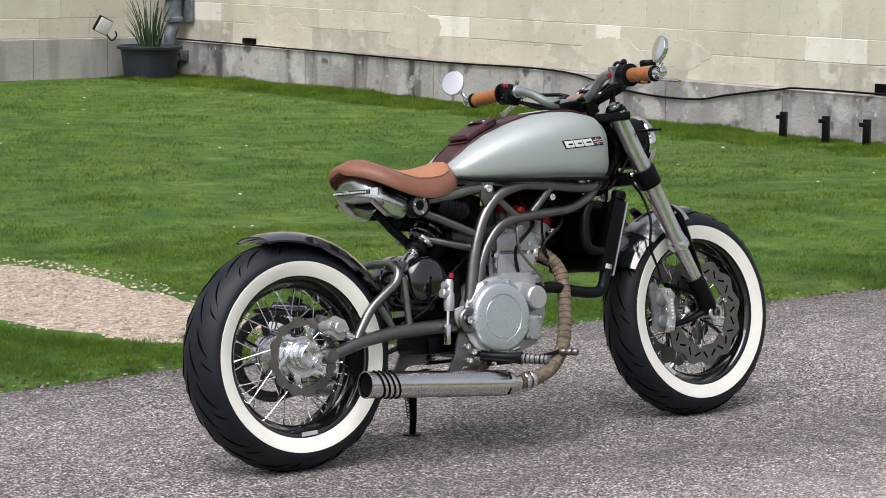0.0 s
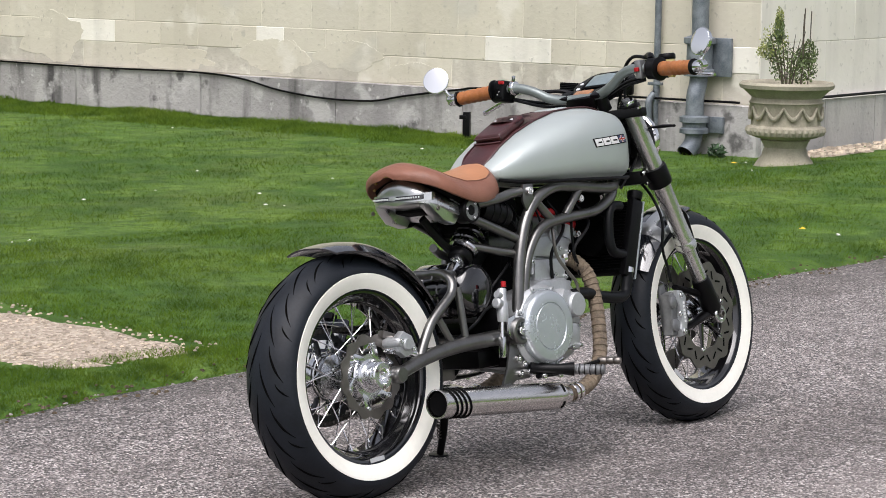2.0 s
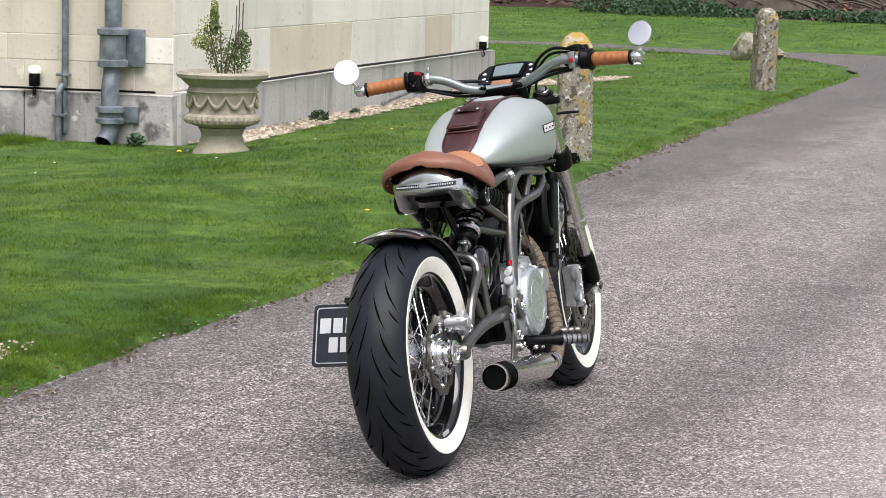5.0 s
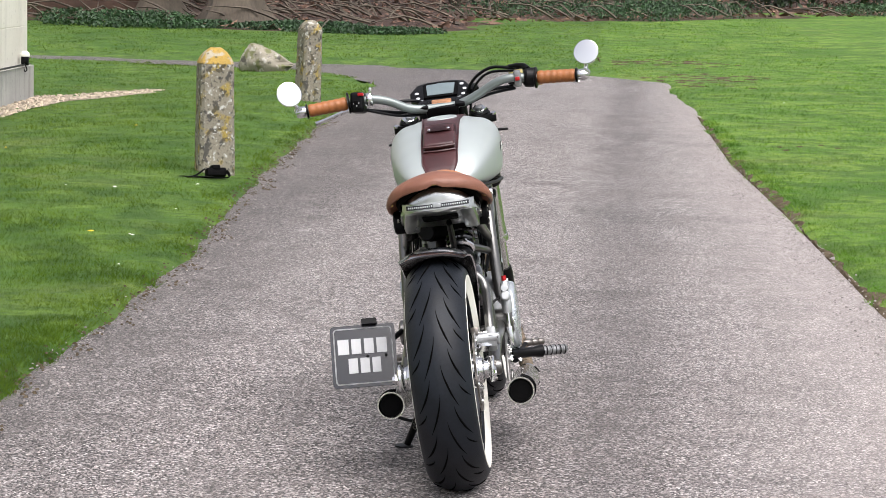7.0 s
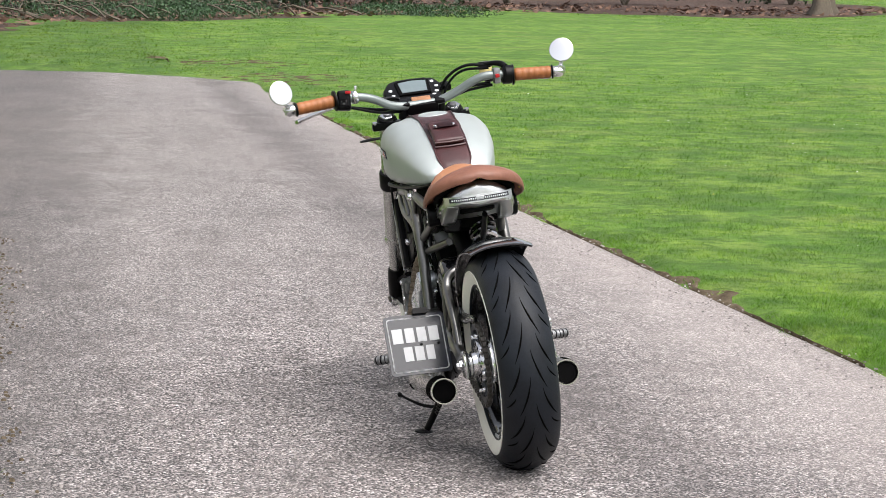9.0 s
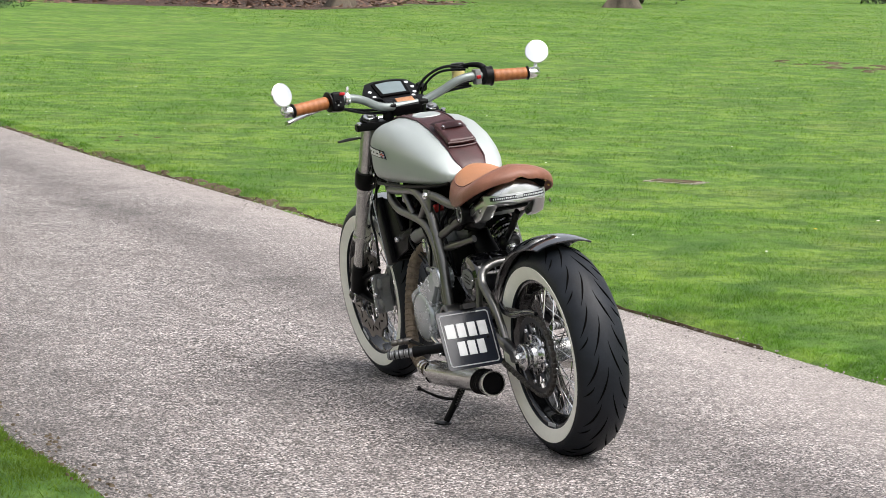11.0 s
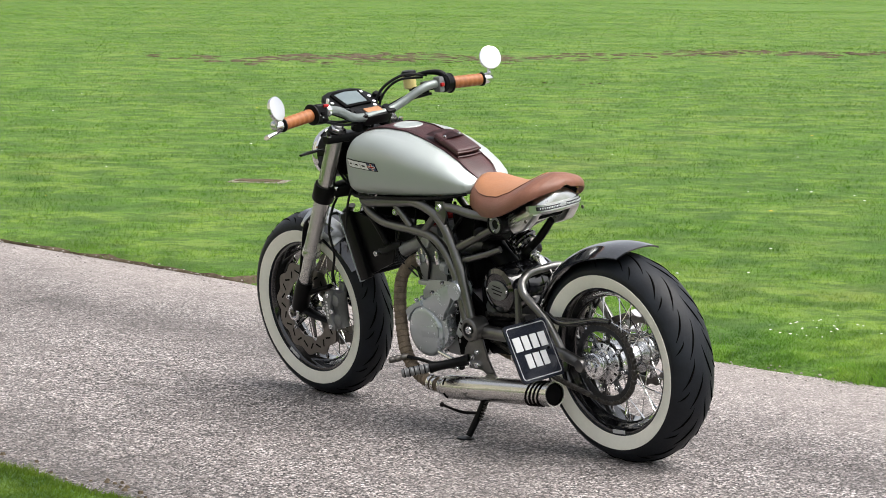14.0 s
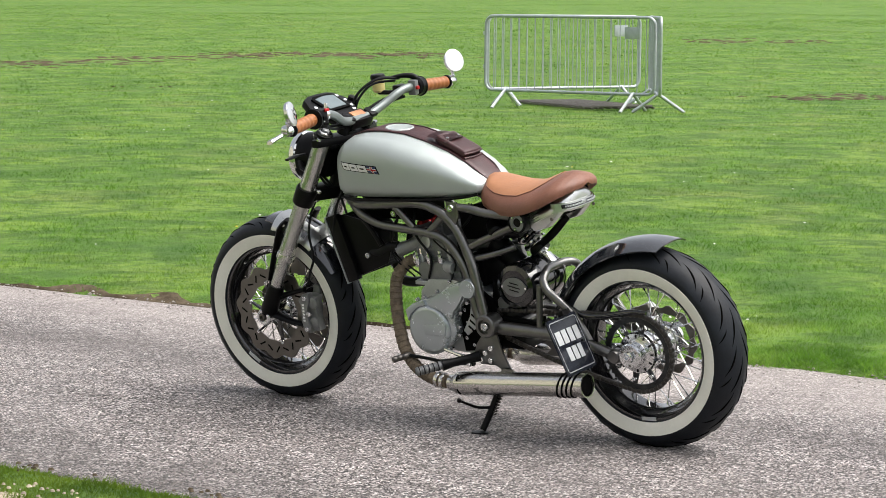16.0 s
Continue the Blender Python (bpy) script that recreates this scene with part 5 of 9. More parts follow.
# ---- crowd barriers and mats ----
def barrier(m, label):
    t = thing("crowd_barrier", label, "barrier", m, group="crowd barriers on the lawn")
    w, h, r = 2.3, 0.88, 0.10
    pts = []
    for cx, cz, a0 in ((w / 2 - r, 0.20 + h - r, 0), (-w / 2 + r, 0.20 + h - r, 90), (-w / 2 + r, 0.20 + r, 180), (w / 2 - r, 0.20 + r, 270)):
        for k in range(6):
            a = radians(a0 + 18 * k)
            pts.append((cx + r * math.cos(a), 0, cz + r * math.sin(a)))
    pts.append(pts[0])
    part("frame", tube(pts, 0.019, 10, 1), GALV, t)
    rung = None
    for k in range(19):
        x = -w / 2 + 0.115 * (k + 1)
        if rung is None:
            rung = part("bar", tube([(0, 0, 0.20), (0, 0, 0.20 + h)], 0.007, 6, 1), GALV, t)
            rung.matrix_basis = Matrix.Translation((x, 0, 0))
        else:
            share("bar", rung, t, Matrix.Translation((x, 0, 0)))
    for x in (-w / 2 + 0.28, w / 2 - 0.28):
        for s in (-1, 1):
            part("foot", tube([(x, 0, 0.21), (x, s * 0.30, 0.0)], 0.019, 8, 1), GALV, t)
    for x, z in ((-w / 2 + 0.30, 0.9), ):
        part("name_plate", box((0.20, 0.012, 0.14), (x, 0.0, z), (0, 0, 0), 0.002), GALV, t, "small blank metal plate")
    for z in (0.45, 0.85):
        part("hook", tube([(w / 2, 0, z), (w / 2 + 0.03, 0, z + 0.01), (w / 2 + 0.03, 0, z + 0.05)], 0.008, 6, 2), GALV, t)
    return t


bz = ground_z(11.6, -16.9)
barrier(pose(11.49, -17.03, bz, 0, 0, 4), "galvanised steel crowd barrier standing on the lawn")
barrier(pose(12.38, -18.24, bz, 0, 0, 70.7), "galvanised steel crowd barrier hinged to the end of another")
barrier(pose(10.80, -17.82, bz, 0, 0, 126), "galvanised steel crowd barrier turned end-on behind the others")
mat_thing = thing("metal_grids", "flat rusty steel grids lying on the grass under the barriers", "metal grid", pose(11.7, -17.6, bz + 0.02, 0, 0, 152))
for k in range(16):
    part("bar", box((1.9, 0.02, 0.02), (0.05 * math.sin(k), -0.45 + k * 0.06, 0.012), (0, 0, 1.5 * math.sin(k * 2.1)), 0.002), DISC, mat_thing)
for k in range(12):
    part("cross_bar", box((0.02, 0.95, 0.02), (-0.9 + k * 0.165, 0, 0.030), (0, 0, 2), 0.002), DISC, mat_thing)
drain = thing("drain_cover", "flat grey stone drain cover sunk in the lawn", "drain cover", pose(7.86, -4.62, ground_z(7.86, -4.62) + 0.002, 0, 0, 40))
part("slab", box((0.40, 0.26, 0.05), (0, 0, -0.020), (0, 0, 0), 0.01), POST_STONE, drain)
part("grate", box((0.30, 0.20, 0.02), (0, 0, -0.001), (0, 0, 0), 0.004), SOIL, drain)

# ---- the motorcycle: u forward, v to its left, w up, leaning on its stand ----
bike = thing("motorcycle", "silver bobber motorcycle with tan saddle and whitewall tyres, on its stand", "motorcycle", pose(0, 0.004, 0, -8.5, 0, 0.88))
AXIS = Vector((-0.32, 0, 0.62)).normalized()
PIVOT = Vector((0.36, 0, 0.93))
STEER = Matrix.Translation(PIVOT) @ Matrix.Rotation(radians(2.1), 4, AXIS) @ Matrix.Translation(-PIVOT)


def bp(name, bm, mat, label="", under=None):
    return part(name, bm, mat, under or bike, label)


def sp(name, bm, mat, label="", under=None):
    """A part of the steering."""
    bmesh.ops.transform(bm, matrix=STEER, verts=bm.verts)
    return part(name, bm, mat, under or bike, label)


def mirror_v(points):
    return [(p[0], -p[1], p[2]) for p in points]


def bolt(at, r, side, mat=POLISHED, depth=0.008, name="bolt", under=None, put=bp):
    """A bolt head pointing to the side (+1 left, -1 right)."""
    s = side
    return put(name, lathe([(r, 0), (r, s * depth * 0.7), (r * 0.85, s * depth), (r * 0.5, s * depth), (r * 0.42, s * depth * 0.5), (0.0001, s * depth * 0.5)], 12, "y", at), mat, "", under)


# wheels
def wheel(name, cu, cw, radius, half, rim_half, put, disc_sides, hub_r):
    c = (cu, 0, cw)
    hub = put(name, lathe([(0.016, -0.075), (0.016, -0.062), (hub_r * 0.62, -0.06), (hub_r, -0.048), (hub_r, -0.038), (hub_r * 0.62, -0.03), (hub_r * 0.56, 0.03), (hub_r, 0.038), (hub_r, 0.048), (hub_r * 0.62, 0.06), (0.016, 0.062), (0.016, 0.075)], 32, "y", c), POLISHED, "spoked wheel with black rim and whitewall tyre")
    b = rim_half
    put("rim", lathe([(0.213, -b), (0.217, -b + 0.004), (0.212, -b + 0.010), (0.203, -b + 0.016), (0.200, -b * 0.45), (0.191, -b * 0.35), (0.189, 0), (0.191, b * 0.35), (0.200, b * 0.45), (0.203, b - 0.016), (0.212, b - 0.010), (0.217, b - 0.004), (0.213, b),
                      (0.207, b - 0.001), (0.196, b - 0.014), (0.192, b * 0.5), (0.184, b * 0.38), (0.182, 0), (0.184, -b * 0.38), (0.192, -b * 0.5), (0.196, -b + 0.014), (0.207, -b + 0.001)], 96, "y", c, closed=True), GLOSS_BLACK, "gloss black rim", hub)
    R, h = radius, half
    prof = []
    for s in (-1, 1):
        side = [(0.212, b - 0.006), (0.2145, b + 0.004), (0.222, h * 0.87), (0.240, h * 0.975), (0.256, h), (0.2655, h * 0.992), (0.272, h * 0.95), (0.283, h * 0.84), (R * 0.957, h * 0.62), (R * 0.984, h * 0.36), (R * 0.996, h * 0.15)]
        side = [(r, s * d) for r, d in side]
        prof += side if s == -1 else [(R, 0)] + side[::-1]
    put("tyre", lathe(prof, 128, "y", c, closed=True), RUBBER, "black rubber tyre with curved tread slashes", hub)
    for s in (-1, 1):
        ring = [(0.217, b + 0.006), (0.222, h * 0.87 + 0.0012), (0.240, h * 0.975 + 0.0016), (0.2555, h + 0.0014), (0.2565, h - 0.003), (0.222, h * 0.87 - 0.004)]
        put("whitewall", lathe([(r, s * d) for r, d in ring], 128, "y", c, closed=True), WHITEWALL, "cream-white tyre sidewall band", hub)
    # tread slashes
    g = bmesh.new()
    for i in range(13):
        for s in (-1, 1):
            for v0, v1, da, sh, fat in ((0.06, 0.50, 0.36, 0.0, 1.0), (0.34, 0.80, 0.30, 0.13, 1.1), (0.58, 0.90, 0.12, 0.31, 0.9)):
                pts = []
                for k in range(7):
                    f = k / 6
                    d = h * (v0 + (v1 - v0) * f ** 1.5)
                    a = 2 * math.pi * (i + (0.5 if s > 0 else 0)) / 13 - sh + da * f
                    rr = float(np.interp(d / h, (0, 0.15, 0.36, 0.62, 0.84, 0.95), (R, R * 0.996, R * 0.984, R * 0.957, 0.283, 0.272)))
                    pts.append((cu + rr * math.cos(a), s * d, cw + rr * math.sin(a)))
                tube(pts, [0.0004 * fat, 0.0012 * fat, 0.0022 * fat, 0.0028 * fat, 0.0028 * fat, 0.0016 * fat, 0.0005 * fat], 5, 2, g)
    tagged(put("tread_pattern", g, GROOVE, "curved grooves cut in the tread", hub), kind="stuff")
    # spokes
    first = {}
    for i in range(36):
        s = 1 if i % 2 else -1
        lead = 1 if (i // 2) % 2 else -1
        a = 2 * math.pi * i / 36
        ah = a - lead * radians(38)
        p0 = Vector((cu + hub_r * 0.9 * math.cos(ah), s * 0.044, cw + hub_r * 0.9 * math.sin(ah)))
        p1 = Vector((cu + 0.188 * math.cos(a), s * 0.008, cw + 0.188 * math.sin(a)))
        q = turned([(0.0017, 0), (0.0017, 0.86), (0.0032, 0.865), (0.0032, 1.0)], p0, p1, 6)
        put("spoke", q, CHROME, "", hub)
    for s in (-1, 1):
        bmx = box((0.05, 0.0015, 0.011), (0, s * (b + 0.0025), -0.207), (0, 0, 0), 0.0)
        bmesh.ops.transform(bmx, matrix=Matrix.Translation(c) @ Matrix.Rotation(radians(-35 if cu > 0 and s > 0 else 40 if cu > 0 else 3 * s), 4, "Y"), verts=bmx.verts)
        put("rim_sticker", bmx, PLATE_INK, "grey maker's sticker with unreadable marks", hub)
    return hub


def brake_disc(cu, cw, v, r, put, hub, inner=0.62):
    """A wavy disc with slots and a carrier."""
    bm = bmesh.new()
    n = 144
    th = 0.0025
    loops = []
    for rr, wave in ((r, 0.045), (r * inner, -0.02)):
        for d in (v - th, v + th):
            loops.append([bm.verts.new((cu + rr * (1 + wave * math.sin(12 * a) * abs(math.sin(12 * a)) ** 0.3) * math.cos(a), d, cw + rr * (1 + wave * math.sin(12 * a)) * math.sin(a))) for a in (2 * math.pi * k / n for k in range(n))])
    a0, a1, b0, b1 = loops
    for k in range(n):
        j = (k + 1) % n
        bm.faces.new((a0[k], a0[j], b0[j], b0[k]))
        bm.faces.new((a1[k], b1[k], b1[j], a1[j]))
        bm.faces.new((a0[k], a1[k], a1[j], a0[j]))
        bm.faces.new((b0[k], b0[j], b1[j], b1[k]))
    d = put("brake_disc", bm, DISC, "wavy slotted brake disc", hub)
    s = 1 if v > 0 else -1
    for k in range(24 if r > 0.12 else 0):
        a = 2 * math.pi * k / 24
        m = Matrix.Translation((cu + r * 0.82 * math.cos(a), v + s * th, cw + r * 0.82 * math.sin(a))) @ Matrix.Rotation(-a + radians(55 if k % 2 else -35), 4, "Y")
        x = box((r * 0.16, 0.0016, r * 0.035), (0, 0, 0), (0, 0, 0), 0.0)
        bmesh.ops.transform(x, matrix=m, verts=x.verts)
        put("disc_slot", x, MATT_BLACK, "", hub)
    for k in range(6):
        a = 2 * math.pi * k / 6 + 0.3
        if r < 0.12:
            arm = [(0.050, a - 0.55), (0.050, a - 0.05), (0.068, a + 0.02), (0.084, a + 0.16), (0.086, a - 0.02), (0.080, a - 0.16), (0.066, a - 0.30)]
            put("carrier_arm", slab([(cu + q * math.cos(b), cw + q * math.sin(b)) for q, b in arm], v - 0.0022, v + 0.0022, bevel=0.001), POLISHED, "", hub)
            bolt((cu + 0.080 * math.cos(a), v, cw + 0.080 * math.sin(a)), 0.006, s, POLISHED, 0.006, "disc_button", hub, put)
            continue
        put("carrier_arm", tube([(cu + 0.03 * math.cos(a - 0.35), v, cw + 0.03 * math.sin(a - 0.35)), (cu + r * inner * 1.02 * math.cos(a), v, cw + r * inner * 1.02 * math.sin(a))], [0.011, 0.007], 8, 1, squash=0.5), GLOSS_BLACK, "", hub)
        bolt((cu + r * inner * 1.03 * math.cos(a), v, cw + r * inner * 1.03 * math.sin(a)), 0.008, s, POLISHED, 0.006, "disc_button", hub, put)
    return d


REAR = (-0.72, 0.309)
FRONT = (0.716, 0.307)
rear = wheel("rear_wheel", *REAR, 0.309, 0.079, 0.062, bp, (-1,), 0.058)


def sp_wheel(name, bm, mat, label="", under=None):
    """The front wheel is a little taller than the back one."""
    bmesh.ops.transform(bm, matrix=Matrix.Translation((FRONT[0], 0, 0.311)) @ Matrix.Diagonal((1.02, 1.0, 1.02, 1)) @ Matrix.Translation((-FRONT[0], 0, -FRONT[1])), verts=bm.verts)
    return sp(name, bm, mat, label, under)


front = wheel("front_wheel", *FRONT, 0.306, 0.066, 0.052, sp_wheel, (-1, 1), 0.048)
brake_disc(*REAR, -0.078, 0.103, bp, rear, 0.79)
bp("disc_carrier", lathe([(0.040, -0.074), (0.056, -0.074), (0.058, -0.077), (0.056, -0.080), (0.040, -0.080)], 40, "y", (REAR[0], 0, REAR[1]), closed=True), POLISHED, "polished disc carrier", rear)
for v in (-0.068, 0.068):
    brake_disc(*FRONT, v, 0.155, sp, front, 0.64)

# rear hub fittings, sprocket, chain
def hub_end(profile, side, mat, label):
    return bp("axle_spacer", lathe([(r, side * d) for r, d in profile], 36, "y", (REAR[0], 0, REAR[1] + 0.002)), mat, label, rear)


hub_end([(0.046, 0.055), (0.046, 0.074), (0.042, 0.080), (0.036, 0.082), (0.034, 0.092), (0.024, 0.096), (0.022, 0.106), (0.033, 0.108), (0.0345, 0.111), (0.0345, 0.121), (0.031, 0.124), (0.022, 0.124), (0.020, 0.119), (0.013, 0.118), (0.012, 0.110), (0.0001, 0.110)], -1, POLISHED, "turned aluminium hub end")
hub_end([(0.058, 0.052), (0.063, 0.060), (0.063, 0.086), (0.060, 0.091), (0.044, 0.092), (0.036, 0.095), (0.034, 0.108), (0.030, 0.110), (0.030, 0.116), (0.037, 0.118), (0.0385, 0.121), (0.0385, 0.130), (0.035, 0.133), (0.018, 0.133), (0.017, 0.128), (0.0001, 0.128)], 1, POLISHED, "turned aluminium sprocket carrier")
bp("axle_nut", lathe([(0.0165, 0.128), (0.0165, 0.142), (0.011, 0.144), (0.010, 0.150), (0.0065, 0.150), (0.006, 0.142), (0.0001, 0.142)], 6, "y", (REAR[0], 0, REAR[1] + 0.002)), POLISHED, "", rear)
for k in range(12):
    a = 2 * math.pi * k / 12
    x = box((0.010, 0.003, 0.006), (0, 0, 0), (0, 0, 0), 0.001)
    bmesh.ops.transform(x, matrix=Matrix.Translation((REAR[0] + 0.053 * math.cos(a), 0.0915, REAR[1] + 0.002 + 0.053 * math.sin(a))) @ Matrix.Rotation(-a, 4, "Y"), verts=x.verts)
    bp("carrier_slot", x, SATIN_BLACK, "", rear)
for k in range(3):
    a = 2 * math.pi * k / 3 + 0.5
    bolt((REAR[0] + 0.027 * math.cos(a), 0.133, REAR[1] + 0.002 + 0.027 * math.sin(a)), 0.004, 1, DISC, 0.003, "cap_screw", rear)
    bolt((REAR[0] + 0.027 * math.cos(a), -0.124, REAR[1] + 0.002 + 0.027 * math.sin(a)), 0.004, -1, DISC, 0.003, "cap_screw", rear)
sprocket = bmesh.new()
n_t = 46
sv = 0.083
rings = []
for rr, tooth in ((0.112, 0.006), (0.095, 0.0)):
    for d in (sv - 0.003, sv + 0.003):
        rings.append([sprocket.verts.new((REAR[0] + (rr + tooth * (k % 2)) * math.cos(a), d, REAR[1] + (rr + tooth * (k % 2)) * math.sin(a))) for k, a in enumerate(2 * math.pi * k / (2 * n_t) for k in range(2 * n_t))])
a0, a1, b0, b1 = rings
for k in range(2 * n_t):
    j = (k + 1) % (2 * n_t)
    for f in ((a0[k], a0[j], b0[j], b0[k]), (a1[k], b1[k], b1[j], a1[j]), (a0[k], a1[k], a1[j], a0[j]), (b0[k], b0[j], b1[j], b1[k])):
        sprocket.faces.new(f)
bp("sprocket", sprocket, SPROCKET, "black rear sprocket", rear)
for k in range(8):
    a = 2 * math.pi * k / 8 + 0.2
    bp("sprocket_arm", tube([(REAR[0] + 0.058 * math.cos(a), sv - 0.002, REAR[1] + 0.058 * math.sin(a)), (REAR[0] + 0.098 * math.cos(a), sv - 0.002, REAR[1] + 0.098 * math.sin(a))], [0.012, 0.008], 8, 1, squash=0.4), SPROCKET, "", rear)
    bolt((REAR[0] + 0.080 * math.cos(a), sv + 0.003, REAR[1] + 0.080 * math.sin(a)), 0.0075, 1, POLISHED, 0.008, "sprocket_bolt", rear)
CS = (-0.205, 0.365)
chain_path = []
rr, rs = 0.117, 0.034
top_a, bot_a = math.atan2(CS[1] - REAR[1], CS[0] - REAR[0]) + math.acos((rr - rs) / math.hypot(CS[0] - REAR[0], CS[1] - REAR[1])), math.atan2(CS[1] - REAR[1], CS[0] - REAR[0]) - math.acos((rr - rs) / math.hypot(CS[0] - REAR[0], CS[1] - REAR[1]))
for k in range(40):
    a = top_a + (bot_a + 2 * math.pi - top_a) * k / 39
    chain_path.append((REAR[0] + rr * math.cos(a), REAR[1] + rr * math.sin(a)))
for k in range(1, 22):
    f = k / 22
    s = (REAR[0] + rr * math.cos(bot_a), REAR[1] + rr * math.sin(bot_a))
    e = (CS[0] + rs * math.cos(bot_a), CS[1] + rs * math.sin(bot_a))
    chain_path.append((s[0] + (e[0] - s[0]) * f, s[1] + (e[1] - s[1]) * f - 0.012 * math.sin(math.pi * f)))
for k in range(10):
    a = bot_a + (top_a - bot_a) * k / 9
    chain_path.append((CS[0] + rs * math.cos(a), CS[1] + rs * math.sin(a)))
for k in range(1, 22):
    f = k / 22
    e = (REAR[0] + rr * math.cos(top_a), REAR[1] + rr * math.sin(top_a))
    s = (CS[0] + rs * math.cos(top_a), CS[1] + rs * math.sin(top_a))
    chain_path.append((s[0] + (e[0] - s[0]) * f, s[1] + (e[1] - s[1]) * f))
dist = [0.0]
loop = chain_path + chain_path[:1]
for p, q in zip(loop, loop[1:]):
    dist.append(dist[-1] + math.hypot(q[0] - p[0], q[1] - p[1]))
n_l = int(dist[-1] / 0.0159)
chain = bp("drive_chain", tube([(p[0], sv, p[1]) for p in loop], 0.0045, 6, 1), CHAIN, "oily roller chain")
link_a = None
for k in range(n_l):
    d = dist[-1] * (k + 0.5) / n_l
    u, w = float(np.interp(d, dist, [p[0] for p in loop])), float(np.interp(d, dist, [p[1] for p in loop]))
    u2, w2 = float(np.interp(min(d + 0.005, dist[-1]), dist, [p[0] for p in loop])), float(np.interp(min(d + 0.005, dist[-1]), dist, [p[1] for p in loop]))
    m = Matrix.Translation((u, sv, w)) @ Matrix.Rotation(-math.atan2(w2 - w, u2 - u), 4, "Y")
    if link_a is None:
        link_a = bp("chain_link", box((0.0170, 0.0165, 0.0135), (0, 0, 0), (0, 0, 0), 0.003, segs=1), CHAIN, "", chain)
        link_a.matrix_basis = m
    else:
        share("chain_link", link_a, chain, m @ Matrix.Diagonal((1, 0.75 if k % 2 else 1, 1, 1)))
bp("chain_guard", tube([(-0.49, 0.085, 0.43), (-0.53, 0.088, 0.412), (-0.60, 0.09, 0.412), (-0.70, 0.09, 0.434), (-0.76, 0.09, 0.437)], [0.008, 0.010, 0.010, 0.009, 0.006], 10, 4), GLOSS_BLACK, "slim black chain guard")

# rear caliper
cal = bp("rear_caliper", box((0.055, 0.05, 0.045), (-0.632, -0.098, 0.372), (0, 25, 0), 0.008), POLISHED, "polished rear brake caliper")
bp("caliper_lug", turned([(0.013, 0), (0.013, 0.8), (0.008, 1)], (-0.61, -0.09, 0.362), (-0.572, -0.105, 0.345), 12), POLISHED, "", cal)
bp("caliper_lug", turned([(0.014, 0), (0.014, 0.9), (0.010, 1)], (-0.655, -0.075, 0.385), (-0.655, -0.135, 0.385), 14), CAST, "", cal)
bp("caliper_lug", turned([(0.012, 0), (0.012, 0.9), (0.008, 1)], (-0.622, -0.075, 0.36), (-0.622, -0.13, 0.36), 14), POLISHED, "", cal)
bp("caliper_body", slab([(-0.668, 0.392), (-0.640, 0.412), (-0.612, 0.398), (-0.600, 0.372), (-0.612, 0.352), (-0.640, 0.345), (-0.662, 0.362)], -0.132, -0.108, bevel=0.006), CAST, "", cal)
bp("caliper_cap", lathe([(0.016, -0.130), (0.016, -0.138), (0.013, -0.141), (0.0001, -0.141)], 18, "y", (-0.637, 0, 0.378)), CAST, "", cal)
bolt((-0.656, -0.132, 0.388), 0.007, -1, POLISHED, 0.007, "caliper_bolt", cal)
bolt((-0.612, -0.132, 0.364), 0.007, -1, POLISHED, 0.007, "caliper_bolt", cal)
bp("pad_carrier", box((0.07, 0.02, 0.02), (-0.635, -0.078, 0.398), (0, 18, 0), 0.004), DISC, "", cal)

# frame
UPPER = [(0.375, 0.035, 0.755), (0.34, 0.075, 0.722), (0.295, 0.102, 0.709), (0.22, 0.112, 0.711), (0.11, 0.118, 0.722), (0.035, 0.12, 0.728), (-0.02, 0.122, 0.719), (-0.07, 0.123, 0.697), (-0.11, 0.124, 0.66), (-0.14, 0.126, 0.61), (-0.165, 0.128, 0.545), (-0.185, 0.131, 0.465), (-0.208, 0.134, 0.372)]
LOWER = [(0.355, 0.06, 0.735), (0.32, 0.085, 0.708), (0.275, 0.108, 0.681), (0.205, 0.113, 0.652), (0.135, 0.117, 0.645), (0.06, 0.119, 0.641), (-0.02, 0.12, 0.632), (-0.07, 0.121, 0.612), (-0.112, 0.123, 0.57), (-0.14, 0.125, 0.52), (-0.157, 0.127, 0.46), (-0.172, 0.13, 0.40), (-0.188, 0.133, 0.368)]
bp("head_tube", turned([(0.033, 0), (0.036, 0.05), (0.031, 0.12), (0.031, 0.88), (0.036, 0.95), (0.033, 1)], (0.455, 0, 0.725), (0.362, 0, 0.908), 24), SATIN_BLACK)
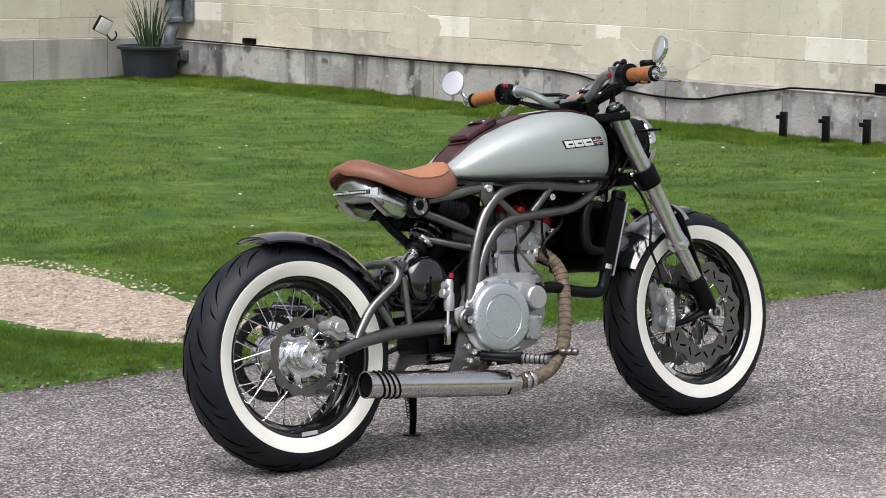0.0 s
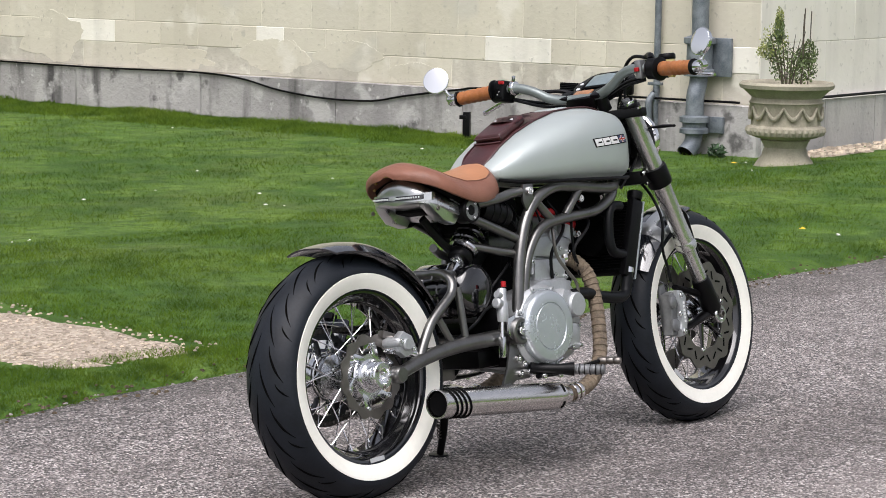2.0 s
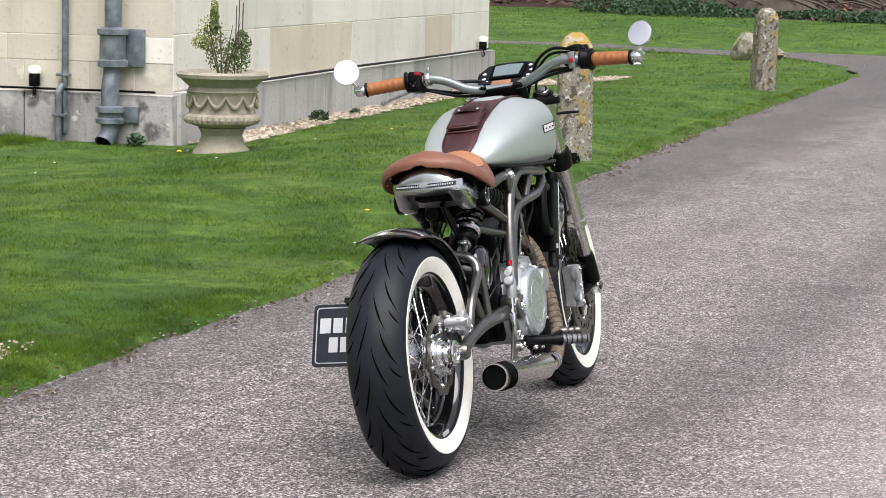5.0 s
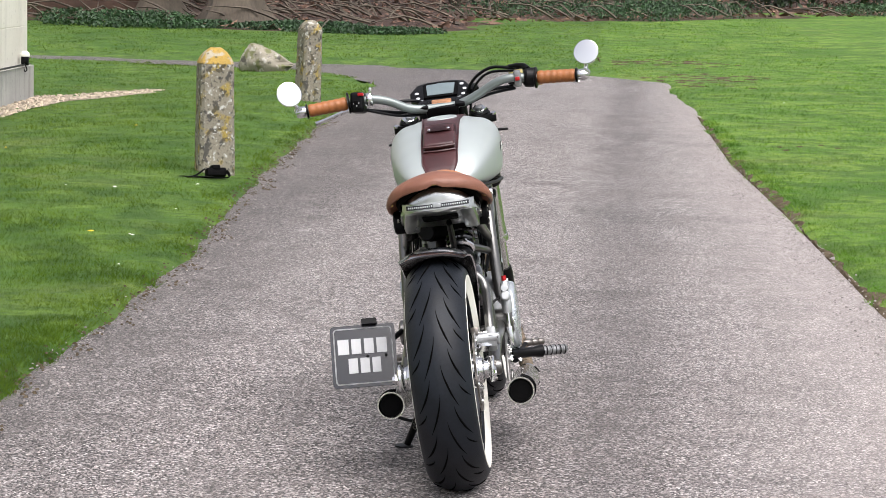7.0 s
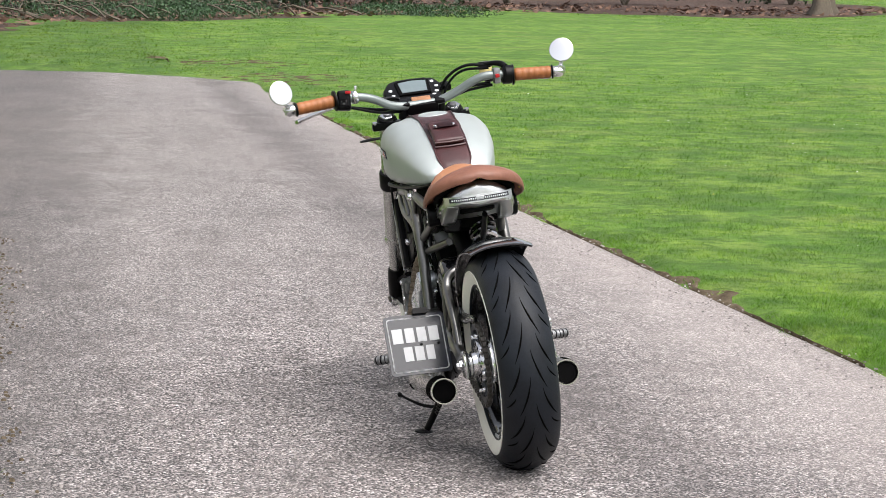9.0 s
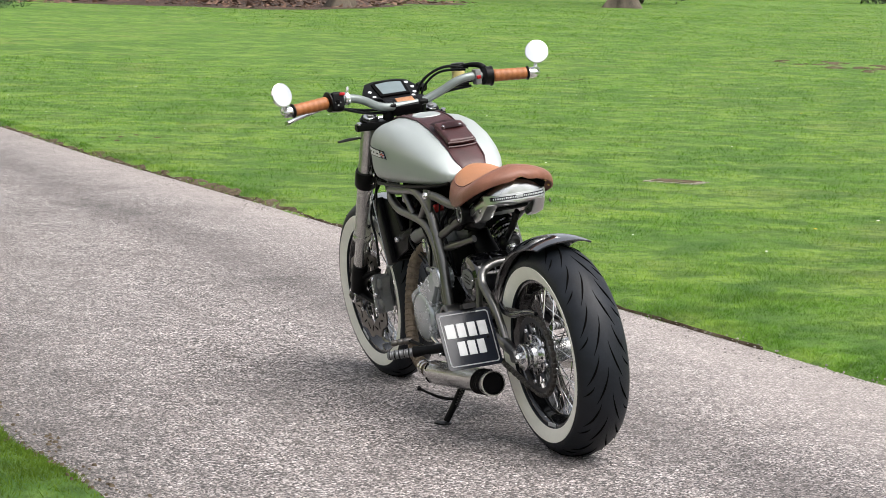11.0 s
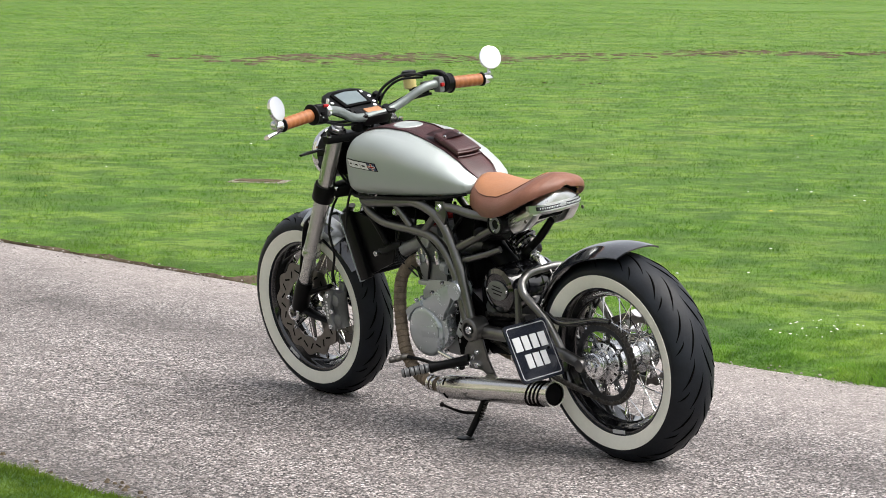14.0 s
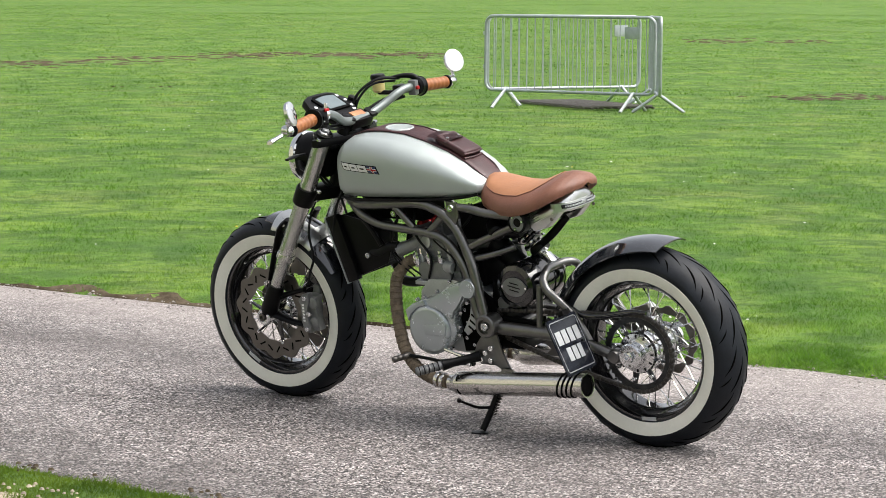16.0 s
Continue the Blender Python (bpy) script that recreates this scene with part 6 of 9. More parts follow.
for side in (1, -1):
    f = (lambda p: p) if side == 1 else mirror_v
    frame_rail = bp("frame_rail", tube(f(UPPER), 0.0155, 14, 5), STEEL, "bare steel frame tube with a lacquered sheen")
    bp("frame_rail", tube(f(LOWER), 0.0142, 14, 5), STEEL, "bare steel frame tube with a lacquered sheen")
    bp("frame_brace", tube(f([(0.125, 0.118, 0.712), (0.055, 0.119, 0.648)]), 0.0115, 12, 1), STEEL)
    bp("frame_brace", tube(f([(-0.066, 0.121, 0.694), (-0.004, 0.119, 0.641)]), 0.0115, 12, 1), STEEL)
    bp("seat_rail", tube(f([(-0.100, 0.12, 0.724), (-0.16, 0.118, 0.721), (-0.225, 0.112, 0.709), (-0.335, 0.10, 0.700)]), 0.0135, 12, 5), STEEL)
    bp("seat_stay", tube(f([(-0.152, 0.118, 0.600), (-0.225, 0.108, 0.634), (-0.335, 0.098, 0.680)]), 0.0125, 12, 4), STEEL)
    bp("frame_gusset", slab([(-0.085, 0.742), (-0.125, 0.742), (-0.132, 0.700), (-0.115, 0.665), (-0.085, 0.70)], side * 0.124, side * 0.133), STEEL)
    bolt((-0.107, side * 0.133, 0.724), 0.012, side, CHROME, 0.010, "frame_bolt")
    bolt((0.135, side * 0.112, 0.688), 0.011, side, CHROME, 0.008, "frame_bolt")
    # swing arm
    bp("swingarm_rail", tube(f([(-0.205, 0.118, 0.351), (-0.27, 0.118, 0.353), (-0.43, 0.118, 0.350), (-0.55, 0.119, 0.335), (-0.655, 0.119, 0.308)]), [0.021, 0.021, 0.019, 0.0175, 0.0165], 14, 5), STEEL, "bare steel swingarm tube")
    bp("swingarm_strut", tube(f([(-0.398, 0.108, 0.498), (-0.393, 0.116, 0.354)]), 0.010, 12, 1), STEEL)
    bp("swingarm_strut", tube(f([(-0.485, 0.112, 0.425), (-0.445, 0.116, 0.355)]), 0.009, 12, 1), STEEL)
    bp("axle_lug", turned([(0.018, 0), (0.022, 0.2), (0.022, 0.8), (0.018, 1)], (-0.665, side * 0.098, 0.306), (-0.665, side * 0.138, 0.306), 18), STEEL)
    bp("chain_adjuster", turned([(0.007, 0), (0.007, 1)], (-0.668, side * 0.119, 0.306), (-0.705, side * 0.119, 0.308), 10), CHROME)
    boss = bp("pivot_boss", lathe([(0.034, side * 0.105), (0.036, side * 0.112), (0.036, side * 0.158), (0.032, side * 0.162), (0.024, side * 0.162), (0.023, side * 0.150), (0.0001, side * 0.150)], 28, "y", (-0.218, 0, 0.364)), STEEL, "swingarm pivot boss")
    bolt((-0.218, side * 0.150, 0.364), 0.014, side, POLISHED, 0.014, "pivot_nut", boss)
    plate = bp("footrest_plate", slab([(-0.20, 0.345), (-0.165, 0.30), (-0.150, 0.262), (-0.175, 0.236), (-0.235, 0.236), (-0.285, 0.205), (-0.30, 0.205), (-0.262, 0.275), (-0.243, 0.335)], side * 0.128, side * 0.136, bevel=0.002), STEEL)
    for u, w in ((-0.222, 0.292), (-0.20, 0.275), (-0.218, 0.252), (-0.182, 0.252)):
        bolt((u, side * 0.136, w), 0.0095, side, CHROME, 0.010, "plate_bolt", plate)
HOOP = [(-0.572, 0.114, 0.336), (-0.545, 0.112, 0.378), (-0.512, 0.111, 0.420), (-0.465, 0.110, 0.455), (-0.425, 0.107, 0.482), (-0.408, 0.100, 0.508), (-0.402, 0.080, 0.527), (-0.392, 0.05, 0.534), (-0.386, 0.0, 0.534)]
bp("swingarm_hoop", tube(HOOP + mirror_v(HOOP[:-1])[::-1], 0.0125, 12, 5), STEEL, "bent steel hoop of the swingarm")
for v in (-0.062, -0.026):
    bp("shock_lug", slab([(-0.405, 0.520), (-0.392, 0.545), (-0.352, 0.538), (-0.338, 0.522), (-0.345, 0.508), (-0.375, 0.512)], v - 0.003, v + 0.003, bevel=0.001), STEEL)
bp("cross_tube", turned([(0.012, 0), (0.012, 1)], (-0.265, 0.118, 0.352), (-0.265, -0.118, 0.352), 14), STEEL)
for side in (1, -1):
    bp("subframe_link", tube([(-0.150, side * 0.115, 0.560), (-0.225, side * 0.095, 0.578), (-0.285, side * 0.062, 0.598)], 0.011, 12, 3), STEEL)

# shock absorber
S0, S1 = Vector((-0.352, -0.044, 0.520)), Vector((-0.180, -0.044, 0.702))
sdir = (S1 - S0).normalized()
shock = bp("shock_absorber", turned([(0.012, 0.1), (0.012, 0.2), (0.019, 0.21), (0.019, 0.30), (0.021, 0.32), (0.021, 0.95), (0.015, 1.0)], S0, S1, 20), POLISHED, "alloy shock absorber with black spring")
bp("clevis", box((0.062, 0.030, 0.028), S0 + sdir * 0.016, (0, -46, 0), 0.006), POLISHED, "", shock)
bolt((S0.x, S0.y - 0.015, S0.z), 0.008, -1, CHROME, 0.006, "clevis_bolt", shock)
bolt((S0.x, S0.y + 0.015, S0.z), 0.008, 1, CHROME, 0.006, "clevis_bolt", shock)
bp("spring_seat", turned([(0.034, 0), (0.040, 0.3), (0.040, 0.7), (0.028, 1)], S0 + sdir * 0.088, S0 + sdir * 0.104, 28), POLISHED, "", shock)
bp("adjuster_ring", turned([(0.030, 0), (0.034, 0.3), (0.034, 0.7), (0.030, 1)], S0 + sdir * 0.060, S0 + sdir * 0.084, 28), SATIN_BLACK, "", shock)
q_side = sdir.cross(Vector((0, 1, 0))).normalized()
coil = [S0 + sdir * (0.108 + 0.135 * k / 66) + (Vector((0, 1, 0)) * math.cos(k * 0.571) + q_side * math.sin(k * 0.571)) * 0.036 for k in range(67)]
bp("spring", tube(coil, 0.0068, 8, 2), GLOSS_BLACK, "black coil spring", shock)
bp("reservoir", turned([(0.02, 0), (0.025, 0.08), (0.025, 0.92), (0.02, 1)], (-0.20, 0.045, 0.640), (-0.30, 0.045, 0.648), 20), SATIN_BLACK, "", shock)


# tank
TANK = [(-0.184, 0.056, 0.775, 0.786), (-0.180, 0.074, 0.764, 0.797), (-0.170, 0.090, 0.757, 0.808), (-0.150, 0.104, 0.752, 0.824), (-0.11, 0.120, 0.747, 0.851), (-0.05, 0.136, 0.743, 0.881), (0.03, 0.152, 0.739, 0.908), (0.12, 0.162, 0.736, 0.930), (0.20, 0.165, 0.733, 0.937), (0.26, 0.163, 0.731, 0.935), (0.305, 0.154, 0.730, 0.925), (0.333, 0.138, 0.731, 0.907), (0.348, 0.115, 0.735, 0.880), (0.354, 0.07, 0.75, 0.84)]
tank_u = [t[0] for t in TANK]


def tank_at(u):
    return [float(np.interp(u, tank_u, [t[k] for t in TANK])) for k in (1, 2, 3)]


def tank_square(u):
    """How square the upper half of a section is."""
    return float(np.interp(u, (-0.19, -0.10, 0.02, 0.12, 0.3), (2.2, 2.35, 2.6, 2.8, 3.0)))


def tank_top(u, v, lift=0.0):
    hw, lo, hi = tank_at(u)
    n = tank_square(u)
    k = max(0.0, 1 - abs(v / hw) ** n) ** (1 / n)
    return (lo + hi) / 2 + (hi - lo) / 2 * k + lift


sections = []
for u in smooth_path([(t[0], 0, 0) for t in TANK], 4):
    hw, lo, hi = tank_at(u.x)
    ring = []
    for k in range(56):
        a = 2 * math.pi * k / 56
        c, s = math.cos(a), math.sin(a)
        n = tank_square(u.x) if s > 0 else 6.0
        e = 2 / n
        v = hw * math.copysign(abs(c) ** e, c) * (1 - 0.085 * max(0, -s))
        scallop = 0.005 * math.exp(-((abs(v) - 0.092) / 0.018) ** 2) * step(0.02, 0.14, u.x) * step(0.33, 0.26, u.x) * max(0.0, s)
        ring.append((u.x, v, (lo + hi) / 2 + (hi - lo) / 2 * math.copysign(abs(s) ** e, s) - scallop))
    sections.append(ring)
tank = bp("fuel_tank", loft(sections), SILVER, "satin silver fuel tank")
seam = [(u, side * tank_at(u)[0] * 0.93, tank_at(u)[1] + 0.002) for side in (1,) for u in np.linspace(-0.17, 0.335, 14)]
bp("tank_seam", tube(seam, 0.005, 8, 3), SATIN_BLACK, "", tank)
bp("tank_seam", tube(mirror_v(seam), 0.005, 8, 3), SATIN_BLACK, "", tank)

strip = bmesh.new()
us = list(np.linspace(-0.182, 0.318, 46))
rows = []
for u in us:
    half = float(np.interp(u, (-0.182, -0.15, -0.05, 0.1, 0.2, 0.318), (0.036, 0.050, 0.054, 0.055, 0.062, 0.07)))
    row = [(u, half * (k / 6 - 1), tank_top(u, half * (k / 6 - 1), 0.0035 if 0 < k < 12 else 0.0005)) for k in range(13)]
    rows.append([strip.verts.new(p) for p in row])
for a, b in zip(rows, rows[1:]):
    for k in range(12):
        strip.faces.new((a[k], b[k], b[k + 1], a[k + 1]))
tank.location.y = -0.006
leather = bp("tank_strap", strip, OXBLOOD, "oxblood leather strap along the tank", tank)
for s in (0, 12):
    bp("piping", tube([(u, float(np.interp(u, (-0.182, -0.15, -0.05, 0.1, 0.2, 0.318), (0.036, 0.050, 0.054, 0.055, 0.062, 0.07))) * (s / 6 - 1) * 0.98, tank_top(u, float(np.interp(u, (-0.182, -0.15, -0.05, 0.1, 0.2, 0.318), (0.036, 0.050, 0.054, 0.055, 0.062, 0.07))) * (s / 6 - 1) * 0.98, 0.003)) for u in us[::3]], 0.0024, 6, 3), OXBLOOD, "", leather)
cap_bm = lathe([(0.046, -0.004), (0.047, 0.000), (0.043, 0.003), (0.040, 0.0015), (0.020, 0.003), (0.0001, 0.0035)], 36, "z")
bmesh.ops.transform(cap_bm, matrix=Matrix.Translation((0.178, 0.0, tank_top(0.178, 0) + 0.002)) @ Matrix.Rotation(radians(-4), 4, "Y"), verts=cap_bm.verts)
bp("filler_cap", cap_bm, SILVER, "round flush filler cap", tank)
slope = math.degrees(math.atan2(tank_top(0.0, 0) - tank_top(-0.13, 0), 0.13))
pouch = bp("pouch", box((0.120, 0.092, 0.024), (-0.048, 0, tank_top(-0.048, 0) + 0.012), (0, -slope, 0), 0.010, segs=3), OXBLOOD, "small oxblood leather pouch", leather)
flap = bmesh.new()
fl = []
for k in range(11):
    f = k / 10
    u = 0.036 - 0.072 * f
    z = tank_top(u, 0) + 0.020 + 0.011 * math.sin(math.pi * min(1, f * 1.3) * 0.5) * (1 - 0.25 * f)
    fl.append([flap.verts.new((u - 0.012 * f * (1 - (v / 0.05) ** 2), v, z - 0.008 * abs(v / 0.05) ** 3)) for v in np.linspace(-0.050, 0.050, 11)])
for a, b in zip(fl, fl[1:]):
    for k in range(10):
        flap.faces.new((a[k], b[k], b[k + 1], a[k + 1]))
bmesh.ops.solidify(flap, geom=flap.faces[:], thickness=0.004)
bp("pouch_flap", flap, OXBLOOD, "pouch flap with two studs", leather)
for v in (-0.028, 0.028):
    bp("stud", lathe([(0.0055, 0), (0.005, 0.003), (0.0001, 0.0042)], 12, "z", (-0.028, v, tank_top(-0.028, 0) + 0.0285)), CHROME, "", leather)
for v in (-0.008, 0.008):
    bp("pouch_hem", tube([(-0.102, -0.046, tank_top(-0.102, 0) + 0.011 + v * 0.8), (-0.108, 0, tank_top(-0.106, 0) + 0.012 + v * 0.8), (-0.102, 0.046, tank_top(-0.102, 0) + 0.011 + v * 0.8)], 0.0035, 6, 4), OXBLOOD, "", leather)

# badges: plain shapes
def tank_side(u, w):
    """Half width of the tank at a place on its flank."""
    hw, lo, hi = tank_at(u)
    k = (w - (lo + hi) / 2) / ((hi - lo) / 2)
    n = tank_square(u) if k > 0 else 6.0
    return hw * max(0.0, 1 - abs(k) ** n) ** (1 / n) * (1 - 0.085 * max(0, -k))


def emblem(name, side, a0, a1, z0, z1, lift, thick, mat, under, label="", slant=0.5):
    """A thin raised plate bent to the tank's flank."""
    bm = bmesh.new()
    rows = []
    for j in range(4):
        z = z0 + (z1 - z0) * j / 3
        row = []
        for k in range(9):
            u = a0 + (a1 - a0) * k / 8 - side * slant * (z - 0.836) * 1.0
            w = z + 0.05 * (u - 0.22)
            row.append(bm.verts.new((u, side * (tank_side(u, w) + lift), w)))
        rows.append(row)
    for a, b in zip(rows, rows[1:]):
        for k in range(8):
            bm.faces.new((a[k], a[k + 1], b[k + 1], b[k]))
    ext = bmesh.ops.extrude_face_region(bm, geom=bm.faces[:])
    for g in ext["geom"]:
        if isinstance(g, bmesh.types.BMVert):
            g.co.y += side * thick
    return bp(name, bm, mat, label, under)


for side in (1, -1):
    sl = -0.5
    badge = emblem("tank_badge", side, 0.150, 0.296, 0.824, 0.849, 0.0006, 0.0014, MATT_BLACK, tank, "dark badge with pale slanted blocks", sl)
    blocks = ((0.154, 0.184), (0.187, 0.217), (0.220, 0.254)) if side == -1 else ((0.192, 0.226), (0.229, 0.259), (0.262, 0.292))
    for a, b in blocks:
        blk = emblem("badge_block", side, a, b, 0.8265, 0.8465, 0.002, 0.0012, WHITE_INK, badge, "", sl)
        emblem("badge_notch", side, a + 0.010, b - (0.005 if side == -1 else 0.008), 0.8342, 0.8385, 0.0031, 0.0005, MATT_BLACK, badge, "", sl)
    a, b = (0.258, 0.292) if side == -1 else (0.154, 0.188)
    emblem("badge_flag", side, a, b, 0.8265, 0.8465, 0.002, 0.0012, BADGE_BLUE, badge, "blue panel with a red cross", sl)
    emblem("badge_flag", side, a, b, 0.833, 0.840, 0.0032, 0.0004, WHITE_INK, badge, "", sl)
    emblem("badge_flag", side, a + 0.012, b - 0.014, 0.8265, 0.8465, 0.0032, 0.0004, WHITE_INK, badge, "", sl)
    emblem("badge_flag", side, a, b, 0.8345, 0.8385, 0.0036, 0.0004, RED, badge, "", sl)
    emblem("badge_flag", side, a + 0.014, b - 0.016, 0.8265, 0.8465, 0.0036, 0.0004, RED, badge, "", sl)

# saddle: a bent leather shell, tan on top, with a brown band and brass studs under its back rim
SEAT = [  # u, half width, top, lower edge, underside
    (-0.158, 0.026, 0.786, 0.762, 0.764), (-0.163, 0.050, 0.797, 0.752, 0.755), (-0.174, 0.076, 0.806, 0.743, 0.747), (-0.195, 0.098, 0.806, 0.734, 0.738), (-0.235, 0.118, 0.797, 0.721, 0.728), (-0.28, 0.131, 0.789, 0.714, 0.724),
    (-0.33, 0.141, 0.789, 0.715, 0.730), (-0.375, 0.146, 0.798, 0.725, 0.747), (-0.412, 0.146, 0.813, 0.738, 0.772), (-0.436, 0.140, 0.823, 0.749, 0.790), (-0.456, 0.130, 0.829, 0.760, 0.799), (-0.476, 0.113, 0.828, 0.771, 0.801), (-0.494, 0.089, 0.822, 0.781, 0.800), (-0.508, 0.060, 0.814, 0.789, 0.798), (-0.517, 0.026, 0.806, 0.793, 0.797)]
SV = -0.009  # the saddle sits a little to the right


def seat_at(u):
    xs_ = [-s[0] for s in SEAT]
    return [float(np.interp(-u, xs_, [s[k] for s in SEAT])) for k in range(1, 5)]


def seat_top(u, f, lift=0.0):
    hw, wt, be, bc = seat_at(u)
    return (u, (hw + lift) * f + SV, be + (wt - be) * max(0.0, 1 - abs(f) ** float(np.interp(u, (-0.46, -0.30), (1.3, 2.0)))) ** float(np.interp(u, (-0.46, -0.30), (0.40, 0.48))) + lift)


seat_us = [p.x for p in smooth_path([(s[0], 0, 0) for s in SEAT], 4)]
rows = []
for u in seat_us:
    hw, wt, be, bc = seat_at(u)
    ring = [seat_top(u, math.sin(a)) for a in np.linspace(-math.pi / 2, math.pi / 2, 33)]
    ring += [(u, hw * f + SV, be + d) for f, d in ((0.985, -0.006), (0.95, -0.007))]
    ring += [(u, hw * 0.93 * f + SV, be + (bc - be) * (1 - abs(f) ** 2.2)) for f in np.linspace(0.97, -0.97, 15)]
    ring += [(u, hw * f + SV, be + d) for f, d in ((-0.95, -0.007), (-0.985, -0.006))]
    rows.append(ring)
for row, at in ((rows[0], 0), (rows[-1], len(rows))):
    c = sum((Vector(p) for p in row), Vector()) / len(row)
    rows.insert(at, [tuple(c + (Vector(p) - c) * 0.04 - Vector((0.002 if at else -0.002, 0, 0))) for p in row])
seat = bp("saddle", loft(rows), TAN_SIDE, "brown leather saddle with a tan top and a raised back edge")
PANEL_U, PANEL_F = (-0.440, -0.430, -0.41, -0.375, -0.33, -0.24, -0.20, -0.182, -0.174, -0.169), (0.02, 0.26, 0.47, 0.63, 0.73, 0.78, 0.75, 0.62, 0.42, 0.1)
rows = []
for u in np.interp(np.linspace(0, 1, 44), np.linspace(0, 1, 10), PANEL_U):
    g = float(np.interp(u, PANEL_U, PANEL_F))
    rows.append([seat_top(u, g * f, 0.0032 * (1 - abs(f) ** 6)) for f in np.linspace(-1, 1, 17)] + [seat_top(u, g * f, -0.004) for f in np.linspace(1, -1, 17)])
bp("seat_panel", loft(rows), TAN, "tan leather top panel", seat)
for side in (1, -1):
    bp("seat_seam", tube([seat_top(u, side * float(np.interp(u, PANEL_U, PANEL_F)) * 1.01, 0.0006) for u in np.linspace(-0.437, -0.171, 40)], 0.0017, 6, 1), TAN_SIDE, "", seat)
stud0 = None
for k in range(17):
    f = -1 + k / 8
    u = -0.509 + 0.085 * abs(f) ** 2.4
    hw, wt, be, bc = seat_at(u)
    p = Matrix.Translation((u - 0.001, hw * 0.93 * math.copysign(min(0.97, abs(f)), f) + SV, be + (bc - be) * (1 - min(0.97, abs(f)) ** 2.2) - 0.001))
    if stud0 is None:
        stud0 = bp("seat_stud", lathe([(0.0040, 0.003), (0.0036, -0.002), (0.0001, -0.004)], 10, "x"), BRASS, "", seat)
        stud0.matrix_basis = p
    else:
        share("seat_stud", stud0, seat, p)
pan_rows = []
for u in [q for q in seat_us if -0.45 < q < -0.22]:
    hw, wt, be, bc = seat_at(u)
    fs = np.linspace(-0.9, 0.9, 15)
    pan_rows.append([(u, hw * f * 0.90 + SV, be + (bc - be) * (1 - abs(f) ** 2.0) - 0.002) for f in fs] + [(u, hw * f * 0.86 + SV, be + (bc - be) * (1 - abs(f) ** 2.0) - 0.014) for f in fs[::-1]])
bp("seat_pan", loft(pan_rows), MATT_BLACK, "", seat)

# tail unit
def tail_round(bm):
    """Round the back of the tail off in plan."""
    for v in bm.verts:
        k = max(0.0, (-0.42 - v.co.x) / 0.075)
        v.co.y = SV + (v.co.y - SV) * (1 - 0.22 * k * k)
    return bm


def light_u(v):
    return -0.496 + 0.045 * (v / 0.104) ** 4


def light_strip(half, back, deep, z0, z1):
    """A bar that follows the round back of the tail."""
    return loft([[(light_u(v) + back, v + SV, z0), (light_u(v) + back + deep, v + SV, z0), (light_u(v) + back + deep + 0.003, v + SV, z1), (light_u(v) + back + 0.003, v + SV, z1)] for v in np.linspace(-half, half, 21)])


shell = []
for u, hw, base, top, n in ((-0.322, 0.100, 0.676, 0.706, 3.0), (-0.345, 0.108, 0.674, 0.712, 3.0), (-0.375, 0.111, 0.682, 0.728, 2.8), (-0.405, 0.111, 0.695, 0.748, 2.5), (-0.432, 0.108, 0.708, 0.767, 2.2), (-0.452, 0.102, 0.716, 0.779, 2.1), (-0.468, 0.093, 0.720, 0.784, 2.0), (-0.480, 0.079, 0.722, 0.783, 2.0), (-0.488, 0.060, 0.724, 0.776, 2.0), (-0.492, 0.036, 0.727, 0.764, 2.0)):
    e = 2 / n
    shell.append([(u, hw * math.copysign(abs(math.cos(a)) ** e, math.cos(a)) + SV, base + (top - base) * math.sin(a) ** e) for a in np.linspace(0, math.pi, 29)] + [(u, hw * f + SV, base - 0.008 * (1 - f * f)) for f in (-0.9, -0.5, 0, 0.5, 0.9)])
tail = bp("tail_cowl", loft(shell), TAIL_ALLOY, "polished aluminium tail unit")
bp("light_bar_frame", light_strip(0.099, -0.004, 0.014, 0.727, 0.747), TAIL_ALLOY, "", tail)
bar_l = bp("tail_light", light_strip(0.086, -0.0075, 0.008, 0.7315, 0.7430), GLOSS_BLACK, "narrow dark tail light with a row of small lenses", tail)
led = None
for k in range(28):
    v = -0.079 + 0.158 * k / 27
    if abs(v) < 0.013:
        continue
    p = Matrix.Translation((light_u(v) - 0.0075, v + SV, 0.7375)) @ Matrix.Rotation(-math.atan(4 * 0.045 * v ** 3 / 0.104 ** 4), 4, "Z")
    if led is None:
        led = bp("light_lens", box((0.003, 0.0034, 0.005), (0, 0, 0), (0, 0, 0), 0.001), LENS, "", bar_l)
        led.matrix_basis = p
    else:
        share("light_lens", led, bar_l, p)
bp("light_clip", box((0.006, 0.024, 0.014), (-0.500, SV, 0.737), (0, 0, 0), 0.003), CAST, "", bar_l)
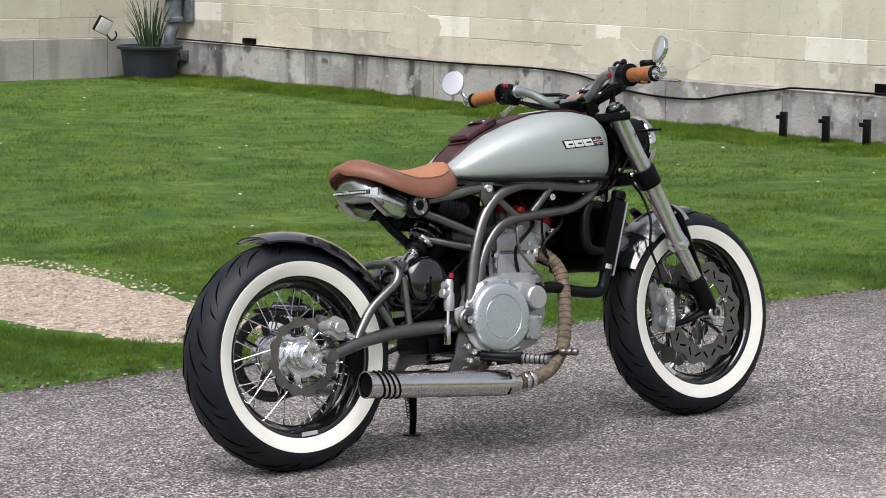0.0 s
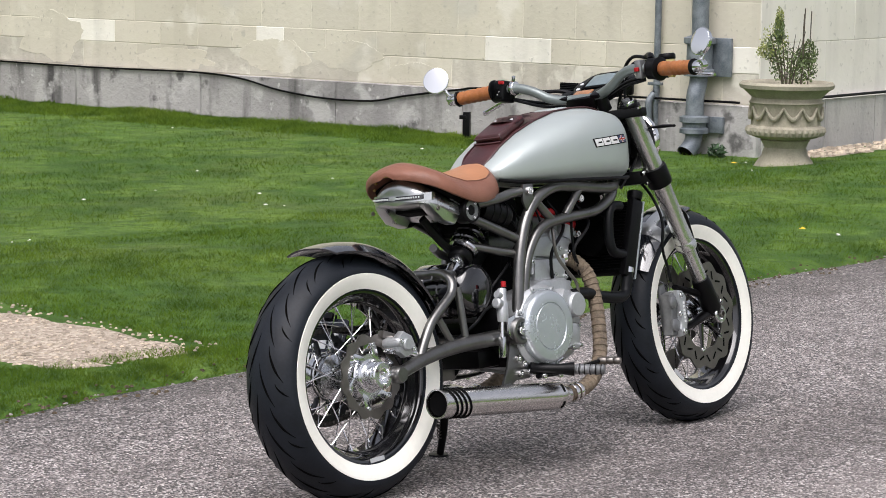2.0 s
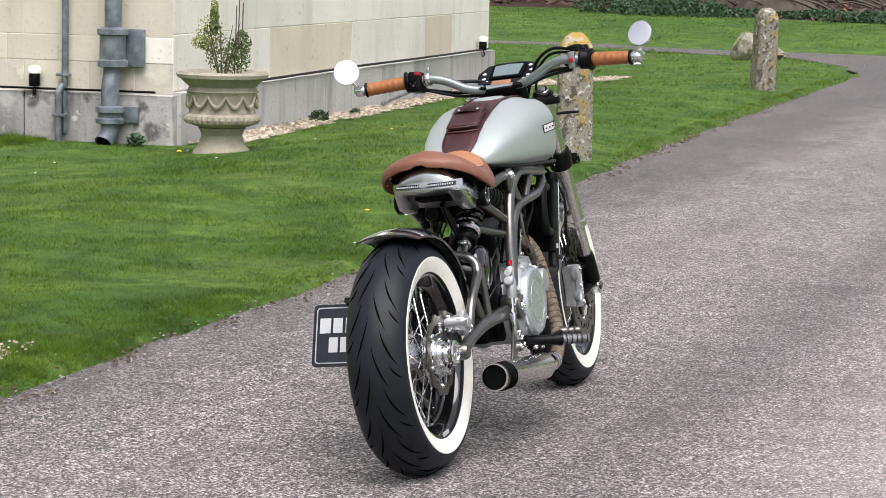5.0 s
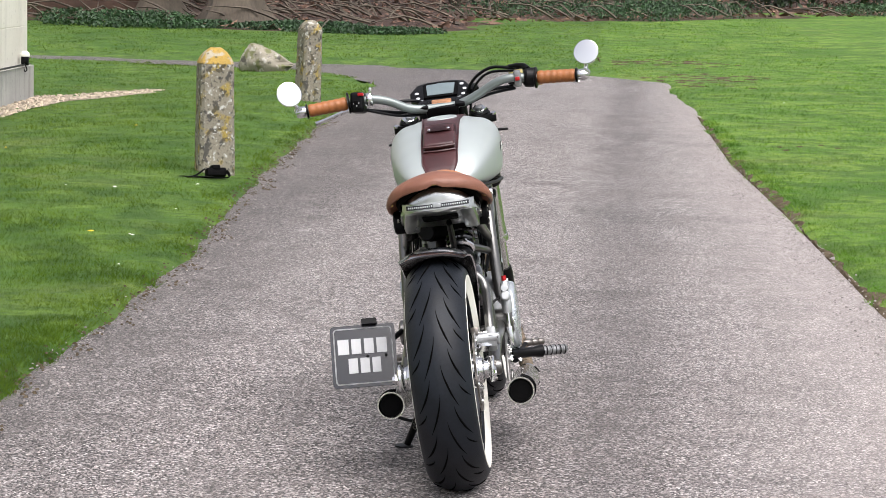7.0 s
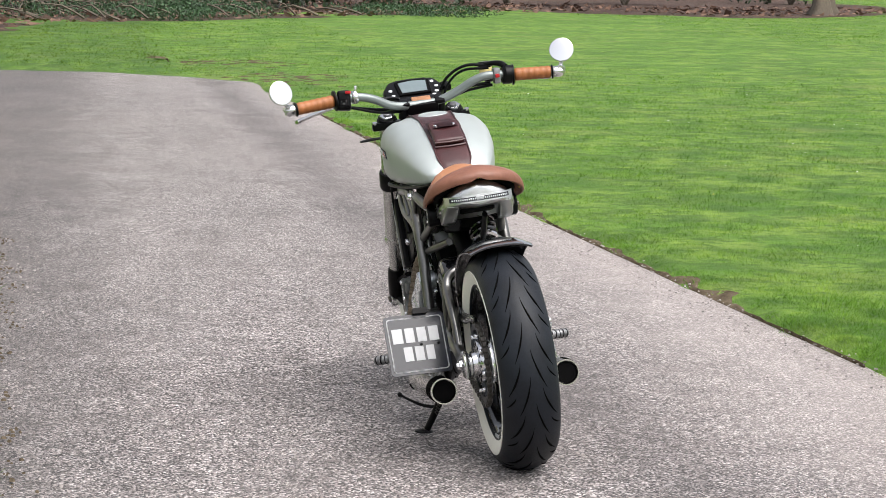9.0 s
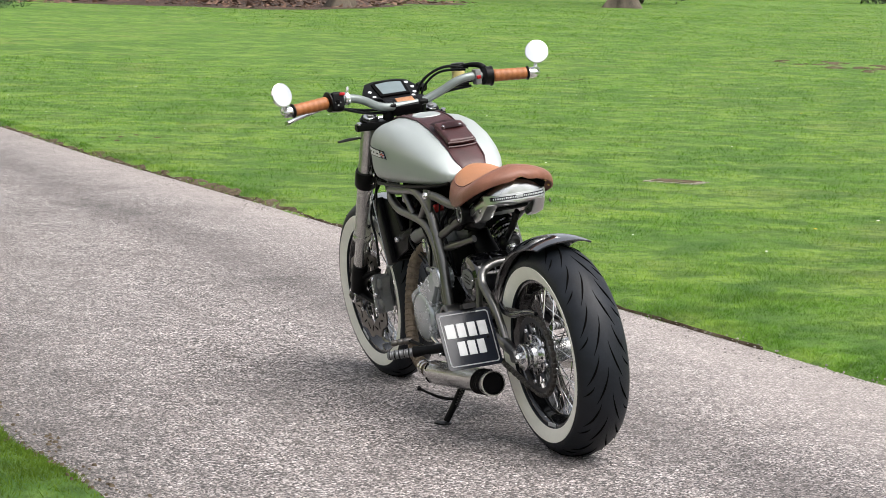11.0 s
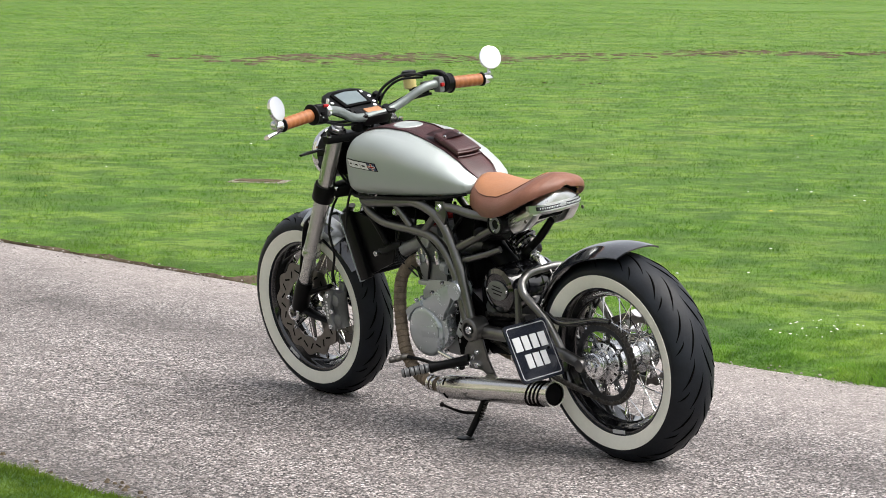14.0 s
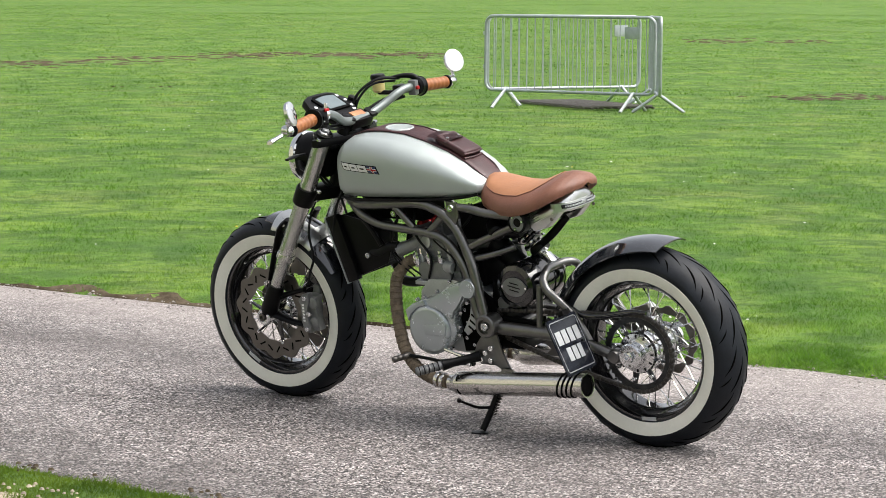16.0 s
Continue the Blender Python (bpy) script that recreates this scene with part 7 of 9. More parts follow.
for side in (1, -1):
    bp("tail_bracket", tail_round(slab([(-0.470, 0.728), (-0.471, 0.717), (-0.455, 0.699), (-0.428, 0.672), (-0.385, 0.658), (-0.368, 0.674), (-0.325, 0.674), (-0.325, 0.708), (-0.40, 0.718), (-0.44, 0.728)], side * 0.062 + SV, side * 0.104 + SV, bevel=0.009)), TAIL_ALLOY, "", tail)
    ring = bp("seat_mount_ring", lathe([(0.031, side * 0.088), (0.0335, side * 0.093), (0.0335, side * 0.128), (0.030, side * 0.132), (0.027, side * 0.132), (0.026, side * 0.126)], 28, "y", (-0.342, SV + 0.004, 0.690)), SATIN_BLACK, "", tail)
    bp("mount_face", lathe([(0.0265, side * 0.120), (0.0265, side * 0.1285), (0.014, side * 0.1285), (0.013, side * 0.118)], 28, "y", (-0.342, SV + 0.004, 0.690)), CAST_DARK, "bolted alloy mount face", tail)
    bp("mount_bore", lathe([(0.0135, side * 0.112), (0.0135, side * 0.121), (0.0001, side * 0.121)], 20, "y", (-0.342, SV + 0.004, 0.690)), MATT_BLACK, "", tail)
    for a in (0.9, 2.9, 5.0):
        bolt((-0.342 + 0.0205 * math.cos(a), side * 0.1285 + SV + 0.004, 0.690 + 0.0205 * math.sin(a)), 0.0045, side, CHROME, 0.004, "ring_bolt", tail)
    for k in range(4):
        bp("vent_slot", box((0.040 - 0.004 * k, 0.002, 0.0022), (-0.388 - 0.004 * k, side * 0.1105 + SV, 0.716 - k * 0.0075), (0, 26, 0), 0.0), CAST_DARK, "", tail)
    bolt((-0.458, side * 0.112 + SV, 0.704), 0.0055, side, DISC, 0.004, "plate_screw", tail)
bp("under_tray", box((0.12, 0.10, 0.022), (-0.385, SV, 0.694), (0, 13, 0), 0.008), MATT_BLACK, "", tail)
bp("tail_stay", tube([(-0.42, -0.03, 0.680), (-0.37, -0.03, 0.63), (-0.32, -0.03, 0.588)], [0.008, 0.009, 0.008], 10, 4, squash=1.5), SATIN_BLACK, "", tail)


# mudguards
def guard(name, cu, cw, spans, put, mat, label, half_list, r_list, drop=(0.028,)):
    rows = []
    n = 40
    for k in range(n):
        f = k / (n - 1)
        a = radians(spans[0] + (spans[1] - spans[0]) * f)
        r = float(np.interp(f, np.linspace(0, 1, len(r_list)), r_list))
        hw = float(np.interp(f, np.linspace(0, 1, len(half_list)), half_list))
        dip = float(np.interp(f, np.linspace(0, 1, len(drop)), drop))
        ring = []
        for th, off in ((1, 0.0), (-1, -0.0045)):
            for j in range(17):
                g = (j / 8 - 1) * th
                rr = r + off - dip * abs(g) ** 2.6
                ring.append((cu + rr * math.cos(a), hw * g * (1 if off == 0 else 0.97), cw + rr * math.sin(a)))
        rows.append(ring)
    return put(name, loft(rows), mat, label)


guard("rear_mudguard", *REAR, (13, 105), bp, CARBON, "glossy black carbon-fibre rear mudguard", (0.080, 0.090, 0.096, 0.098, 0.098, 0.086), (0.334, 0.333, 0.333, 0.334, 0.337, 0.341), (0.030, 0.036, 0.040, 0.038, 0.030, 0.016))
guard("front_mudguard", *FRONT, (89, 150), sp, CARBON, "glossy dark front mudguard", (0.060, 0.072, 0.075, 0.072), (0.327, 0.330, 0.331, 0.328), (0.012, 0.034, 0.038, 0.030))
brace = bmesh.new()
brace_rows = []
for off in (0.006, 0.0015):
    rows = []
    for k in range(9):
        a = radians(96 + 33 * k / 8)
        rows.append([brace.verts.new((FRONT[0] + (0.331 + off - 0.045 * abs(g) ** 2.6) * math.cos(a), 0.078 * g, FRONT[1] + (0.331 + off - 0.045 * abs(g) ** 2.6) * math.sin(a))) for g in (j / 8 - 1 for j in range(17))])
    brace_rows.append(rows)
upper, lower = brace_rows
solid = [[not (k in (3, 4, 5) and j in (1, 2, 6, 7, 8, 9, 13, 14)) for j in range(16)] for k in range(8)]
for k in range(8):
    for j in range(16):
        if solid[k][j]:
            brace.faces.new((upper[k][j], upper[k][j + 1], upper[k + 1][j + 1], upper[k + 1][j]))
            brace.faces.new((lower[k][j], lower[k + 1][j], lower[k + 1][j + 1], lower[k][j + 1]))
            for (k2, j2), (p, q) in (((k - 1, j), ((k, j), (k, j + 1))), ((k + 1, j), ((k + 1, j + 1), (k + 1, j))), ((k, j - 1), ((k + 1, j), (k, j))), ((k, j + 1), ((k, j + 1), (k + 1, j + 1)))):
                if not (0 <= k2 < 8 and 0 <= j2 < 16 and solid[k2][j2]):
                    brace.faces.new((upper[p[0]][p[1]], lower[p[0]][p[1]], lower[q[0]][q[1]], upper[q[0]][q[1]]))
bmesh.ops.recalc_face_normals(brace, faces=brace.faces)
sp("fork_brace", brace, TAIL_ALLOY, "pale grey fork brace with cut-out windows")
for side in (1, -1):
    stay = sp("mudguard_stay", tube([(0.606, side * 0.080, 0.634), (0.636, side * 0.081, 0.604), (0.662, side * 0.083, 0.545), (0.694, side * 0.083, 0.465), (0.716, side * 0.083, 0.400)], [0.016, 0.024, 0.018, 0.013, 0.011], 10, 4, squash=0.5), SATIN_BLACK, "black mudguard stay")
    bolt_at = ((0.640, side * 0.092, 0.598), (0.620, side * 0.091, 0.618), (0.669, side * 0.091, 0.530), (0.710, side * 0.088, 0.420))
    for b in bolt_at:
        bolt(b, 0.007, side, CHROME, 0.006, "stay_bolt", stay, sp)

# forks
F0, F1 = (0.700, 0.340), (0.388, 0.945)
def fork_at(w):
    return F0[0] + (F1[0] - F0[0]) * (w - F0[1]) / (F1[1] - F0[1])


for side in (1, -1):
    v = side * 0.108
    fk = sp("fork_leg", turned([(0.0275, 0), (0.0275, 0.06), (0.0265, 0.08), (0.0265, 0.45), (0.0275, 0.47), (0.0275, 0.62), (0.0265, 0.64), (0.0265, 1.0)], (fork_at(0.525), v, 0.525), (fork_at(0.920), v, 0.920), 28), FORK_GREY, "pale grey upside-down fork tube")
    sp("fork_collar", turned([(0.029, 0), (0.031, 0.1), (0.031, 0.75), (0.029, 1.0)], (fork_at(0.508), v, 0.508), (fork_at(0.53), v, 0.53), 28), FORK_GREY, "", fk)
    sp("fork_slider", turned([(0.021, 0), (0.021, 1.0)], (fork_at(0.37), v, 0.37), (fork_at(0.512), v, 0.512), 24), FORK_GREY, "polished fork slider", fk)
    lug = sp("fork_lug", turned([(0.022, 0), (0.029, 0.15), (0.028, 0.85), (0.025, 1.0)], (0.712, v, 0.312), (fork_at(0.415), v, 0.415), 22), SATIN_BLACK, "black cast fork foot", fk)
    sp("caliper_bracket", tube([(0.705, side * 0.100, 0.318), (0.64, side * 0.088, 0.292), (0.565, side * 0.082, 0.278)], [0.022, 0.017, 0.014], 10, 3, squash=0.6), SATIN_BLACK, "", fk)
    sp("caliper_bracket", tube([(0.685, side * 0.100, 0.365), (0.625, side * 0.090, 0.385), (0.565, side * 0.084, 0.402)], [0.021, 0.015, 0.013], 10, 3, squash=0.6), SATIN_BLACK, "", fk)
    sp("axle_end", lathe([(0.026, side * 0.092), (0.027, side * 0.128), (0.024, side * 0.132), (0.017, side * 0.132), (0.016, side * 0.124), (0.0001, side * 0.124)], 26, "y", (0.716, 0, 0.307)), POLISHED, "", fk)
    sp("axle_nut", lathe([(0.012, side * 0.124), (0.012, side * 0.137), (0.008, side * 0.139), (0.007, side * 0.130), (0.0001, side * 0.130)], 6, "y", (0.716, 0, 0.307)), DISC, "", fk)
    cp = sp("front_caliper", slab([(0.532, 0.395), (0.556, 0.392), (0.574, 0.372), (0.566, 0.352), (0.568, 0.302), (0.560, 0.266), (0.536, 0.262), (0.530, 0.285), (0.540, 0.305), (0.540, 0.345), (0.528, 0.372)], side * 0.078, side * 0.114, bevel=0.006), CAST if side == -1 else CAST_DARK, "four-piston front brake caliper")
    sp("caliper_bridge", slab([(0.508, 0.385), (0.535, 0.392), (0.542, 0.350), (0.540, 0.30), (0.532, 0.265), (0.505, 0.270), (0.512, 0.31), (0.512, 0.345)], side * 0.066, side * 0.100, bevel=0.006), CAST_DARK, "", cp)
    for w in (0.362, 0.296):
        sp("caliper_piston", lathe([(0.019, side * 0.098), (0.019, side * 0.105), (0.015, side * 0.108), (0.0001, side * 0.108)], 18, "y", (0.522, 0, w)), CAST_DARK, "", cp)
    sp("caliper_half", slab([(0.52, 0.408), (0.545, 0.415), (0.562, 0.345), (0.545, 0.275), (0.525, 0.28)], side * 0.050, side * 0.062, bevel=0.005), CAST_DARK, "", cp)
    for u, w in ((0.545, 0.380), (0.533, 0.328), (0.546, 0.276)):
        bolt((u, side * 0.113, w), 0.0085, side, POLISHED, 0.006, "caliper_bolt", cp, sp)
    for k in range(6):
        sp("caliper_mark", box((0.008, 0.0012, 0.0065), (0.5545, side * 0.1145, 0.357 - k * 0.0105), (0, 0, 0), 0.0), WHITE_INK, "", cp)
    sp("lower_clamp_ring", turned([(0.034, 0), (0.036, 0.1), (0.036, 0.9), (0.034, 1)], (fork_at(0.700), v, 0.700), (fork_at(0.752), v, 0.752), 26), SATIN_BLACK, "", fk)
    for w in (0.712, 0.738):
        sp("clamp_bolt", turned([(0.008, 0), (0.008, 0.8), (0.006, 1)], (fork_at(w) - 0.034, v * 0.86, w), (fork_at(w) - 0.046, v * 0.86, w - 0.004), 10), CHROME, "", fk)
    sp("fork_cap", turned([(0.031, 0), (0.033, 0.15), (0.033, 0.55), (0.029, 0.62), (0.0285, 0.95), (0.026, 1.0)], (fork_at(0.912), v, 0.912), (fork_at(0.934), v, 0.934), 24), SATIN_BLACK, "", fk)
    sp("fork_hex", turned([(0.0235, 0), (0.0235, 0.8), (0.021, 1.0)], (fork_at(0.934), v, 0.934), (fork_at(0.942), v, 0.942), 6), POLISHED, "hexagonal fork cap", fk)
    sp("fork_adjuster", turned([(0.011, 0), (0.011, 0.7), (0.008, 1.0)], (fork_at(0.942), v, 0.942), (fork_at(0.947), v, 0.947), 14), CAST_DARK, "", fk)
sp("lower_yoke", slab([(0.50, -0.10), (0.52, -0.11), (0.53, 0.0), (0.52, 0.11), (0.47, 0.11), (0.42, 0.04), (0.42, -0.04), (0.47, -0.11)], 0.706, 0.744, "uv", 0.006), SATIN_BLACK, "black lower fork yoke")
sp("upper_yoke", slab([(0.435, -0.10), (0.412, -0.157), (0.388, -0.158), (0.362, -0.10), (0.335, -0.03), (0.335, 0.03), (0.362, 0.10), (0.388, 0.158), (0.412, 0.157), (0.435, 0.10), (0.41, 0.0)], 0.894, 0.920, "uv", 0.006), SATIN_BLACK, "black upper fork yoke")
sp("stem_nut", turned([(0.022, 0), (0.022, 0.5), (0.015, 0.55), (0.015, 1)], (0.382, 0, 0.920), (0.376, 0, 0.938), 20), POLISHED)
for side in (1, -1):
    sp("yoke_bolt", turned([(0.008, 0), (0.008, 1)], (0.388, side * 0.150, 0.918), (0.386, side * 0.150, 0.923), 10), CHROME)

# handlebar and controls
BAR = [(0.272, 0.405, 1.003), (0.280, 0.33, 1.009), (0.290, 0.26, 1.013), (0.296, 0.205, 1.014), (0.305, 0.155, 1.000), (0.316, 0.105, 0.974), (0.326, 0.06, 0.964), (0.332, 0.0, 0.963), (0.334, -0.055, 0.966), (0.322, -0.115, 0.988), (0.304, -0.17, 1.016), (0.297, -0.22, 1.026), (0.305, -0.30, 1.017), (0.298, -0.37, 1.013), (0.292, -0.425, 1.010)]
bars = bp("handlebar", tube(BAR, 0.0135, 14, 5), BAR_GREY, "grey anodised wide handlebar")


for a, b, name in (((0.272, 0.400, 1.0035), (0.287, 0.282, 1.0115), "L"), ((0.2925, -0.415, 1.0105), (0.3065, -0.300, 1.017), "R")):
    a, b = Vector(a), Vector(b)
    prof = [(0.016, 0)]
    for k in range(25):
        f = k / 24
        prof.append((0.0180 + 0.0018 * abs(math.sin(f * math.pi * 6)) + 0.001 * f, 0.01 + 0.97 * f))
    prof.append((0.016, 1.0))
    bp("grip", turned(prof, a, b, 20), GRIP, "ribbed tan leather handgrip", bars)
    d = (a - b).normalized()
    bp("grip_flange", turned([(0.022, 0), (0.023, 0.3), (0.023, 0.7), (0.02, 1)], a + d * 0.001, a + d * 0.007, 18), SATIN_BLACK, "", bars)
    bp("bar_end", turned([(0.0165, 0), (0.0175, 0.15), (0.0175, 0.7), (0.013, 1.0)], a + d * 0.007, a + d * 0.038, 20), POLISHED, "", bars)
    bp("grip_flange", turned([(0.030, 0), (0.033, 0.2), (0.033, 0.8), (0.028, 1)], b - d * 0.001, b - d * 0.009, 22), SATIN_BLACK, "", bars)

for centre, normal, foot, lab in (((0.226, 0.446, 1.062), (-0.90, -0.38, 0.22), (0.270, 0.428, 1.006), "round polished bar-end mirror tilted to the sky"), ((0.280, -0.454, 1.076), (-0.93, 0.24, 0.28), (0.290, -0.446, 1.013), "round polished bar-end mirror upright over the grip")):
    c, nrm, ft = Vector(centre), Vector(normal).normalized(), Vector(foot)
    head = bp("mirror_head", turned([(0.030, 0), (0.036, 0.25), (0.038, 0.7), (0.0385, 0.95), (0.0365, 1.0)], c - nrm * 0.016, c, 40), POLISHED, lab, bars)
    bp("mirror_glass", turned([(0.0365, 0), (0.0365, 0.9), (0.0355, 1.0)], c - nrm * 0.0015, c + nrm * 0.0012, 40), MIRROR, "", head)
    down = (ft - c).normalized()
    bp("mirror_stem", tube([ft, ft + (c - ft) * 0.25, c + down * 0.036 - nrm * 0.008], [0.0085, 0.006, 0.0055], 10, 3), POLISHED, "", head)
    bp("stem_clamp", turned([(0.013, 0), (0.015, 0.2), (0.015, 0.8), (0.013, 1)], ft - Vector((0.012, 0, 0)), ft + Vector((0.012, 0, 0)), 16), POLISHED, "", head)
    bp("stem_screw", turned([(0.006, 0), (0.006, 1)], ft - Vector((0.0125, 0, 0)), ft - Vector((0.0145, 0, 0)), 10), MATT_BLACK, "", head)

# left switches, clutch lever
sw = bp("switch_block", box((0.055, 0.042, 0.062), (0.294, 0.248, 1.008), (4, 10, -8), 0.010, segs=3), SATIN_BLACK, "black switch block with a red button", bars)
bp("red_switch", box((0.010, 0.018, 0.010), (0.268, 0.236, 1.034), (4, 10, -8), 0.003), RED, "", sw)
bp("rocker", box((0.008, 0.014, 0.012), (0.264, 0.252, 1.012), (4, 10, -8), 0.003), MATT_BLACK, "", sw)
bp("rocker", box((0.008, 0.020, 0.008), (0.265, 0.245, 0.992), (4, 10, -8), 0.002), MATT_BLACK, "", sw)
for k in range(4):
    bp("switch_mark", box((0.0012, 0.004, 0.003), (0.2655, 0.238 + 0.007 * k, 1.001 + 0.008 * (k % 2)), (4, 10, -8), 0.0), WHITE_INK, "", sw)
bp("lever_clamp", turned([(0.019, 0), (0.021, 0.2), (0.021, 0.8), (0.019, 1)], (0.296, 0.222, 1.014), (0.2965, 0.205, 1.015), 20), POLISHED, "", bars)
bp("clutch_perch", box((0.05, 0.03, 0.018), (0.318, 0.232, 1.004), (0, 0, 20), 0.006), POLISHED, "", bars)
bp("choke_lever", box((0.010, 0.008, 0.03), (0.292, 0.210, 1.036), (10, 0, 0), 0.003), POLISHED, "", bars)
bp("clutch_lever", tube([(0.325, 0.245, 0.998), (0.348, 0.275, 0.990), (0.358, 0.32, 0.978), (0.368, 0.37, 0.964), (0.372, 0.392, 0.957), (0.370, 0.398, 0.956)], [0.011, 0.0105, 0.0095, 0.009, 0.0115, 0.009], 10, 4, squash=0.7), POLISHED, "polished clutch lever", bars)
# right controls
bp("throttle_housing", turned([(0.024, 0), (0.030, 0.15), (0.030, 0.8), (0.022, 1)], (0.3065, -0.292, 1.0185), (0.301, -0.258, 1.0225), 22), SATIN_BLACK, "", bars)
bp("throttle_cable_guide", tube([(0.302, -0.272, 1.045), (0.315, -0.262, 1.056), (0.335, -0.24, 1.060), (0.36, -0.21, 1.058)], [0.011, 0.010, 0.008, 0.005], 10, 4), SATIN_BLACK, "", bars)
bp("kill_switch", box((0.030, 0.022, 0.050), (0.294, -0.240, 1.022), (0, 0, 5), 0.006), CAST_DARK, "", bars)
bp("red_switch", box((0.010, 0.014, 0.012), (0.277, -0.240, 1.022), (0, 0, 5), 0.003), RED, "", bars)
bp("brake_master_cylinder", box((0.055, 0.045, 0.026), (0.335, -0.235, 1.018), (0, 0, -12), 0.007), SATIN_BLACK, "", bars)
pot = bp("brake_fluid_reservoir", lathe([(0.016, 1.004), (0.021, 1.010), (0.0215, 1.048)], 22, "z", (0.432, -0.232, 0)), FLUID, "yellowed fluid reservoir with black cap", bars)
bp("reservoir_arm", tube([(0.340, -0.235, 1.014), (0.385, -0.234, 1.004), (0.432, -0.232, 1.004)], [0.009, 0.007, 0.009], 8, 3), SATIN_BLACK, "", pot)
bp("reservoir_cap", lathe([(0.023, 1.046), (0.0245, 1.049), (0.0245, 1.058), (0.021, 1.063), (0.0001, 1.064)], 22, "z", (0.432, -0.232, 0)), SATIN_BLACK, "", pot)
bp("brake_lever", tube([(0.345, -0.262, 1.008), (0.366, -0.30, 1.004), (0.374, -0.35, 0.998), (0.378, -0.405, 0.990), (0.378, -0.424, 0.986)], [0.009, 0.008, 0.0072, 0.0085, 0.007], 10, 4, squash=0.6), POLISHED, "polished brake lever", bars)
bp("lever_adjuster", turned([(0.007, 0), (0.007, 1)], (0.352, -0.292, 1.0), (0.352, -0.31, 0.998), 10), BRASS, "", bars)
for pts, r in (([(0.345, -0.235, 1.052), (0.372, -0.16, 1.062), (0.405, -0.10, 1.030), (0.425, -0.07, 0.975), (0.43, -0.05, 0.92), (0.47, -0.04, 0.85)], 0.0048), ([(0.36, -0.23, 1.045), (0.388, -0.15, 1.046), (0.412, -0.10, 1.005), (0.425, -0.08, 0.94), (0.46, -0.07, 0.86)], 0.0042),
               ([(0.330, -0.225, 1.000), (0.352, -0.15, 0.995), (0.372, -0.08, 0.972), (0.40, -0.03, 0.95)], 0.0052), ([(0.325, -0.23, 0.993), (0.345, -0.15, 0.984), (0.365, -0.08, 0.962), (0.39, -0.03, 0.94)], 0.0045),
               ([(0.318, 0.212, 1.006), (0.340, 0.14, 0.996), (0.36, 0.08, 0.99), (0.40, 0.05, 0.97)], 0.0055), ([(0.31, 0.235, 0.985), (0.332, 0.15, 0.965), (0.352, 0.08, 0.955), (0.39, 0.05, 0.935)], 0.0048), ([(0.305, 0.235, 0.985), (0.325, 0.14, 0.955), (0.345, 0.06, 0.945), (0.38, 0.02, 0.93)], 0.0045)):
    bp("control_cable", tube(pts, r, 8, 6), RUBBER_HOSE, "", bars)

# instrument pod
TILT = Matrix.Translation((0.440, 0.006, 0.992)) @ Matrix.Rotation(radians(-27), 4, "Y") @ Matrix.Diagonal((1.13, 1.13, 1.0, 1.0))
pod_outline = [(-0.100, -0.036), (-0.088, -0.044), (-0.045, -0.062), (-0.01, -0.084), (0.015, -0.086), (0.055, -0.066), (0.066, -0.04), (0.068, 0.0), (0.066, 0.04), (0.055, 0.066), (0.015, 0.086), (-0.01, 0.084), (-0.045, 0.062), (-0.088, 0.044), (-0.100, 0.036)]
pod = bp("instrument_pod", slab(pod_outline, -0.014, 0.012, "uv", 0.006, m=TILT), SATIN_BLACK, "black instrument pod with a grey display")
x = slab([(-0.028, -0.046), (0.042, -0.050), (0.050, -0.034), (0.052, 0.034), (0.042, 0.050), (-0.028, 0.046)], 0.010, 0.019, "uv", 0.004, m=TILT)
bp("display_bezel", x, MATT_BLACK, "", pod)
bp("display", slab([(-0.020, -0.036), (0.036, -0.040), (0.042, 0.0), (0.036, 0.040), (-0.020, 0.036)], 0.018, 0.0205, "uv", 0.001, m=TILT), LCD, "blank grey-green display", pod)
for a, b in ((-0.020, -0.062), (0.008, -0.066), (0.036, -0.058), (-0.038, -0.052), (-0.020, 0.062), (0.008, 0.066), (-0.038, 0.052)):
    x = lathe([(0.0058, 0.010), (0.0058, 0.014), (0.003, 0.0155), (0.0001, 0.0155)], 12, "z", (a, b, 0))
    bmesh.ops.transform(x, matrix=TILT, verts=x.verts)
    bp("warning_lens", x, LENS, "", pod)
bp("clamp_block", box((0.058, 0.100, 0.036), (0.346, 0.0, 0.960), (0, -27, 0), 0.008), SATIN_BLACK, "", pod)
x = box((0.024, 0.054, 0.006), (-0.0845, -0.005, 0.0335), (0, 0, 0), 0.003)
bmesh.ops.transform(x, matrix=TILT, verts=x.verts)
plaque = bp("plaque", x, AMBER, "copper plaque with unreadable lines", pod)
for k in range(4):
    x = box((0.0022, 0.042 - 0.006 * k, 0.0008), (-0.079 - 0.0042 * k, -0.005, 0.0358), (0, 0, 0), 0.0)
    bmesh.ops.transform(x, matrix=TILT, verts=x.verts)
    bp("plaque_line", x, MATT_BLACK, "", plaque)
x = box((0.012, 0.068, 0.007), (-0.056, 0.0, 0.014), (0, 0, 0), 0.003)
bmesh.ops.transform(x, matrix=TILT, verts=x.verts)
bp("pod_button", x, SATIN_BLACK, "", pod)
x = box((0.03, 0.022, 0.022), (0.0, -0.092, 0.012), (0, 0, 20), 0.005)
bmesh.ops.transform(x, matrix=TILT, verts=x.verts)
bp("pod_button", x, SATIN_BLACK, "", pod)
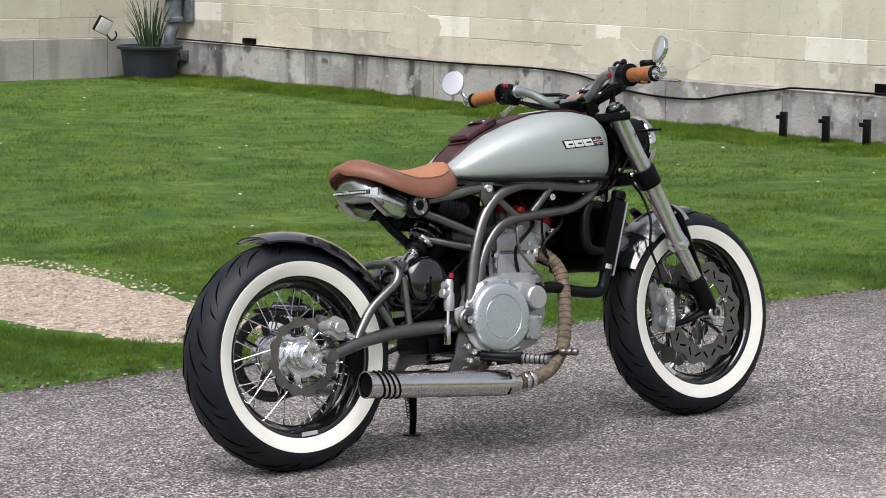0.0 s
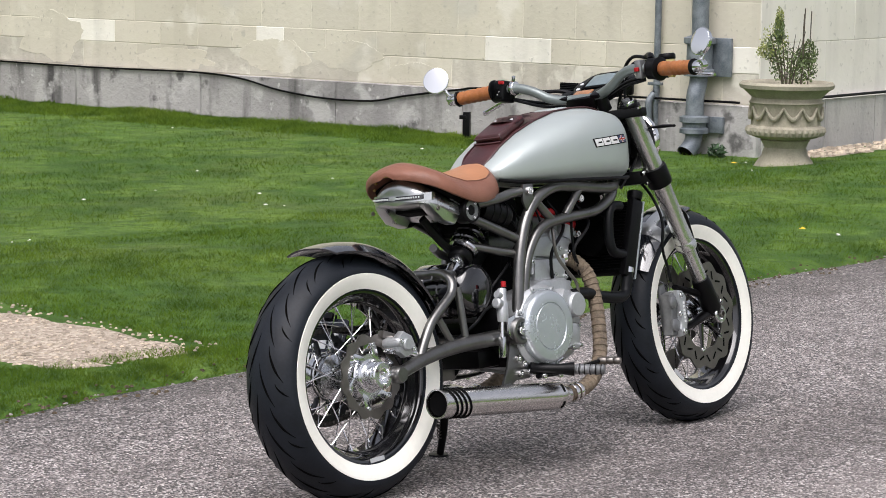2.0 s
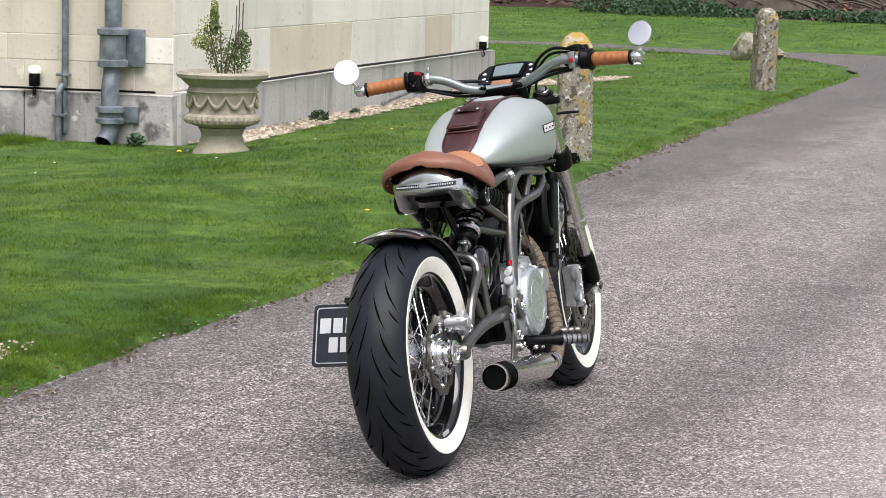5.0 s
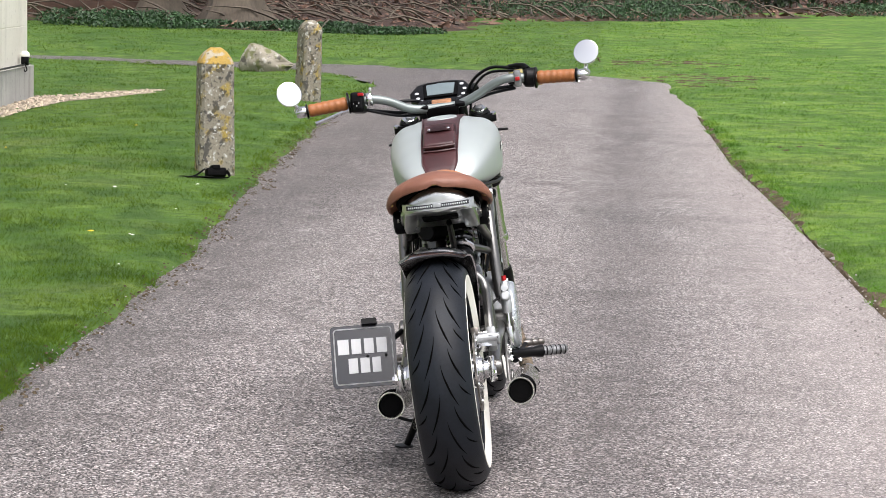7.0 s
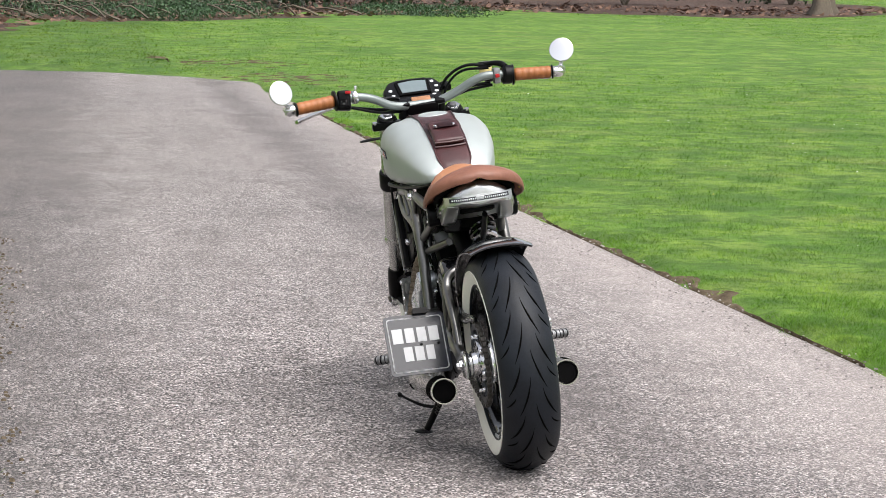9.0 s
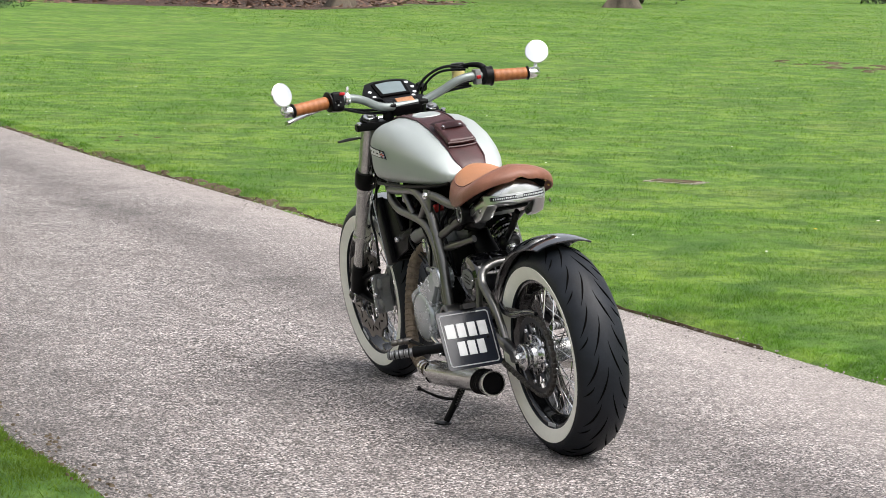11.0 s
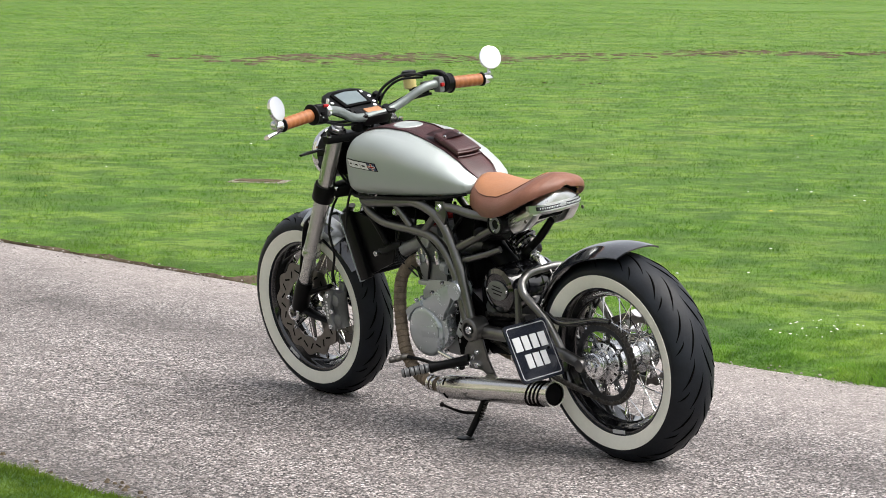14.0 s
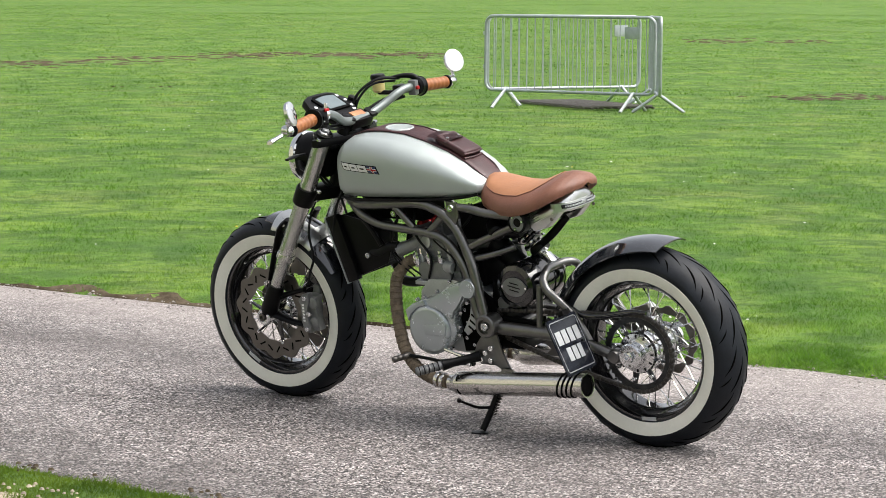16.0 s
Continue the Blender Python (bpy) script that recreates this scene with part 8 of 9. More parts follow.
for side in (1, -1):
    bp("bar_riser", turned([(0.019, 0), (0.019, 0.6), (0.019, 0.9), (0.016, 1)], (0.362, side * 0.056, 0.925), (0.334, side * 0.056, 0.981), 20), SATIN_BLACK, "", bars)
    bp("bar_cap", box((0.040, 0.032, 0.014), (0.331, side * 0.056, 0.972), (0, -27, 0), 0.006), SATIN_BLACK, "", bars)

# headlamp, indicators, horn tangle
lamp_m = (-0.036, 0.0, 0.832)
hl = sp("headlamp", lathe([(0.02, 0.500), (0.050, 0.508), (0.070, 0.535), (0.077, 0.565), (0.077, 0.592)], 40, "x", lamp_m), SATIN_BLACK, "round black headlamp with chrome ring")
sp("headlamp_ring", lathe([(0.077, 0.590), (0.081, 0.594), (0.082, 0.606), (0.079, 0.614), (0.072, 0.612)], 40, "x", lamp_m), CHROME, "", hl)
sp("headlamp_glass", lathe([(0.073, 0.606), (0.065, 0.618), (0.042, 0.627), (0.0001, 0.631)], 40, "x", lamp_m), LENS, "", hl)
for side in (1, -1):
    sp("headlamp_bracket", tube([(0.47, side * 0.10, 0.80), (0.51, side * 0.094, 0.812), (0.532, side * 0.079, 0.832)], [0.014, 0.011, 0.009], 8, 3, squash=0.5), SATIN_BLACK, "", hl)
    ind = sp("indicator", tube([(0.490, side * 0.100, 0.862), (0.497, side * 0.150, 0.862), (0.495, side * 0.188, 0.860)], [0.006, 0.012, 0.008], 10, 3, squash=0.45), SATIN_BLACK, "slim black indicator")
rgc = random.Random(4)
for k in range(12):
    u0, v0 = 0.40 + rgc.uniform(-0.03, 0.04), rgc.uniform(-0.07, 0.07)
    sp("loom_wire", tube([(u0, v0, 0.90), (u0 + 0.04, v0 * 1.25 + rgc.uniform(-0.02, 0.02), 0.83 + rgc.uniform(-0.02, 0.02)), (u0 + 0.03, v0 * 1.1, 0.77), (u0 - 0.02, v0 * 0.7, 0.70)], 0.0045, 6, 5), RUBBER_HOSE, "")
sp("fork_cover", box((0.06, 0.15, 0.10), (0.445, 0, 0.83), (0, -27, 0), 0.02), MATT_BLACK)

for side in (1, -1):
    sp("brake_hose", tube([(0.47, side * 0.03, 0.75), (0.50, side * 0.075, 0.68), (0.505, side * 0.105, 0.60), (0.50, side * 0.10, 0.52), (0.53, side * 0.09, 0.46), (0.545, side * 0.085, 0.42)], 0.0042, 8, 6), RUBBER_HOSE, "")
bp("throttle_cable", tube([(0.30, 0.115, 0.80), (0.345, 0.128, 0.72), (0.375, 0.125, 0.64), (0.385, 0.118, 0.56), (0.37, 0.115, 0.52)], 0.004, 8, 5), RUBBER_HOSE, "")

# engine
case = bp("crankcase", slab([(0.075, 0.44), (0.085, 0.36), (0.045, 0.275), (-0.03, 0.250), (-0.12, 0.248), (-0.205, 0.268), (-0.225, 0.33), (-0.195, 0.42), (-0.15, 0.465), (-0.06, 0.485), (0.04, 0.480)], -0.118, 0.090, bevel=0.014), CAST, "cast aluminium engine case")
bp("case_seam", slab([(0.080, 0.445), (0.090, 0.355), (0.048, 0.268), (-0.03, 0.243), (-0.12, 0.241), (-0.212, 0.262), (-0.231, 0.33), (-0.200, 0.426), (-0.152, 0.471), (-0.06, 0.491), (0.045, 0.486)], -0.010, 0.006, bevel=0.003), CAST_DARK, "", case)
CL = (-0.113, 0.364)
bp("clutch_housing", lathe([(0.108, -0.105), (0.112, -0.115), (0.112, -0.140), (0.102, -0.150)], 48, "y", (CL[0], 0, CL[1])), CAST, "", case)
clutch = bp("clutch_cover", lathe([(0.098, -0.146), (0.098, -0.160), (0.095, -0.168), (0.091, -0.172), (0.088, -0.1728), (0.064, -0.1728), (0.0625, -0.1708), (0.061, -0.1708), (0.0595, -0.1728), (0.03, -0.1730), (0.0001, -0.1732)], 56, "y", (CL[0], 0, CL[1])), COVER_GREY, "round grey painted clutch cover", case)
for k in range(8):
    a = 2 * math.pi * k / 8 + 0.35
    bolt((CL[0] + 0.106 * math.cos(a), -0.146, CL[1] + 0.106 * math.sin(a)), 0.0062, -1, CAST, 0.008, "cover_bolt", case)
pump = bp("water_pump", lathe([(0.040, -0.11), (0.040, -0.128), (0.034, -0.134), (0.034, -0.158), (0.030, -0.163), (0.0001, -0.164)], 32, "y", (0.022, 0, 0.408)), CAST, "round water pump cover", case)
for a in (0.5, 2.2, 3.8, 5.4):
    bolt((0.022 + 0.038 * math.cos(a), -0.130, 0.408 + 0.038 * math.sin(a)), 0.0055, -1, POLISHED, 0.008, "cover_bolt", pump)
filt = bp("oil_filter_cover", box((0.052, 0.035, 0.072), (0.012, -0.132, 0.325), (0, 8, 0), 0.010), CAST, "", case)
for u, w in ((-0.006, 0.352), (0.03, 0.352), (0.03, 0.298), (-0.006, 0.298)):
    bolt((u, -0.149, w), 0.0055, -1, POLISHED, 0.007, "cover_bolt", filt)
bp("cover_bridge", box((0.05, 0.04, 0.05), (-0.01, -0.135, 0.425), (0, 30, 0), 0.012), CAST, "", case)
# left side: generator and sprocket covers
gen = bp("generator_cover", slab([(0.102, 0.389), (0.079, 0.4056), (0.0225, 0.4288), (0.004, 0.428), (-0.082, 0.481), (-0.121, 0.492), (-0.145, 0.483), (-0.1477, 0.4656), (-0.1256, 0.428), (-0.100, 0.402), (-0.089, 0.385), (-0.086, 0.361), (-0.093, 0.335), (-0.083, 0.307), (-0.0526, 0.2805), (-0.0085, 0.256), (0.030, 0.252), (0.060, 0.262), (0.0796, 0.2777), (0.092, 0.305), (0.0925, 0.338), (0.099, 0.371)], 0.095, 0.136, bevel=0.009), COVER_GREY, "angular grey painted generator cover", case)
bp("cover_face", lathe([(0.080, 0.130), (0.080, 0.137), (0.0765, 0.1435), (0.071, 0.1475), (0.063, 0.149), (0.0001, 0.1495)], 44, "y", (0.010, 0, 0.329)), COVER_GREY, "", gen)
bp("cover_wing", slab([(0.098, 0.388), (0.078, 0.402), (0.0235, 0.4245), (0.018, 0.408), (0.050, 0.397), (0.076, 0.376), (0.090, 0.352)], 0.130, 0.146, bevel=0.006), COVER_GREY, "", gen)
bp("cover_arm", slab([(0.006, 0.423), (-0.080, 0.475), (-0.119, 0.486), (-0.140, 0.478), (-0.142, 0.466), (-0.120, 0.428), (-0.094, 0.398), (-0.082, 0.372), (-0.066, 0.376), (-0.040, 0.395), (0.004, 0.408)], 0.130, 0.1485, bevel=0.006), COVER_GREY, "", gen)
bp("cover_panel", slab([(0.026, 0.345), (0.022, 0.347), (-0.056, 0.353), (-0.060, 0.350), (-0.057, 0.320), (-0.053, 0.317), (0.018, 0.313), (0.022, 0.316)], 0.146, 0.1518, bevel=0.002), COVER_GREY, "", gen)
bp("cover_boss", lathe([(0.030, 0.10), (0.032, 0.140), (0.028, 0.150), (0.0001, 0.151)], 24, "y", (-0.152, 0, 0.474)), COVER_GREY, "", gen)
for u, w in ((0.060, 0.420), (0.032, 0.431), (-0.062, 0.273), (-0.098, 0.318), (-0.098, 0.345), (-0.108, 0.39), (-0.02, 0.452), (-0.135, 0.425), (-0.072, 0.487)):
    bolt((u, 0.122, w), 0.006, 1, POLISHED, 0.010, "cover_bolt", gen)
# added black plate stands in for the recess's darkness; no hollow is cut
bp("case_filler", slab([(-0.085, 0.455), (-0.150, 0.468), (-0.215, 0.425), (-0.232, 0.33), (-0.205, 0.272), (-0.09, 0.258), (-0.075, 0.36)], 0.080, 0.097, bevel=0.004), MATT_BLACK, "black filler plate standing in for a dark recess of the engine case", case)
for u, w in ((-0.108, 0.395), (-0.115, 0.355), (-0.108, 0.305), (-0.135, 0.285), (-0.16, 0.44), (-0.13, 0.43)):
    bolt((u, 0.094, w), 0.0065, 1, POLISHED, 0.014, "case_bolt", case)
spc = bp("sprocket_guard", slab([(-0.143, 0.422), (-0.178, 0.414), (-0.186, 0.368), (-0.122, 0.318), (-0.107, 0.332), (-0.134, 0.378)], 0.112, 0.121, bevel=0.003), CAST, "slotted alloy front sprocket guard", case)
for k in range(4):
    bp("guard_slot", box((0.036 - 0.003 * k, 0.003, 0.0055), (-0.163 + 0.008 * k, 0.1215, 0.396 - k * 0.018), (0, -38, 0), 0.001), MATT_BLACK, "", spc)
bp("output_sprocket", lathe([(0.036, 0.076), (0.036, 0.090), (0.02, 0.094)], 26, "y", (CS[0], 0, CS[1])), CHAIN, "", case)

# cylinder, head, caps
lean_m = Matrix.Translation((0.0, 0, 0.47)) @ Matrix.Rotation(radians(10), 4, "Y")


def eng(name, bm, mat, label="", under=None):
    bmesh.ops.transform(bm, matrix=lean_m, verts=bm.verts)
    return bp(name, bm, mat, label, under or case)


barrel = eng("cylinder", slab([(0.072, -0.062), (0.082, 0.0), (0.072, 0.062), (0.0, 0.074), (-0.072, 0.062), (-0.082, 0.0), (-0.072, -0.062), (0.0, -0.074)], 0.0, 0.072, "uv", 0.008), CAST, "cast cylinder barrel")
eng("cylinder_gasket", slab([(0.080, -0.070), (0.088, 0.0), (0.080, 0.070), (0.0, 0.080), (-0.080, 0.070), (-0.088, 0.0), (-0.080, -0.070), (0.0, -0.080)], 0.070, 0.082, "uv", 0.003), CAST_DARK, "", barrel)
head_ = eng("cylinder_head", slab([(0.078, -0.066), (0.086, 0.0), (0.078, 0.066), (0.0, 0.078), (-0.062, 0.066), (-0.070, 0.0), (-0.062, -0.066), (0.0, -0.078)], 0.082, 0.138, "uv", 0.010), CAST, "cast cylinder head", case)
eng("cam_cover", slab([(0.066, -0.058), (0.074, 0.0), (0.066, 0.058), (-0.045, 0.062), (-0.052, 0.0), (-0.045, -0.062)], 0.138, 0.182, "uv", 0.014), CAST_DARK, "", head_)
for side in (1, -1):
    for u in (-0.055, 0.055):
        eng("head_stud", turned([(0.009, 0), (0.009, 0.85), (0.006, 1)], (u, side * 0.072, 0.02), (u, side * 0.072, 0.098), 10), CAST, "", head_)
        eng("head_bolt", turned([(0.007, 0), (0.007, 1)], (u, side * 0.074, 0.095), (u, side * 0.074, 0.112), 8), POLISHED, "", head_)
    eng("head_port", turned([(0.022, 0), (0.024, 0.3), (0.020, 1)], (0.02, side * 0.06, 0.125), (0.02, side * 0.086, 0.13), 18), CAST, "", head_)
    for z in (0.03, 0.052):
        eng("barrel_rib", box((0.13, 0.006, 0.004), (0, side * 0.073, z), (0, 0, 0), 0.0015), CAST, "", barrel)
bp("cam_tower", turned([(0.030, 0), (0.027, 0.15), (0.023, 0.3), (0.023, 0.9), (0.026, 1.0)], (0.088, -0.050, 0.535), (0.138, -0.050, 0.612), 24), CAST, "", head_)
bp("red_cap", turned([(0.022, 0), (0.026, 0.12), (0.026, 0.7), (0.020, 1)], (0.138, -0.050, 0.611), (0.151, -0.050, 0.634), 24), RED, "red anodised cap", head_)
bp("tower_collar", turned([(0.027, 0), (0.027, 1)], (0.118, -0.050, 0.580), (0.123, -0.050, 0.588), 24), CAST, "", head_)
bolt((0.150, -0.072, 0.592), 0.009, -1, CHROME, 0.014, "tower_bolt", head_)
for u, w, r in ((0.062, 0.560, 0.007), (0.098, 0.548, 0.0075), (-0.058, 0.474, 0.008), (0.030, 0.492, 0.007), (0.075, 0.482, 0.007), (-0.085, 0.476, 0.008), (-0.062, 0.535, 0.008)):
    bolt((u, -0.080, w), r, -1, POLISHED, 0.010, "case_bolt", case)
bp("cylinder_flange", slab([(0.095, -0.085), (0.10, 0.0), (0.095, 0.085), (-0.090, 0.085), (-0.10, 0.0), (-0.090, -0.085)], 0.455, 0.470, "uv", 0.005), CAST, "", case)
bp("water_jacket", slab([(-0.060, 0.475), (0.074, 0.468), (0.086, 0.532), (-0.048, 0.540)], -0.086, -0.060, bevel=0.010), CAST, "", case)
bp("head_skirt", slab([(-0.052, 0.545), (0.098, 0.538), (0.108, 0.572), (0.080, 0.592), (-0.010, 0.600), (-0.050, 0.585)], -0.084, -0.050, bevel=0.012), CAST, "", head_)
bp("left_jacket", slab([(-0.050, 0.478), (0.075, 0.470), (0.084, 0.530), (-0.040, 0.538)], 0.060, 0.086, bevel=0.010), CAST_DARK, "", case)
bp("left_head", slab([(-0.030, 0.548), (0.092, 0.540), (0.104, 0.640), (-0.012, 0.648)], 0.040, 0.078, bevel=0.012), CAST_DARK, "", head_)
for u, w in ((0.075, 0.520), (0.030, 0.526), (-0.015, 0.530)):
    bp("left_stud", turned([(0.007, 0), (0.009, 0.1), (0.009, 0.7), (0.006, 0.75), (0.006, 1)], (u, 0.086, w), (u + 0.006, 0.086, w + 0.042), 10), POLISHED, "", head_)
bp("left_thermostat", turned([(0.020, 0), (0.022, 0.3), (0.015, 0.6), (0.017, 1)], (-0.028, 0.070, 0.520), (-0.072, 0.092, 0.522), 18), CAST, "", head_)
eng("red_cap", turned([(0.019, 0), (0.023, 0.2), (0.023, 0.75), (0.018, 1)], (0.030, -0.050, 0.178), (0.030, -0.054, 0.208), 22), RED, "red anodised cap", head_)
eng("red_cap", turned([(0.018, 0), (0.021, 0.2), (0.021, 0.75), (0.016, 1)], (-0.035, -0.055, 0.180), (-0.035, -0.058, 0.205), 22), RED, "red anodised cap", head_)
eng("red_cap", turned([(0.015, 0), (0.018, 0.2), (0.018, 0.75), (0.013, 1)], (-0.02, 0.05, 0.180), (-0.02, 0.055, 0.205), 22), RED, "red anodised cap", head_)
eng("water_outlet", turned([(0.022, 0), (0.024, 0.2), (0.020, 0.5), (0.022, 1)], (0.05, 0.055, 0.135), (0.135, 0.085, 0.115), 18), CAST_DARK, "", head_)
bp("coolant_hose", tube([(0.150, 0.085, 0.575), (0.185, 0.092, 0.57), (0.215, 0.094, 0.555), (0.25, 0.09, 0.555), (0.285, 0.08, 0.56)], 0.017, 12, 4), RUBBER_HOSE, "")
bp("throttle_body", turned([(0.030, 0), (0.033, 0.2), (0.028, 0.5), (0.034, 1)], (-0.06, 0, 0.585), (-0.17, 0, 0.60), 22), CAST_DARK, "")
bp("airbox", box((0.10, 0.13, 0.085), (-0.232, 0.0, 0.660), (0, 12, 0), 0.022), MATT_BLACK, "")
bp("battery_box", box((0.12, 0.15, 0.10), (-0.15, 0.0, 0.665), (0, 8, 0), 0.015), MATT_BLACK, "")
bp("under_tank_box", box((0.24, 0.12, 0.075), (0.18, 0.0, 0.690), (0, 0, 0), 0.015), MATT_BLACK, "")
# added black box hides the cylinder's lit back, in place of dark small parts
bp("black_filler", box((0.075, 0.15, 0.105), (-0.138, 0.005, 0.515), (0, 10, 0), 0.018), MATT_BLACK, "")
bp("ignition_coil", turned([(0.022, 0), (0.026, 0.1), (0.026, 0.9), (0.020, 1)], (-0.21, 0.06, 0.665), (-0.255, 0.105, 0.645), 18), SATIN_BLACK, "")
bp("reservoir_can", turned([(0.028, 0), (0.034, 0.1), (0.034, 0.9), (0.028, 1)], (-0.165, -0.095, 0.660), (-0.255, -0.085, 0.690), 22), SATIN_BLACK, "")
for k in range(3):
    bp("can_clip", turned([(0.036, 0), (0.036, 1)], (-0.185 - 0.022 * k, -0.0935 + 0.0025 * k, 0.6665 + 0.0075 * k), (-0.191 - 0.022 * k, -0.093 + 0.0025 * k, 0.6685 + 0.0075 * k), 22), SATIN_BLACK, "")
rgw = random.Random(9)
for k in range(14):
    s = 1 if k % 2 else -1
    u0 = rgw.uniform(-0.2, 0.16)
    bp("engine_wire", tube([(u0, s * rgw.uniform(0.05, 0.09), 0.69), (u0 + rgw.uniform(-0.05, 0.05), s * rgw.uniform(0.085, 0.10), 0.62), (u0 + rgw.uniform(-0.08, 0.03), s * rgw.uniform(0.085, 0.105), 0.55), (u0 - rgw.uniform(0.0, 0.1), s * rgw.uniform(0.08, 0.10), 0.48)], rgw.choice((0.003, 0.004, 0.005)), 6, 5), RUBBER_HOSE, "")
bp("clutch_cable", tube([(0.02, -0.10, 0.645), (-0.002, -0.118, 0.60), (0.0, -0.122, 0.545), (0.03, -0.128, 0.50), (0.062, -0.13, 0.465), (0.068, -0.13, 0.43)], 0.0045, 8, 6), DISC, "")

# radiator and hoses
rad_m = Matrix.Translation((0.350, 0.002, 0.562)) @ Matrix.Rotation(radians(19.5), 4, "Y")


def rad(name, bm, mat, label="", under=None):
    bmesh.ops.transform(bm, matrix=rad_m, verts=bm.verts)
    return bp(name, bm, mat, label, under)


radiator = rad("radiator", box((0.036, 0.215, 0.205), (0, 0, 0), (0, 0, 0), 0.004), MATT_BLACK, "black radiator")
fin0 = None
for k in range(24):
    if fin0 is None:
        fin0 = bp("radiator_fin", box((0.040, 0.20, 0.0025), (0, 0, 0), (0, 0, 0), 0.0), SATIN_BLACK, "", radiator)
        fin0.matrix_basis = rad_m @ Matrix.Translation((0, 0, -0.092))
    else:
        share("radiator_fin", fin0, radiator, rad_m @ Matrix.Translation((0, 0, -0.092 + 0.008 * k)))
for side in (1, -1):
    rad("radiator_tank", box((0.046, 0.024, 0.222), (0, side * 0.112, 0), (0, 0, 0), 0.006), SATIN_BLACK, "", radiator)
    rad("radiator_edge", box((0.005, 0.018, 0.225), (0.027, side * 0.115, 0), (0, 0, 0), 0.002), GALV, "pale metal edge strip", radiator)
    for k in range(7):
        rad("radiator_edge_slot", box((0.002, 0.006, 0.010), (0.030, side * 0.118, 0.09 - 0.018 * k), (0, 0, 0), 0.0), MATT_BLACK, "", radiator)
rad("radiator_cap", turned([(0.020, 0), (0.022, 0.3), (0.022, 0.8), (0.018, 1)], (0.0, -0.108, 0.112), (0.0, -0.108, 0.136), 22), SATIN_BLACK, "", radiator)
bp("radiator_shroud", slab([(0.385, 0.668), (0.345, 0.668), (0.245, 0.650), (0.170, 0.560), (0.185, 0.520), (0.275, 0.482), (0.325, 0.466)], 0.098, 0.106, bevel=0.003), SATIN_BLACK, "black side panel behind the radiator")
bp("shroud_brace", tube([(0.285, 0.112, 0.685), (0.23, 0.112, 0.625), (0.20, 0.110, 0.58)], 0.008, 8, 3), SATIN_BLACK, "")
bolt((0.255, 0.106, 0.545), 0.010, 1, POLISHED, 0.012, "shroud_bolt")
bp("coolant_hose", tube([(0.322, -0.108, 0.475), (0.312, -0.108, 0.435), (0.300, -0.108, 0.412), (0.270, -0.110, 0.404), (0.20, -0.113, 0.412), (0.12, -0.115, 0.430), (0.05, -0.12, 0.432)], 0.0165, 14, 5), RUBBER_HOSE, "thick black coolant hose")
bp("coolant_hose", tube([(0.315, -0.108, 0.655), (0.275, -0.110, 0.655), (0.257, -0.110, 0.625), (0.252, -0.110, 0.57), (0.262, -0.110, 0.535), (0.295, -0.108, 0.522), (0.33, -0.105, 0.52)], 0.014, 14, 5), RUBBER_HOSE, "black coolant hose")
bp("fan_motor", turned([(0.05, 0), (0.06, 0.2), (0.06, 0.8), (0.045, 1)], (0.32, -0.02, 0.575), (0.275, -0.02, 0.585), 24), MATT_BLACK, "")
bp("hose_clip", turned([(0.0185, 0), (0.0185, 1)], (0.324, -0.108, 0.482), (0.320, -0.108, 0.468), 18), POLISHED, "")

